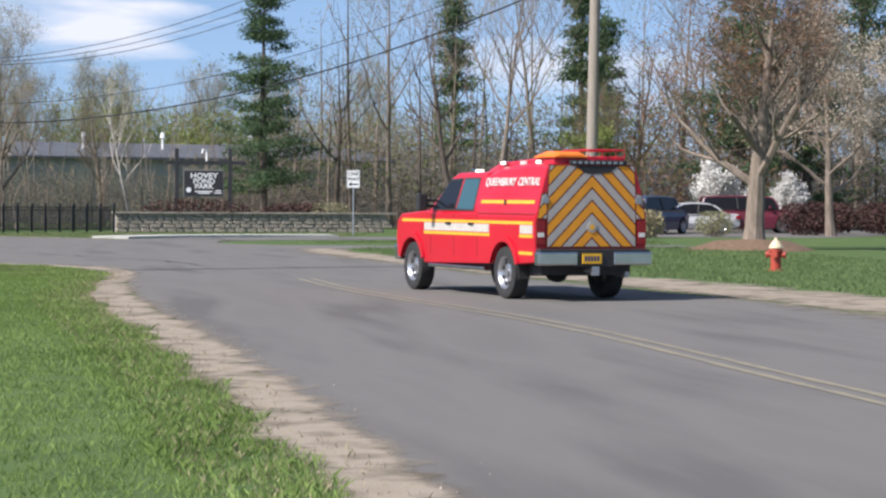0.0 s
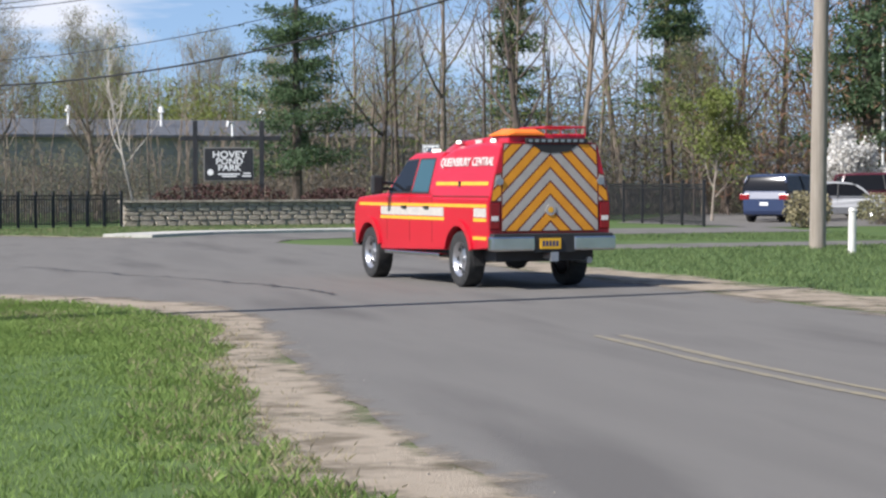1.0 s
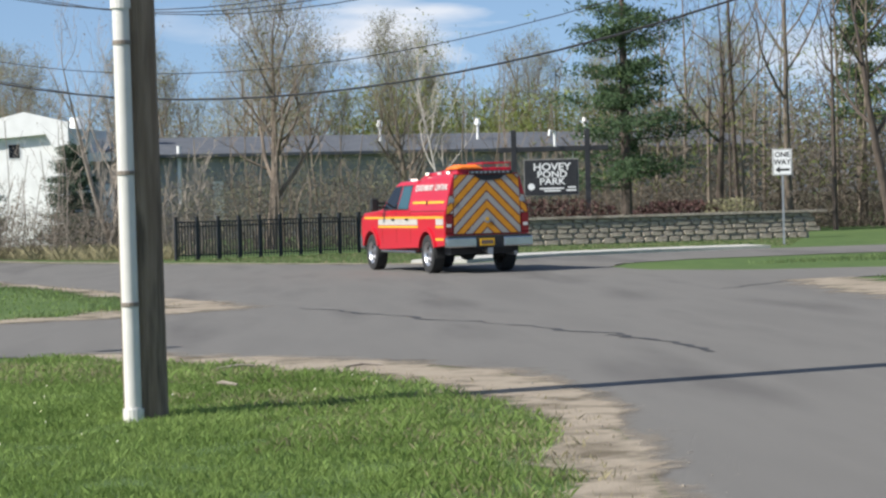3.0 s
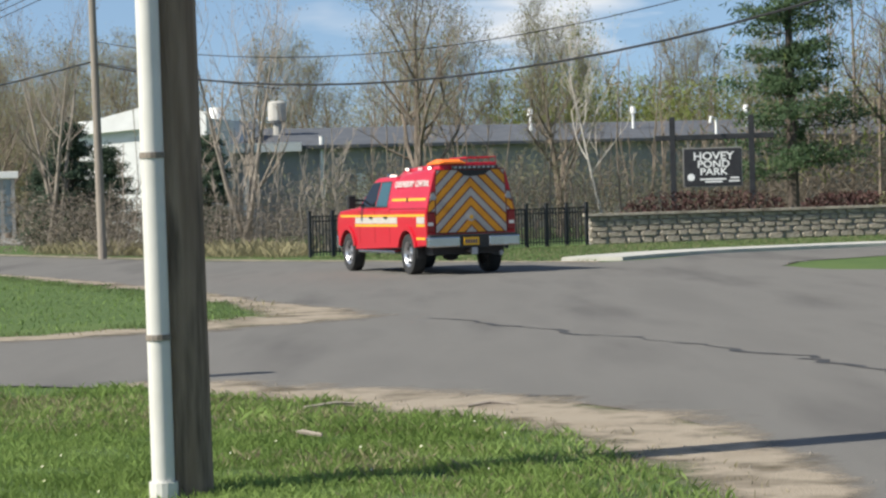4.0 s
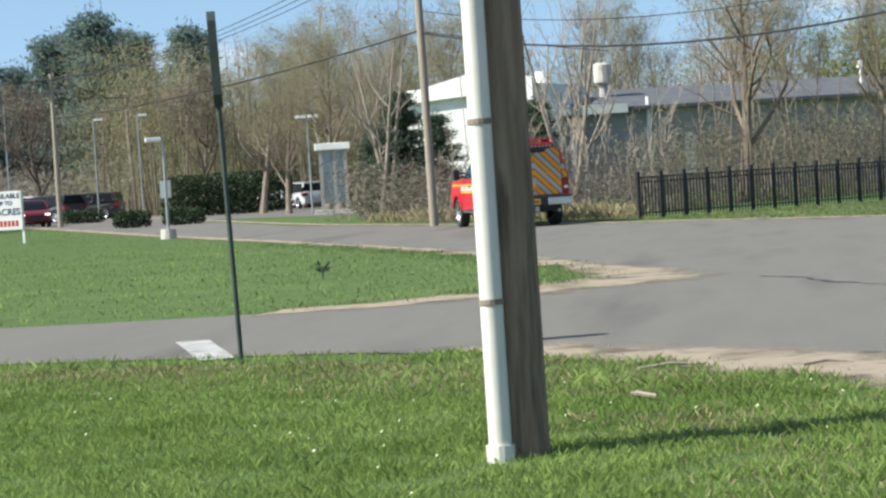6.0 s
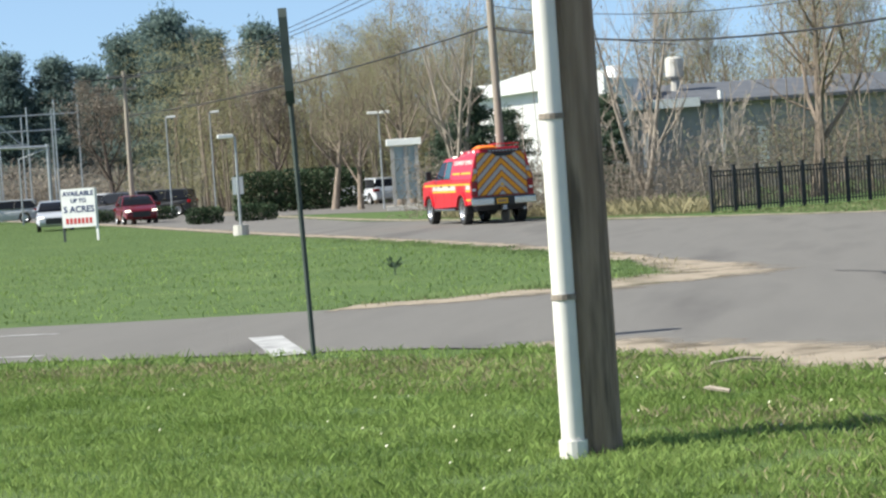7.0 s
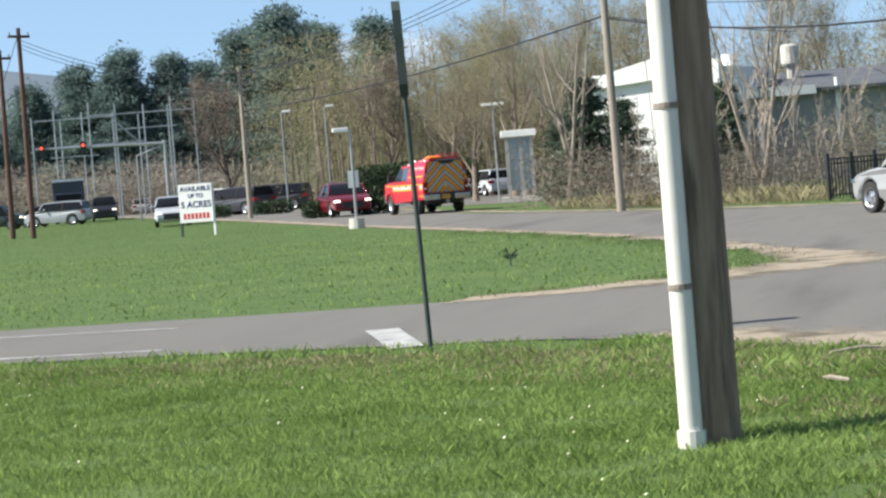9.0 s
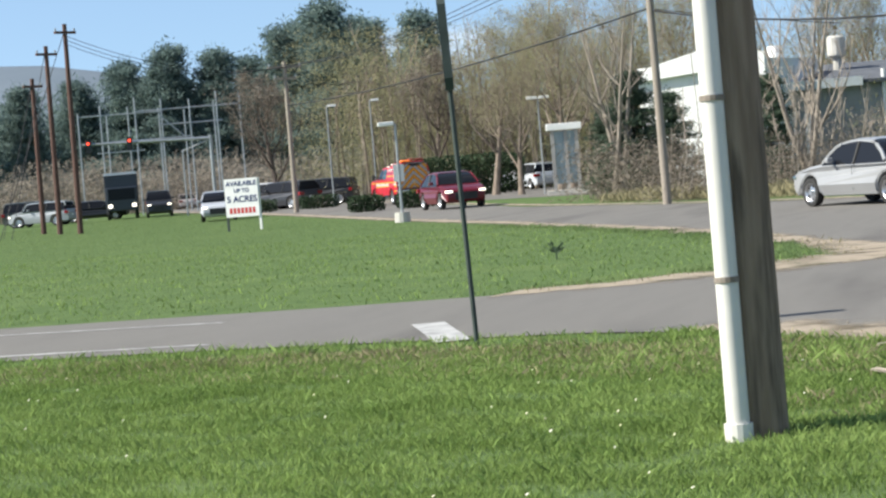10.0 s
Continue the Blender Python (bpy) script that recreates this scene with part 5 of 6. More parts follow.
# glazed shelter by the parking lot
x, y = at_end(11.1, 104)
t = thing("shelter", "small white shelter with glass sides", "shelter", m=pose(x, y, 0, 0, 0, 12))
part("roof", Geo().box(-0.75, 0.85, -0.8, 0.8, 2.95, 3.25), M["white"], t, bevel=0.02)
for px, py in ((-0.5, -0.6), (0.1, -0.6), (0.6, -0.6), (-0.5, 0.6), (0.6, 0.6)):
    part("post", Geo().box(px - 0.08, px + 0.08, py - 0.08, py + 0.08, 0.2, 2.95), M["wallgrey"], t)
part("pane", Geo().box(-0.42, 0.02, -0.58, -0.56, 0.5, 2.9), M["paleglass"], t)
part("pane", Geo().box(0.18, 0.52, -0.58, -0.56, 0.5, 2.9), M["paleglass"], t)
part("slab", Geo().box(-0.9, 1.0, -0.9, 0.9, -0.05, 0.2), M["concrete"], t)
# parking lots
sheet("parking_lot", [at_end(16, 118), at_end(10.2, 96), at_end(9.8, 145), at_end(16.5, 155)], 0.01, M["asphalt"], "asphalt parking lot", "parking lot")
sheet("parking_lot", [(24, 56.5), (34, 57), (66, 96), (56, 108), (30, 84), (22, 66)], 0.01, M["asphalt"], "asphalt parking lot", "parking lot")
# the far hill
g = Geo()
ridge = [(44, 170), (38, 200), (32, 225), (26, 235), (24, 228), (22, 205), (20.5, 180), (18, 150), (12, 120), (4, 95), (-6, 85), (-20, 75), (-44, 70)]
for b, h in ridge:
    x, y = at_end(b, 3200)
    x2, y2 = at_end(b, 4200)
    g.v += [(x, y, -5), (x * 1.1, y * 1.1, h * 0.55), (x2, y2, h * 1.12)]
for i in range(len(ridge) - 1):
    for k in range(2):
        g.f.append((3 * i + k, 3 * i + 3 + k, 3 * i + 4 + k, 3 * i + 1 + k))
tagged(part("backdrop", g, M["hill"], smooth=True), "distant wooded blue-grey hill", "hill", kind="structure")

# ---- right verge: hydrant, markers, kerb ----
def hydrant():
    t = thing("fire_hydrant", "red fire hydrant with a cream bonnet on grass", "fire hydrant", m=pose(15.9, 13.0, 0, 0, 0, 15))
    hr = mat("hydrant_red", (0.42, 0.06, 0.035), (0.33, 0.05, 0.03), 8, 0.55, bump=0.2)
    cream = mat("cream_paint", (0.66, 0.56, 0.36), (0.58, 0.48, 0.3), 8, 0.55)
    part("barrel", Geo().tube([(0, 0, -0.1), (0, 0, 0.04)], 0.17, 16).tube([(0, 0, 0.04), (0, 0, 0.5)], 0.115, 16).tube([(0, 0, 0.42), (0, 0, 0.48)], 0.15, 16), hr, t, "red barrel")
    part("bonnet", Geo().tube([(0, 0, 0.5), (0, 0, 0.54), (0, 0, 0.62), (0, 0, 0.68), (0, 0, 0.73)], [0.16, 0.15, 0.1, 0.045, 0.035], 16), cream, t, "cream bonnet")
    for a in (0, 90, 180):
        c, s = math.cos(radians(a + 45)), math.sin(radians(a + 45))
        part("outlet", Geo().tube([(0, 0, 0.36), (c * 0.19, -s * 0.19, 0.36)], 0.06, 10).tube([(c * 0.17, -s * 0.17, 0.36), (c * 0.22, -s * 0.22, 0.36)], 0.075, 8), hr, t, "capped outlet")


hydrant()
for x, y, h, lx in ((16.6, 58.0, 1.0, 9), (16.8, 31.0, 0.88, 1)):
    t = thing("marker_post", "short white plastic utility marker post", "marker post", "marker posts", pose(x, y, 0, 0, lx, 10))
    part("tube", Geo().tube([(0, 0, -0.1), (0, 0, h)], [0.085, 0.08], 14), M["pvc"], t, smooth=False)
    part("cap", Geo().tube([(0, 0, h), (0, 0, h + 0.06)], [0.095, 0.07], 14), M["pvc"], t)
t = thing("flagpole", "white flagpole behind the parking lot", "flagpole", m=pose(37.9, 79.1, 0))
part("pole", Geo().tube([(0, 0, -0.1), (0, 0, 8)], [0.07, 0.04], 10), M["white"], t)
part("ball", Geo().tube([(0, 0, 7.98), (0, 0, 8.06), (0, 0, 8.14)], [0.03, 0.08, 0.02], 8), M["steel"], t)
# mulch under the maple
g = Geo()
for i in range(24):
    a = 2 * math.pi * i / 24
    r = 2.0 + 0.25 * math.sin(3 * a)
    g.v.append((22.3 + r * math.cos(a), 33.1 + r * 0.9 * math.sin(a), 0.005))
    g.v.append((22.3 + 0.55 * r * math.cos(a), 33.1 + 0.5 * r * math.sin(a), 0.3))
g.v.append((22.3, 33.1, 0.36))
for i in range(24):
    a, b = 2 * i, (2 * i + 2) % 48
    g.f += [(a, b, b + 1, a + 1), (a + 1, b + 1, 48)]
tagged(part("mulch_bed", g, M["dirt"], smooth=True), "mound of brown bark mulch under the maple", "mulch bed", kind="structure")
# concrete kerb of the park entrance: a real step
kl = resample(smooth_line([(3.9, 49.6), (5.0, 51.4), (6.4, 53.0), (10, 54.6), (12.5, 55.2)]), 40)
g = Geo()
for i, (x, y) in enumerate(kl):
    a, b = kl[max(0, i - 1)], kl[min(40, i + 1)]
    d = Vector((b[0] - a[0], b[1] - a[1], 0)).normalized()
    for off, z in ((0, -0.05), (0, 0.085), (-1.5, 0.095), (-1.55, 0.0)):
        g.v.append((x + d.y * off, y - d.x * off, z))
for i in range(40):
    for k in range(3):
        a = 4 * i + k
        g.f.append((a, a + 4, a + 5, a + 1))
g.f += [(0, 1, 2, 3), (163, 162, 161, 160)]
tagged(part("kerb", g, M["concrete"]), "pale concrete kerb of the park entrance", "kerb", kind="structure")
# a small stray plant and litter on the lawns
t = thing("weed_clump", "small dark leafy weed on the lawn", "plant", m=pose(-6.96, 34.2, 0))
g = Geo()
random.seed(4)
for _ in range(26):
    a, b = rnd(0, 6.3), rnd(0.5, 1.4)
    d = Vector((math.cos(a) * 0.7, math.sin(a) * 0.7, b)).normalized()
    g.card(d * rnd(0.1, 0.24) + Vector((0, 0, 0.05)), d * 0.06, d.cross(Vector((0, 0, 1))).normalized() * 0.05)
part("leaves", g, M["darkneedles"], t, tidy=False)
part("stem", Geo().tube([(0, 0, -0.02), (0, 0, 0.2)], 0.012, 5), M["darkneedles"], t)
for k, (x, y, l, a) in enumerate(((-0.8, 16.2, 0.5, 20), (-1.7, 15.4, 0.4, 70), (0.3, 15.9, 0.35, 10), (-0.9, 14.3, 0.3, 130), (6.9, 44.2, 1.1, 60))):
    g = Geo().tube([(-l / 2, 0, 0.03), (0, 0.04, 0.045), (l / 2, -0.02, 0.03)], [0.012, 0.016, 0.006], 5)
    tagged(part("fallen_twig", g, M["palebark"], m=pose(x, y, 0, 0, 0, a)), "short broken twig lying on the verge", "twig", "fallen twigs")
# ---- the fire department's utility truck: origin on the ground under the rear axle, +y ahead ----
def lathe(profile, n=28, axis_x=True):
    """A profile of (radius, offset) turned about the x axis."""
    g = Geo()
    k = len(profile)
    for i in range(n):
        a = 2 * math.pi * i / n
        g.v.extend((o, r * math.cos(a), r * math.sin(a)) for r, o in profile)
    for i in range(n):
        for j in range(k - 1):
            a, b = i * k + j, ((i + 1) % n) * k + j
            g.f.append((a, a + 1, b + 1, b))
    return g


def wheel(parent, x, y, r, width, side, rim_r, material, spokes=8, name="wheel"):
    """Tyre with a rounded tread, a dished rim with spokes, and a hub. side: -1 left, 1 right."""
    tyre = part(name, lathe([(rim_r, -width * 0.42), (r * 0.86, -width * 0.5), (r * 0.97, -width * 0.44), (r, -width * 0.3), (r, width * 0.3), (r * 0.97, width * 0.44), (r * 0.86, width * 0.5), (rim_r, width * 0.42)]), M["rubber"], parent, "black tyre", smooth=True)
    tyre.matrix_basis = pose(x, y, r)
    g = lathe([(0.001, side * width * 0.2), (rim_r * 0.35, side * width * 0.22), (rim_r * 0.8, side * width * 0.12), (rim_r * 0.9, side * width * 0.36), (rim_r * 1.02, side * width * 0.43), (rim_r * 1.02, -side * width * 0.4)], 24)
    part("rim", g, material, tyre, "polished alloy rim", smooth=True)
    hole = None
    for i in range(spokes):
        a = 2 * math.pi * (i + 0.5) / spokes
        c, d = math.cos(a), math.sin(a)
        hole = hole or mesh("wheel_hole", Geo().tube([(0, 0, 0), (side * width * 0.06, 0, 0)], rim_r * 0.13, 8), M["trim"], tidy=True)
        ob = new("wheel_hole", hole)
        ob.parent, ob.location = tyre, (side * width * 0.2, c * rim_r * 0.72, d * rim_r * 0.72)
    part("hub", Geo().tube([(side * width * 0.15, 0, 0), (side * width * 0.34, 0, 0)], rim_r * 0.24, 12), material, tyre, smooth=False)
    return tyre


def arch(cy, cz, r, a0, a1, n=12):
    return [(cy + r * math.cos(radians(a0 + (a1 - a0) * i / n)), cz + r * math.sin(radians(a0 + (a1 - a0) * i / n))) for i in range(n + 1)]


def clip_poly(poly, nx, nz, c):
    """The part of a polygon where nx x + nz z >= c."""
    out = []
    for (x0, z0), (x1, z1) in zip(poly, poly[1:] + poly[:1]):
        d0, d1 = nx * x0 + nz * z0 - c, nx * x1 + nz * z1 - c
        if d0 >= 0:
            out.append((x0, z0))
        if d0 * d1 < 0:
            t = d0 / (d0 - d1)
            out.append((x0 + (x1 - x0) * t, z0 + (z1 - z0) * t))
    return out


def utility_truck():
    t = thing("utility_truck", "red fire department utility pickup with yellow chevron tailgate", "truck")
    WB, R = 3.97, 0.43
    # lower body with wheel openings
    side = [(-1.17, 0.62), (-0.52, 0.58)] + arch(0, 0.42, 0.52, 157, 23)[0:] + [(0.55, 0.56), (3.42, 0.5)] + arch(WB, 0.42, 0.52, 157, 23) + [(4.5, 0.6), (4.68, 0.62), (4.74, 0.95), (4.7, 1.24), (4.5, 1.36), (3.25, 1.43), (3.1, 1.4), (1.12, 1.4), (1.08, 1.37), (-1.17, 1.37)]
    part("body", Geo().prism(side, "x", -1.0, 1.0), M["truckred"], t, "glossy fire red body", bevel=0.03)
    part("underbody", Geo().box(-0.8, 0.8, -1.0, 4.6, 0.42, 0.66), M["trim"], t)
    part("axle", Geo().tube([(-0.8, 0, R), (0.8, 0, R)], 0.06, 8).tube([(0, -0.02, R), (0, 0.18, R)], 0.17, 10), M["trim"], t)
    for s in (-1, 1):
        for cy in (0, WB):
            ring = Geo()
            outer, inner = arch(cy, 0.42, 0.62, 163, 17, 16), arch(cy, 0.42, 0.52, 163, 17, 16)
            ring.prism(outer + inner[::-1], "x", s * 0.985, s * 1.035)
            part("wheel_arch", ring, M["truckred"], t, "flared red wheel arch")
    # cab above the belt line
    def ring(z, hw, y0, y1):
        return [(-hw, y0, z), (hw, y0, z), (hw, y1, z), (-hw, y1, z)]
    part("cab", Geo().loft([ring(1.39, 0.975, 1.06, 3.3), ring(1.5, 0.96, 1.07, 3.16), ring(2.0, 0.8, 1.14, 2.6), ring(2.08, 0.74, 1.2, 2.46), ring(2.1, 0.6, 1.3, 2.34)]), M["truckred"], t, "red crew cab", bevel=0.03)

    def on_side(s, y, z, out=0.006):
        f = (z - 1.5) / 0.5
        return (s * (0.96 - 0.16 * f + out), y, z)

    for s in (-1, 1):
        for name, material, quad in (("front_window", M["glass"], [(2.12, 1.46), (3.06, 1.46), (2.62, 1.95), (2.14, 1.97)]), ("rear_window", M["blueglass"], [(1.32, 1.46), (2.02, 1.46), (2.02, 1.97), (1.4, 1.97)])):
            g = Geo().add([on_side(s, y, z, 0.006) for y, z in quad] + [on_side(s, y, z, -0.03) for y, z in quad], [(0, 1, 2, 3), (7, 6, 5, 4), (0, 4, 5, 1), (1, 5, 6, 2), (2, 6, 7, 3), (3, 7, 4, 0)])
            part(name, g, material, t, "dark door glass" if name == "front_window" else "blue tinted door glass")
            rim = Geo()
            ctr = (sum(q[0] for q in quad) / 4, sum(q[1] for q in quad) / 4)
            big = [(ctr[0] + (y - ctr[0]) * 1.1, ctr[1] + (z - ctr[1]) * 1.1) for y, z in quad]
            rim.add([on_side(s, y, z, 0.003) for y, z in big], [(0, 1, 2, 3)])
            part("window_seal", rim, M["trim"], t)
        for dy in (1.1, 2.08, 3.12):
            part("door_seam", Geo().box(s * 0.999, s * 1.003, dy - 0.006, dy + 0.006, 0.66, 1.38), M["darkredline"], t)
        for dy in (1.32, 2.3):
            part("door_handle", Geo().box(s * 1.0, s * 1.035, dy - 0.1, dy + 0.1, 1.19, 1.235), M["trim"], t, "black door handle", bevel=0.01)
        mirror = part("side_mirror", Geo().box(s * 1.16, s * 1.34, 2.86, 3.0, 1.42, 1.72), M["trim"], t, "large black towing mirror", bevel=0.03)
        part("mirror_arm", Geo().tube([(s * 0.95, 2.95, 1.5), (s * 1.2, 2.93, 1.5)], 0.025, 6).tube([(s * 0.95, 2.95, 1.6), (s * 1.2, 2.93, 1.6)], 0.025, 6), M["trim"], mirror)
        part("running_board", Geo().box(s * 0.86, s * 1.04, 0.75, 3.15, 0.44, 0.5), M["chrome"], t, "chrome running board", bevel=0.015)
        part("mud_flap", Geo().box(s * 0.76, s * 0.96, -0.5, -0.48, 0.34, 0.6), M["rubber"], t)
        # reflective band along the side
        for z0, z1, m, y0, y1 in ((1.225, 1.275, "gold", -1.1, 4.45), (1.08, 1.215, "silverband", 0.6, 3.4), (1.08, 1.215, "silverband", -1.1, -0.62), (1.015, 1.065, "gold", 0.58, 3.42), (0.74, 0.79, "gold", -1.1, -0.58), (1.015, 1.065, "gold", -1.1, -0.6)):
            part("reflective_band", Geo().box(s * 1.0, s * 1.006, y0, y1, z0, z1), M[m], t, "reflective band")
    part("hood", Geo().loft([[(-0.86, 3.2, 1.38), (0.86, 3.2, 1.38), (0.8, 3.2, 1.45), (0.3, 3.2, 1.48), (-0.3, 3.2, 1.48), (-0.8, 3.2, 1.45)], [(-0.86, 4.0, 1.36), (0.86, 4.0, 1.36), (0.78, 4.0, 1.42), (0.3, 4.0, 1.46), (-0.3, 4.0, 1.46), (-0.78, 4.0, 1.42)], [(-0.8, 4.62, 1.22), (0.8, 4.62, 1.22), (0.72, 4.62, 1.3), (0.3, 4.62, 1.34), (-0.3, 4.62, 1.34), (-0.72, 4.62, 1.3)]]), M["truckred"], t, "domed red hood", smooth=True)
    for s in (-1, 1):
        for cy in (0, WB):
            part("wheel_well", Geo().prism(arch(cy, 0.45, 0.52, 150, 30, 10), "x", s * 0.4, s * 0.7), M["trim"], t, "dark wheel well")
    part("windscreen", Geo().add([(-0.86, 3.2, 1.47), (0.86, 3.2, 1.47), (0.7, 2.58, 1.92), (-0.7, 2.58, 1.92)], [(0, 1, 2, 3)]), M["glass"], t, "dark windscreen")
    part("grille", Geo().box(-0.6, 0.6, 4.72, 4.77, 0.85, 1.2), M["chrome"], t, "chrome grille")
    part("front_bumper", Geo().box(-1.0, 1.0, 4.62, 4.86, 0.52, 0.8), M["chrome"], t, "chrome front bumper", bevel=0.04)
    part("push_guard", Geo().tube([(-0.75, 4.95, 0.6), (-0.75, 4.97, 1.2), (-0.4, 4.95, 1.28)], 0.04, 8), M["whitestripe"], t)
    for s in (-1, 1):
        part("headlight", Geo().box(s * 0.62, s * 0.95, 4.66, 4.75, 0.98, 1.24), M["chrome"], t)
    # topper over the bed, its sides leaning inwards
    def sec(y, top, d=0.0):
        half = [(0.975, 1.3 + d), (0.985, 1.38 + d), (0.9, 1.75), (0.8, top - 0.07), (0.7, top)]
        return [(-x, y, z) for x, z in half] + [(x, y, z) for x, z in half[::-1]]
    part("topper", Geo().loft([sec(-1.19, 2.2), sec(-0.4, 2.22), sec(0.6, 2.17), sec(1.16, 2.06)]), M["truckred"], t, "red topper over the bed", bevel=0.02)
    for s in (-1, 1):
        part("topper_crease", Geo().box(s * 0.975, s * 0.99, -1.15, 1.1, 1.385, 1.4), M["darkredline"], t)
        g = Geo()
        lean = lambda z: 0.985 - (z - 1.38) / 0.37 * 0.085 + 0.008
        for y0, y1 in ((-1.05, 0.02), (0.12, 1.05)):
            g.add([(s * lean(1.56), y0, 1.56), (s * lean(1.56), y1, 1.56), (s * lean(1.615), y1, 1.615), (s * lean(1.615), y0, 1.615)], [(0, 1, 2, 3)])
        part("topper_band", g, M["gold"], t, "gold band on the topper")
        part("topper_latch", Geo().box(s * lean(1.58), s * (lean(1.58) + 0.015), 0.04, 0.1, 1.54, 1.62), M["trim"], t)
    up = Vector((0.1, 0, 0.40)).normalized()
    tm = Matrix(((0, up.x, -up.z, 0), (-1, 0, 0, 0), (0, up.z, up.x, 0), (0, 0, 0, 1)))
    for word, y, size in (("QUEENSBURY", 0.42, 0.19), ("CENTRAL", -0.68, 0.19)):
        m = tm.copy()
        m.translation = Vector((-(0.9 - (1.91 - 1.75) / 0.4 * 0.1) - 0.014, y, 1.91))
        writing("lettering", word, size, M["whitestripe"], m, t, 0.006, 1.0, "white lettering", 0.004)
    # roof box, lamps and rack
    part("roof_box", Geo().loft([[(-0.66, -1.12, 2.14), (0.66, -1.12, 2.14), (0.63, -1.1, 2.33), (-0.63, -1.1, 2.33)], [(-0.64, 1.1, 2.0), (0.64, 1.1, 2.0), (0.6, 1.05, 2.24), (-0.6, 1.05, 2.24)], [(-0.55, 1.75, 2.02), (0.55, 1.75, 2.02), (0.5, 1.7, 2.14), (-0.5, 1.7, 2.14)]]), M["truckred"], t, "red roof box", bevel=0.02)
    for k in range(3):
        part("number_bar", Geo().box(-0.668, -0.64, 0.05 - k * 0.08, 0.1 - k * 0.08, 2.17, 2.26), M["whitestripe"], t)
    for y in (0.75, -0.62):
        lampm = part("warning_lamp", Geo().box(-0.68, -0.56, y - 0.1, y + 0.1, 2.2, 2.27), M["chrome"], t, "warning lamp", bevel=0.01)
        part("lens", Geo().box(-0.685, -0.68, y - 0.085, y + 0.085, 2.212, 2.258), M["lamp"], lampm)
    for x in (-0.58, 0.58):
        beacon = part("beacon", Geo().box(x - 0.09, x + 0.09, 1.95, 2.12, 2.08, 2.15), M["chrome"], t, "rooftop beacon", bevel=0.015)
        part("lens", Geo().box(x - 0.075, x + 0.075, 1.94, 1.95, 2.095, 2.14), M["lamp"], beacon)
    part("rescue_board", Geo().loft([[(-0.68, y, 2.3), (-0.08, y, 2.3), (-0.08, y, 2.3 + 0.4 * h), (-0.2, y, 2.3 + h), (-0.56, y, 2.3 + h), (-0.68, y, 2.3 + 0.4 * h)] for y, h in ((-1.2, 0.05), (-1.1, 0.1), (-0.7, 0.11), (-0.45, 0.06))]), M["orangeplastic"], t, "orange rescue board on the roof", bevel=0.03)
    g = Geo()
    for x in (-0.05, 0.2, 0.45, 0.6):
        g.tube([(x, -1.15, 2.3), (x, -1.15, 2.43), (x, -0.2, 2.43)], 0.014, 6)
    g.tube([(-0.05, -1.15, 2.43), (0.6, -1.15, 2.43)], 0.014, 6).tube([(-0.05, -0.6, 2.43), (0.6, -0.6, 2.43)], 0.014, 6)
    part("roof_rack", g, M["truckred"], t, "red tubular roof rack")
    part("rear_light_bar", Geo().box(-0.4, 0.62, -1.22, -1.17, 2.19, 2.26), M["trim"], t, "black rear light bar", bevel=0.01)
    for k in range(9):
        part("light_cell", Geo().box(-0.36 + k * 0.105, -0.3 + k * 0.105, -1.226, -1.22, 2.205, 2.245), M["steel"], t)
    # tailgate panel with its chevrons
    part("tailgate", Geo().prism([(-0.8, 0.86), (0.8, 0.86), (0.8, 1.3), (0.972, 1.31), (0.9, 1.72), (0.79, 1.76), (0.765, 2.19), (-0.765, 2.19), (-0.79, 1.76), (-0.9, 1.72), (-0.972, 1.31), (-0.8, 1.3)], "y", -1.2, -1.16), M["darkredline"], t, "flat rear door panel")
    period, c = 0.40, 0.62
    for k in range(9):
        for s in (-1, 1):
            for half in ([(0, 0.88), (0.785, 0.88), (0.775, 1.75), (0.75, 2.17), (0, 2.17)], [(0.805, 1.33), (0.955, 1.33), (0.887, 1.7), (0.805, 1.72)]):
                for j, m in ((0, "orange"), (1, "silverstripe")):
                    lo = c + k * period + j * period / 2
                    poly = clip_poly(clip_poly(half, 1, 1, lo + 0.018), -1, -1, -(lo + period / 2 - 0.018))
                    if len(poly) > 2:
                        part("chevron_stripe", Geo().prism([(s * x, z) for x, z in poly], "y", -1.2035, -1.199), M[m], t)
    part("upper_handle", Geo().prism([(-0.3, 2.17), (0.46, 2.17), (0.3, 2.06), (0.0, 2.04), (-0.14, 2.06)], "y", -1.209, -1.2), M["trim"], t, "dark rear handle recess")
    emblem = part("emblem", Geo().tube([(0, -1.215, 1.19), (0, -1.2, 1.19)], 0.085, 20), M["silverstripe"], t, "round badge")
    part("badge_mark", Geo().tube([(0, -1.219, 1.19), (0, -1.215, 1.19)], 0.045, 12), M["gold"], emblem)
    for s in (-1, 1):
        lampm = part("tail_light", Geo().box(s * 0.82, s * 0.99, -1.2, -1.1, 0.9, 1.3), M["taillight"], t, "red tail light", bevel=0.015)
        part("reverse_lens", Geo().box(s * 0.85, s * 0.96, -1.206, -1.2, 1.03, 1.1), M["whitestripe"], lampm)
        part("side_marker", Geo().tube([(s * 0.83, -1.22, 1.62), (s * 0.83, -1.18, 1.62)], 0.06, 12), M["steel"], t)
        part("bumper_end", Geo().box(s * 0.32, s * 1.02, -1.36, -1.18, 0.58, 0.8), M["chrome"], t, "chrome step bumper end", bevel=0.03)
    part("bumper_step", Geo().box(-0.98, 0.98, -1.34, -1.14, 0.78, 0.84), M["trim"], t, "black bumper step", bevel=0.015)
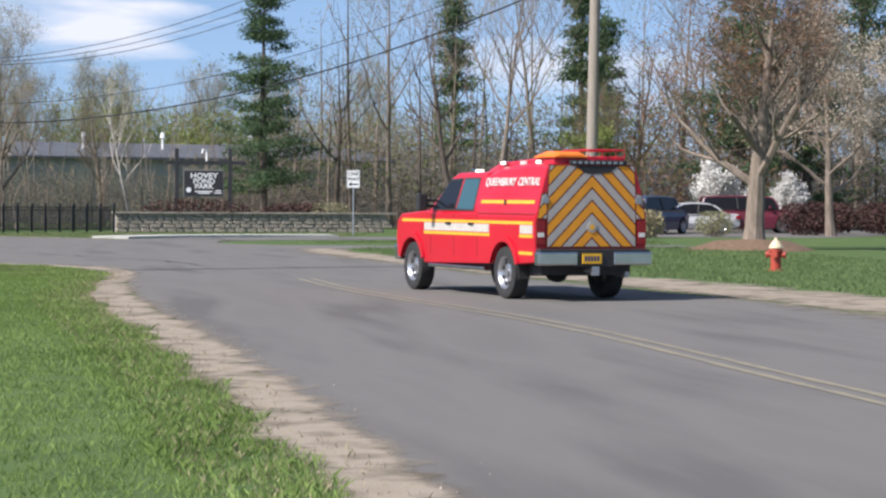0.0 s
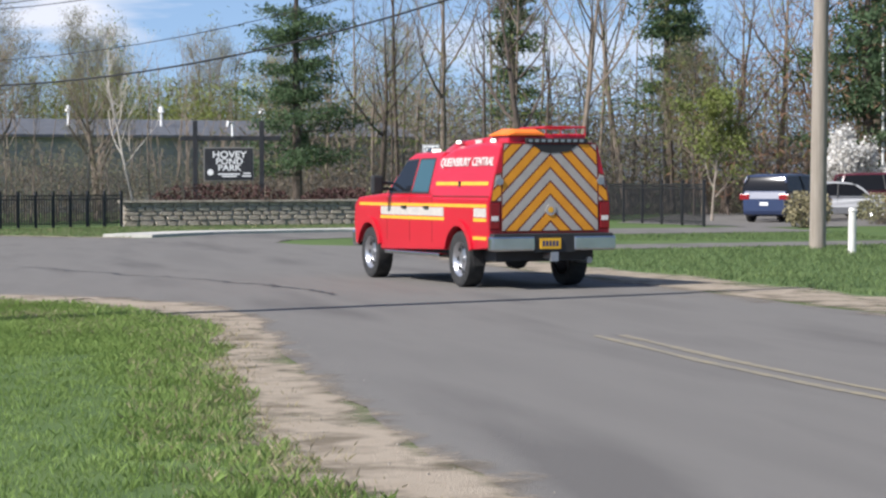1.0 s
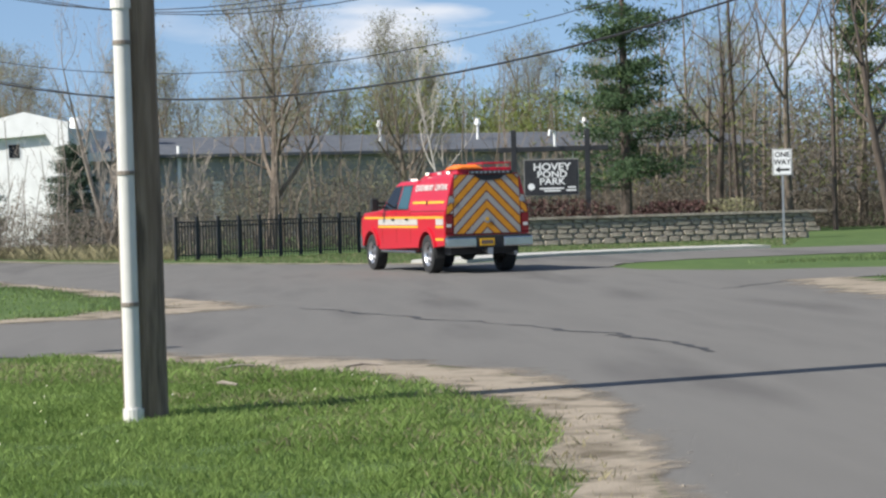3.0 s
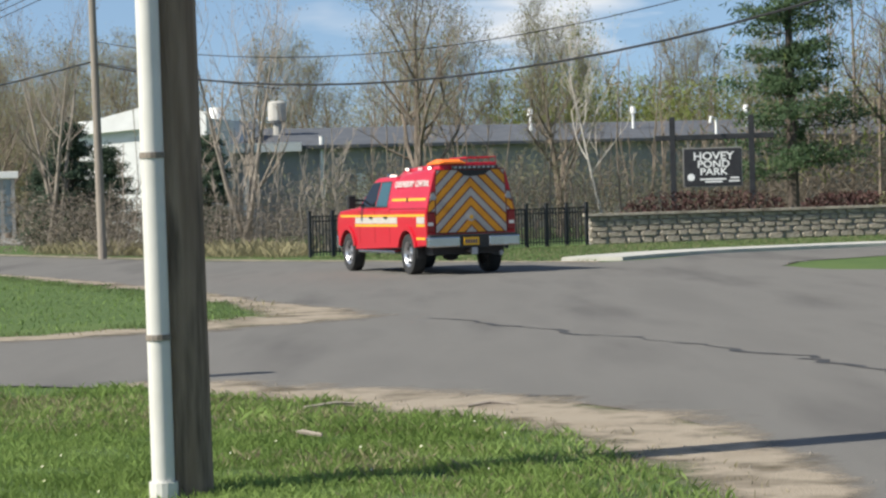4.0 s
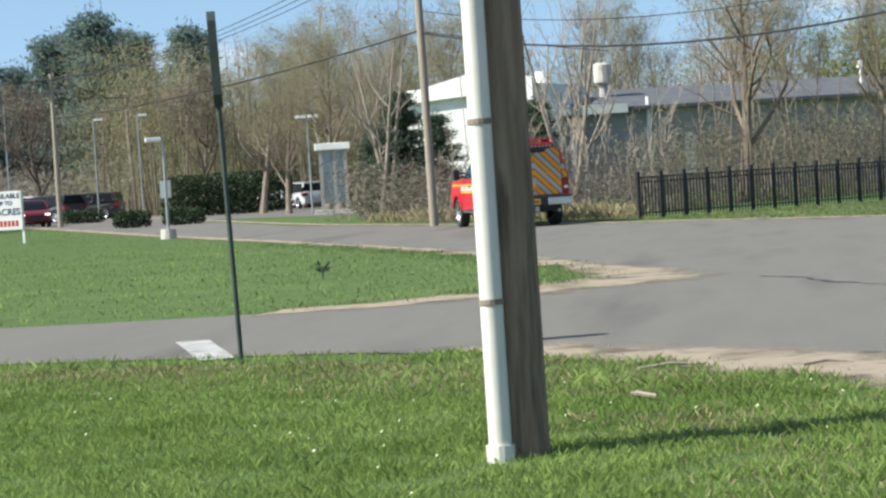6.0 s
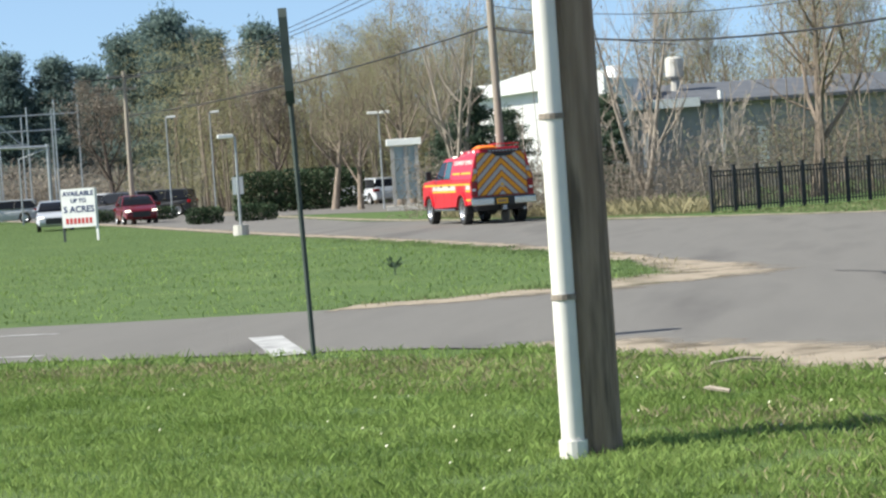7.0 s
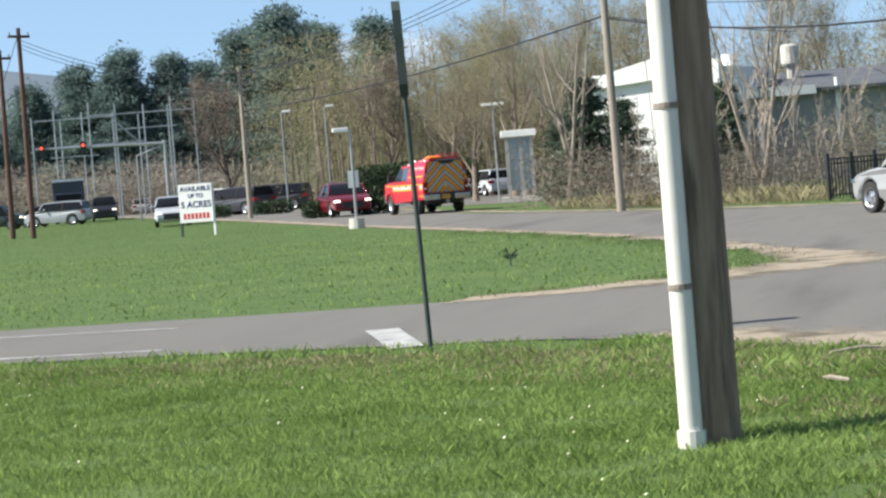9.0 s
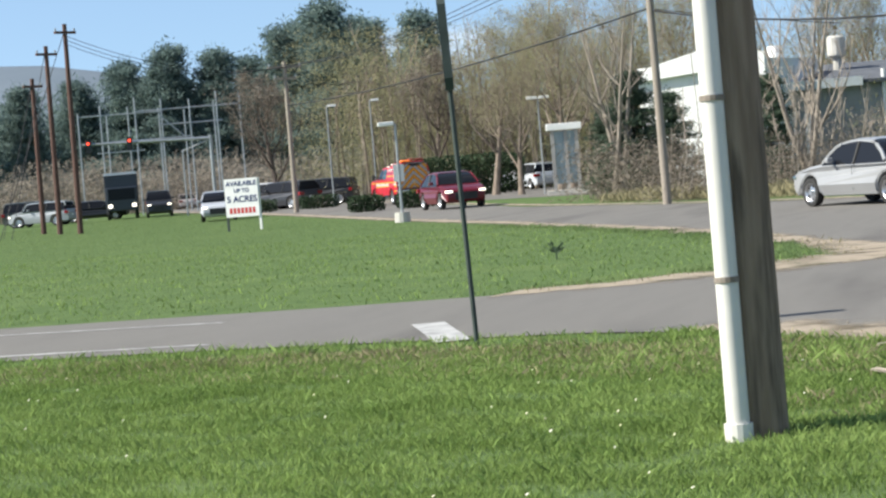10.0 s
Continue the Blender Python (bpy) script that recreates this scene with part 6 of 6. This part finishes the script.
    part("bumper_middle", Geo().box(-0.34, 0.34, -1.34, -1.18, 0.56, 0.8), M["trim"], t, "dark bumper centre")
    plate = part("number_plate", Geo().box(-0.24, 0.1, -1.362, -1.345, 0.61, 0.77), M["plate"], t, "yellow number plate")
    for k in range(5):
        part("plate_bar", Geo().box(-0.2 + k * 0.055, -0.165 + k * 0.055, -1.365, -1.362, 0.65, 0.73), M["navy"], plate)
    part("tow_hitch", Geo().tube([(0, -1.32, 0.5), (0, -1.0, 0.5)], 0.045, 8).box(-0.06, 0.06, -1.36, -1.28, 0.42, 0.56), M["steel"], t)
    part("exhaust", Geo().tube([(0.72, -1.05, 0.42), (0.68, -0.3, 0.45)], 0.05, 10), M["steel"], t)
    wheels = [wheel(t, s * 0.86, y, R, 0.29, s, 0.265, M["alloy"]) for y in (0, WB) for s in (-1, 1)]
    return t, wheels


truck, truck_wheels = utility_truck()
# ---- other vehicles: origin on the ground at the middle, +y ahead ----
def car(name, label, colour, length=4.7, width=1.8, height=1.45, hood=1.2, boot=0.8, group="", box=False, rim=None, lit=True):
    """A passenger car: body with wheel openings, glasshouse, lamps, bumpers, four wheels."""
    t = thing(name, label, "car", group)
    L, W, H = length / 2, width / 2, height
    r = 0.32 if H < 1.6 else 0.37
    fy, ry = L - 0.85, -L + 0.9
    belt = H * 0.655
    prof = [(-L, 0.42), (-L + 0.06, 0.28), (ry - r - 0.08, 0.22)] + arch(ry, r, r + 0.06, 180, 0, 8) + [(ry + r + 0.1, 0.22), (fy - r - 0.1, 0.22)] + arch(fy, r, r + 0.06, 180, 0, 8) + [(L - 0.12, 0.24), (L, 0.4), (L - 0.02, belt * 0.66), (L - 0.1, belt * 0.77), (L - 0.3, belt * 0.86), (L - hood * 0.6, belt * 0.95), (L - hood, belt), (-L + (0.1 if box else boot), belt), (-L + 0.08, belt * 0.97), (-L, belt * 0.75)]
    bg = Geo().prism(prof, "x", -W, W)
    bg.v = [(x * (1 - 0.13 * abs(y / L) ** 5) * (0.95 if z < 0.33 else 0.97 if z > belt * 0.9 else 1), y, z) for x, y, z in bg.v]
    part("body", bg, colour, t, bevel=0.06)
    def ring(z, hw, y0, y1):
        return [(-hw, y0, z), (hw, y0, z), (hw, y1, z), (-hw, y1, z)]
    b0 = -L + (0.12 if box else boot)
    f0 = L - hood
    rake_f, rake_b = (0.45 if box else 0.8), (0.18 if box else 0.8)
    # greenhouse: cross-sections along the car, under one curved roof line
    span = f0 - b0
    def roof_z(u):
        back, front = rake_b / span, rake_f / span
        if u < back:
            return belt + (H - 0.03 - belt) * math.sin(u / back * math.pi / 2) ** (0.85 if not box else 0.5)
        if u > 1 - front:
            return belt + (H - 0.03 - belt) * math.sin((1 - u) / front * math.pi / 2) ** 0.85
        return H - 0.03 + 0.03 * math.sin((u - back) / (1 - back - front) * math.pi)
    def half_w(z):
        return W * (0.965 - 0.2 * (z - belt) / (H - belt))
    stations = [0.004, 0.06, 0.12, 0.2, 0.3, 0.4, 0.5, 0.6, 0.7, 0.78, 0.86, 0.93, 0.996]
    def section(u, grow=0.0):
        z, y = roof_z(u), b0 + u * span
        hw = half_w(z)
        return [(-half_w(belt), y, belt - 0.03), (half_w(belt), y, belt - 0.03), (hw + grow, y, z - 0.02), (hw * 0.82, y, z + grow), (-hw * 0.82, y, z + grow), (-hw - grow, y, z - 0.02)]
    part("glasshouse", Geo().loft([section(u) for u in stations]), M["glass"], t, "dark windows", smooth=True)
    lo, hi = rake_b / span * 0.82, 1 - rake_f / span * 0.82
    cap = []
    for k in range(9):
        u = lo + (hi - lo) * k / 8
        z, y, hw = roof_z(u), b0 + u * span, half_w(roof_z(u))
        cap.append([(-hw - 0.012, y, z - 0.06), (hw + 0.012, y, z - 0.06), (hw + 0.004, y, z - 0.01), (hw * 0.8, y, z + 0.02), (-hw * 0.8, y, z + 0.02), (-hw - 0.004, y, z - 0.01)])
    part("roof", Geo().loft(cap), colour, t, smooth=True)
    for s in (-1, 1):
        for us in ([0.01, lo * 0.35, lo * 0.7, lo], [0.99, 1 - (1 - hi) * 0.35, 1 - (1 - hi) * 0.7, hi]):
            part("pillar", Geo().tube([(s * (half_w(roof_z(u)) - 0.01), b0 + u * span, roof_z(u) - 0.03) for u in us], 0.045, 6), colour, t)
        mid = (lo + hi) / 2
        part("pillar", Geo().tube([(s * half_w(belt), b0 + mid * span - 0.03, belt - 0.03), (s * half_w(H - 0.06), b0 + mid * span - 0.1, H - 0.06)], 0.035, 6), M["trim"], t)
        part("headlight", Geo().box(s * W * 0.6, s * W * 0.9, L - 0.2, L - 0.03, belt * 0.66, belt * 0.76), M["lamp"] if lit else M["chrome"], t, "headlight", bevel=0.02)
        part("tail_light", Geo().box(s * W * 0.6, s * W * 1.003, -L - 0.004, -L + 0.22, belt * 0.72, belt * 0.9), M["taillight"], t, "red tail light", bevel=0.02)
        part("mirror", Geo().box(s * W, s * (W + 0.17), f0 - 0.55, f0 - 0.42, belt + 0.02, belt + 0.14), colour, t, bevel=0.03)
        part("door_seam", Geo().box(s * (W - 0.001), s * (W + 0.002), (b0 + f0) / 2 - 0.005, (b0 + f0) / 2 + 0.005, 0.32, belt), M["trim"], t)
    part("grille", Geo().box(-W * 0.5, W * 0.5, L - 0.05, L + 0.012, 0.36, belt * 0.68), M["trim"], t, "dark grille")
    part("number_plate", Geo().box(-0.16, 0.16, -L - 0.012, -L + 0.02, 0.62, 0.74), M["signwhite"], t)
    for y in (fy, ry):
        for s in (-1, 1):
            wheel(t, s * (W - 0.1), y, r, 0.2, s, r * 0.66, rim or M["alloy"], 5)
    return t


RED_CAR = car("sedan", "dark red sedan driving with headlights lit", paint("dark_red_paint", (0.12, 0.003, 0.009)), 4.4, 1.78, 1.46, 1.1, 0.6)
SILVER_CAR = car("sedan", "silver sedan driving along the road", paint("silver_paint", (0.29, 0.29, 0.29)), 4.75, 1.82, 1.44, 1.35, 0.95, lit=False)
SUV = car("suv", "pale silver sport utility car", paint("pale_silver_paint", (0.34, 0.355, 0.37)), 4.6, 1.85, 1.68, 1.2, 0.3, box=True)
JEEP = car("jeep", "black four-wheel drive with lit headlights", paint("black_paint", (0.02, 0.02, 0.022)), 4.4, 1.85, 1.82, 1.3, 0.2, box=True)
# ---- parked vehicles ----
def put(ob, x, y, turn):
    ob.matrix_basis = pose(x, y, 0, 0, 0, turn)


put(car("sedan", "silver sedan waiting at the junction", paint("bright_silver_gloss", (0.45, 0.46, 0.48)), 4.5, 1.78, 1.46, 1.1, 0.6), -38.6, 106.5, 200)
x, y = at_end(20.7, 215)
put(car("sedan", "pale sedan further down the road", paint("pale_rose_paint", (0.55, 0.48, 0.46)), 4.6, 1.8, 1.44, 1.2, 0.8, lit=False), x, y, 25)
x, y = at_end(23.0, 170)
put(car("sedan", "black sedan at the junction", paint("black_gloss", (0.015, 0.015, 0.017)), 4.9, 1.85, 1.5, 1.2, 0.8), x, y, -75)
x, y = at_end(24.4, 165)
put(car("suv", "dark green van at the junction", paint("dark_green_gloss", (0.03, 0.04, 0.035)), 4.9, 1.9, 1.8, 1.1, 0.2, box=True), x, y, -80)
x, y = at_end(11.85, 136)
put(car("suv", "silver hatchback parked beside the shelter", paint("lot_silver", (0.48, 0.5, 0.52)), 4.3, 1.8, 1.55, 1.1, 0.3, box=True, lit=False), x, y, 32)
x, y = at_end(12.6, 142)
put(car("pickup", "white pickup parked behind the hedge", paint("lot_white", (0.72, 0.72, 0.72)), 5.0, 1.9, 1.75, 1.4, 1.6, lit=False), x, y, 20)
for b, d, c, a in ((18.2, 140, (0.03, 0.03, 0.035), 60), (18.9, 142, (0.5, 0.5, 0.52), 70), (17.3, 145, (0.02, 0.02, 0.02), 90)):
    x, y = at_end(b, d)
    put(car("suv", "parked car behind low shrubs", paint("lot_paint", c), 4.6, 1.85, 1.7, 1.1, 0.3, "cars in the far lot", True, lit=False), x, y, a)
put(car("suv", "dark blue sport utility car parked by the fence", paint("dark_blue_paint", (0.03, 0.045, 0.1)), 4.7, 1.88, 1.75, 1.15, 0.3, box=True, lit=False), 28.6, 66.0, -42)
LOT_CAR = car("sedan", "silver sedan driving slowly through the lot", paint("fence_silver", (0.45, 0.46, 0.48)), 4.7, 1.8, 1.45, 1.2, 0.8, lit=False)
put(car("suv", "maroon sport utility car parked in the lot", paint("maroon_paint", (0.12, 0.02, 0.035)), 4.9, 1.9, 1.8, 1.1, 0.3, box=True, lit=False), 34.7, 70.2, -100)
put(car("sedan", "silver sedan parked in the lot", paint("lot_silver_b", (0.5, 0.5, 0.5)), 4.6, 1.8, 1.45, 1.2, 0.8, lit=False), 31.7, 70.1, 85)
put(car("sedan", "dark red sedan parked in the lot", paint("lot_red", (0.16, 0.02, 0.03)), 4.6, 1.8, 1.5, 1.2, 0.8, lit=False), 42.8, 88.4, -95)


def coach():
    t = thing("box_truck", "dark box truck with a white roof and lit headlights", "truck")
    dark = paint("dark_slate_paint", (0.03, 0.035, 0.045))
    part("body", Geo().box(-1.2, 1.2, -3.5, 2.4, 0.9, 3.2), dark, t, bevel=0.04)
    part("roof", Geo().box(-1.2, 1.2, -3.5, 2.45, 3.2, 3.38), M["white"], t, "white roof")
    part("cab", Geo().box(-1.1, 1.1, 2.4, 3.7, 0.6, 2.3), dark, t, bevel=0.06)
    part("windscreen", Geo().box(-0.95, 0.95, 3.69, 3.72, 1.4, 2.2), M["glass"], t)
    for s in (-1, 1):
        part("headlight", Geo().box(s * 0.7, s * 1.0, 3.68, 3.74, 0.85, 1.1), M["lamp"], t)
        for y in (-2.2, 2.9):
            wheel(t, s * 1.0, y, 0.45, 0.28, s, 0.26, M["alloy"], 6)
    return t


BOX_TRUCK = coach()
# walls and fences made of many pieces
stone_wall()
fence("black metal picket fence along the verge", (-3.55, 59.8), (4.1, 64.9), post_every=0.72)
fence("black metal picket fence beside the parking lot", (22.8, 58.4), (22.5, 76), 1.42, 0.16, 2.1)


# ---- what moves ----
LOT_ROWS = ((0, 44.5, 59, 78), (1, 34.0, 60.5, 82), (1.5, 28.4, 62.2, 80), (2, 25.6, 63.0, 84), (2.5, 24.3, 63.2, 87), (4, 24.0, 63.2, 88), (10, 24.0, 63.2, 88))


def motions():
    S = 0.925
    truck.scale = (S, S, S)
    rows = [
        (0, 7.68, -0.41, 11.9),
        (0.5, 7.1, 9.36, 9.85),
        (1, 6.58, 18.45, 9.9),
        (1.5, 6.2, 26.87, 10.65),
        (2, 6.26, 34.45, 11.2),
        (2.5, 5.11, 40.23, 13.2),
        (4, 0.14, 44.58, 20.75),
        (4.5, -1.42, 48.95, 21.25),
        (5, -3.23, 54.12, 22.0),
        (5.5, -4.88, 56.84, 20.25),
        (7, -10.07, 64.17, 25.0),
        (7.5, -12.15, 68.1, 25.75),
        (8, -14.45, 72.91, 28.0),
        (8.5, -17.25, 79.12, 28.0),
        (9, -20.19, 86.08, 30.25),
        (10, -30.02, 111.4, 29.75),
    ]
    walk(truck, [(t, pose(x, y, 0.012, 0, 0, w)) for t, x, y, w in rows])
    # wheels roll with the way covered
    way, turn, last = 0.0, [], None
    fine = []
    for k in range(301):
        t = k / 30
        fine.append((t, float(np.interp(t, [r[0] for r in rows], [r[1] for r in rows])), float(np.interp(t, [r[0] for r in rows], [r[2] for r in rows]))))
    for t, x, y in fine:
        if last:
            way += math.hypot(x - last[0], y - last[1])
        last = (x, y)
        turn.append((t, -math.degrees(way / (0.43 * S))))
    for wh in truck_wheels:
        p = wh.matrix_basis.translation.copy()
        walk(wh, [(t, pose(*p, a)) for t, a in turn])
    def roll(ob, rows, r):
        """Turn a car's wheels by the way it covers."""
        ts, ps = [t for t, _ in rows], [m.translation for _, m in rows]
        covered = [0.0]
        for a, b in zip(ps, ps[1:]):
            covered.append(covered[-1] + (b - a).length)
        for wh in [c for c in ob.children if c.name.startswith("wheel")]:
            p = wh.matrix_basis.translation.copy()
            walk(wh, [(k / 30, pose(*p, -math.degrees(float(np.interp(k / 30, ts, covered)) / r))) for k in range(301)])

    def drive(ob, rows, r=0.32):
        walk(ob, rows)
        roll(ob, rows, r)

    def bearing_rows(rows):
        return [(t, pose(*at_end(b, d), 0.012, 0, 0, w)) for t, b, d, w in rows]
    drive(RED_CAR, bearing_rows([(0, 21.5, 205, -155), (4, 19.6, 150, -155), (7, 17.9, 117, -155), (7.5, 17.4, 115, -155), (8, 16.95, 111.5, -154), (8.5, 16.3, 106, -155), (9, 15.6, 99, -154), (9.5, 14.75, 95, -153), (10, 14.02, 90, -151)]))
    drive(SILVER_CAR, [(t, pose(x, y, 0.012, 0, 0, w)) for t, x, y, w in ((0, 7.6, -64, 0), (2.5, 7.8, -27, 0), (4, 7.6, -4, 2), (5.5, 7.1, 13, 0), (7, 6.4, 27, 6), (8, 4.6, 37, 18), (8.5, 1.8, 42.6, 28), (9, -0.4, 46.4, 34), (9.5, -1.75, 48.7, 37), (10, -2.9, 50.9, 38))])
    drive(SUV, bearing_rows([(0, 19.6, 215, 110), (5.5, 20.4, 190, 110), (7, 21.1, 168, 105), (7.5, 21.4, 166, 100), (8, 21.75, 164, 95), (9, 22.75, 163, 90), (10, 24.3, 163, 90)]))
    drive(LOT_CAR, [(t, pose(x, y, 0.012, 0, 0, w)) for t, x, y, w in LOT_ROWS])
    walk(JEEP, bearing_rows([(0, 22.5, 205, -158), (7, 21.9, 190, -158), (9, 21.6, 170, -158), (10, 21.4, 160, -158)]))
    walk(BOX_TRUCK, bearing_rows([(0, 22.9, 212, -158), (7, 22.6, 198, -158), (9, 22.45, 178, -158), (10, 22.3, 168, -158)]))


motions()
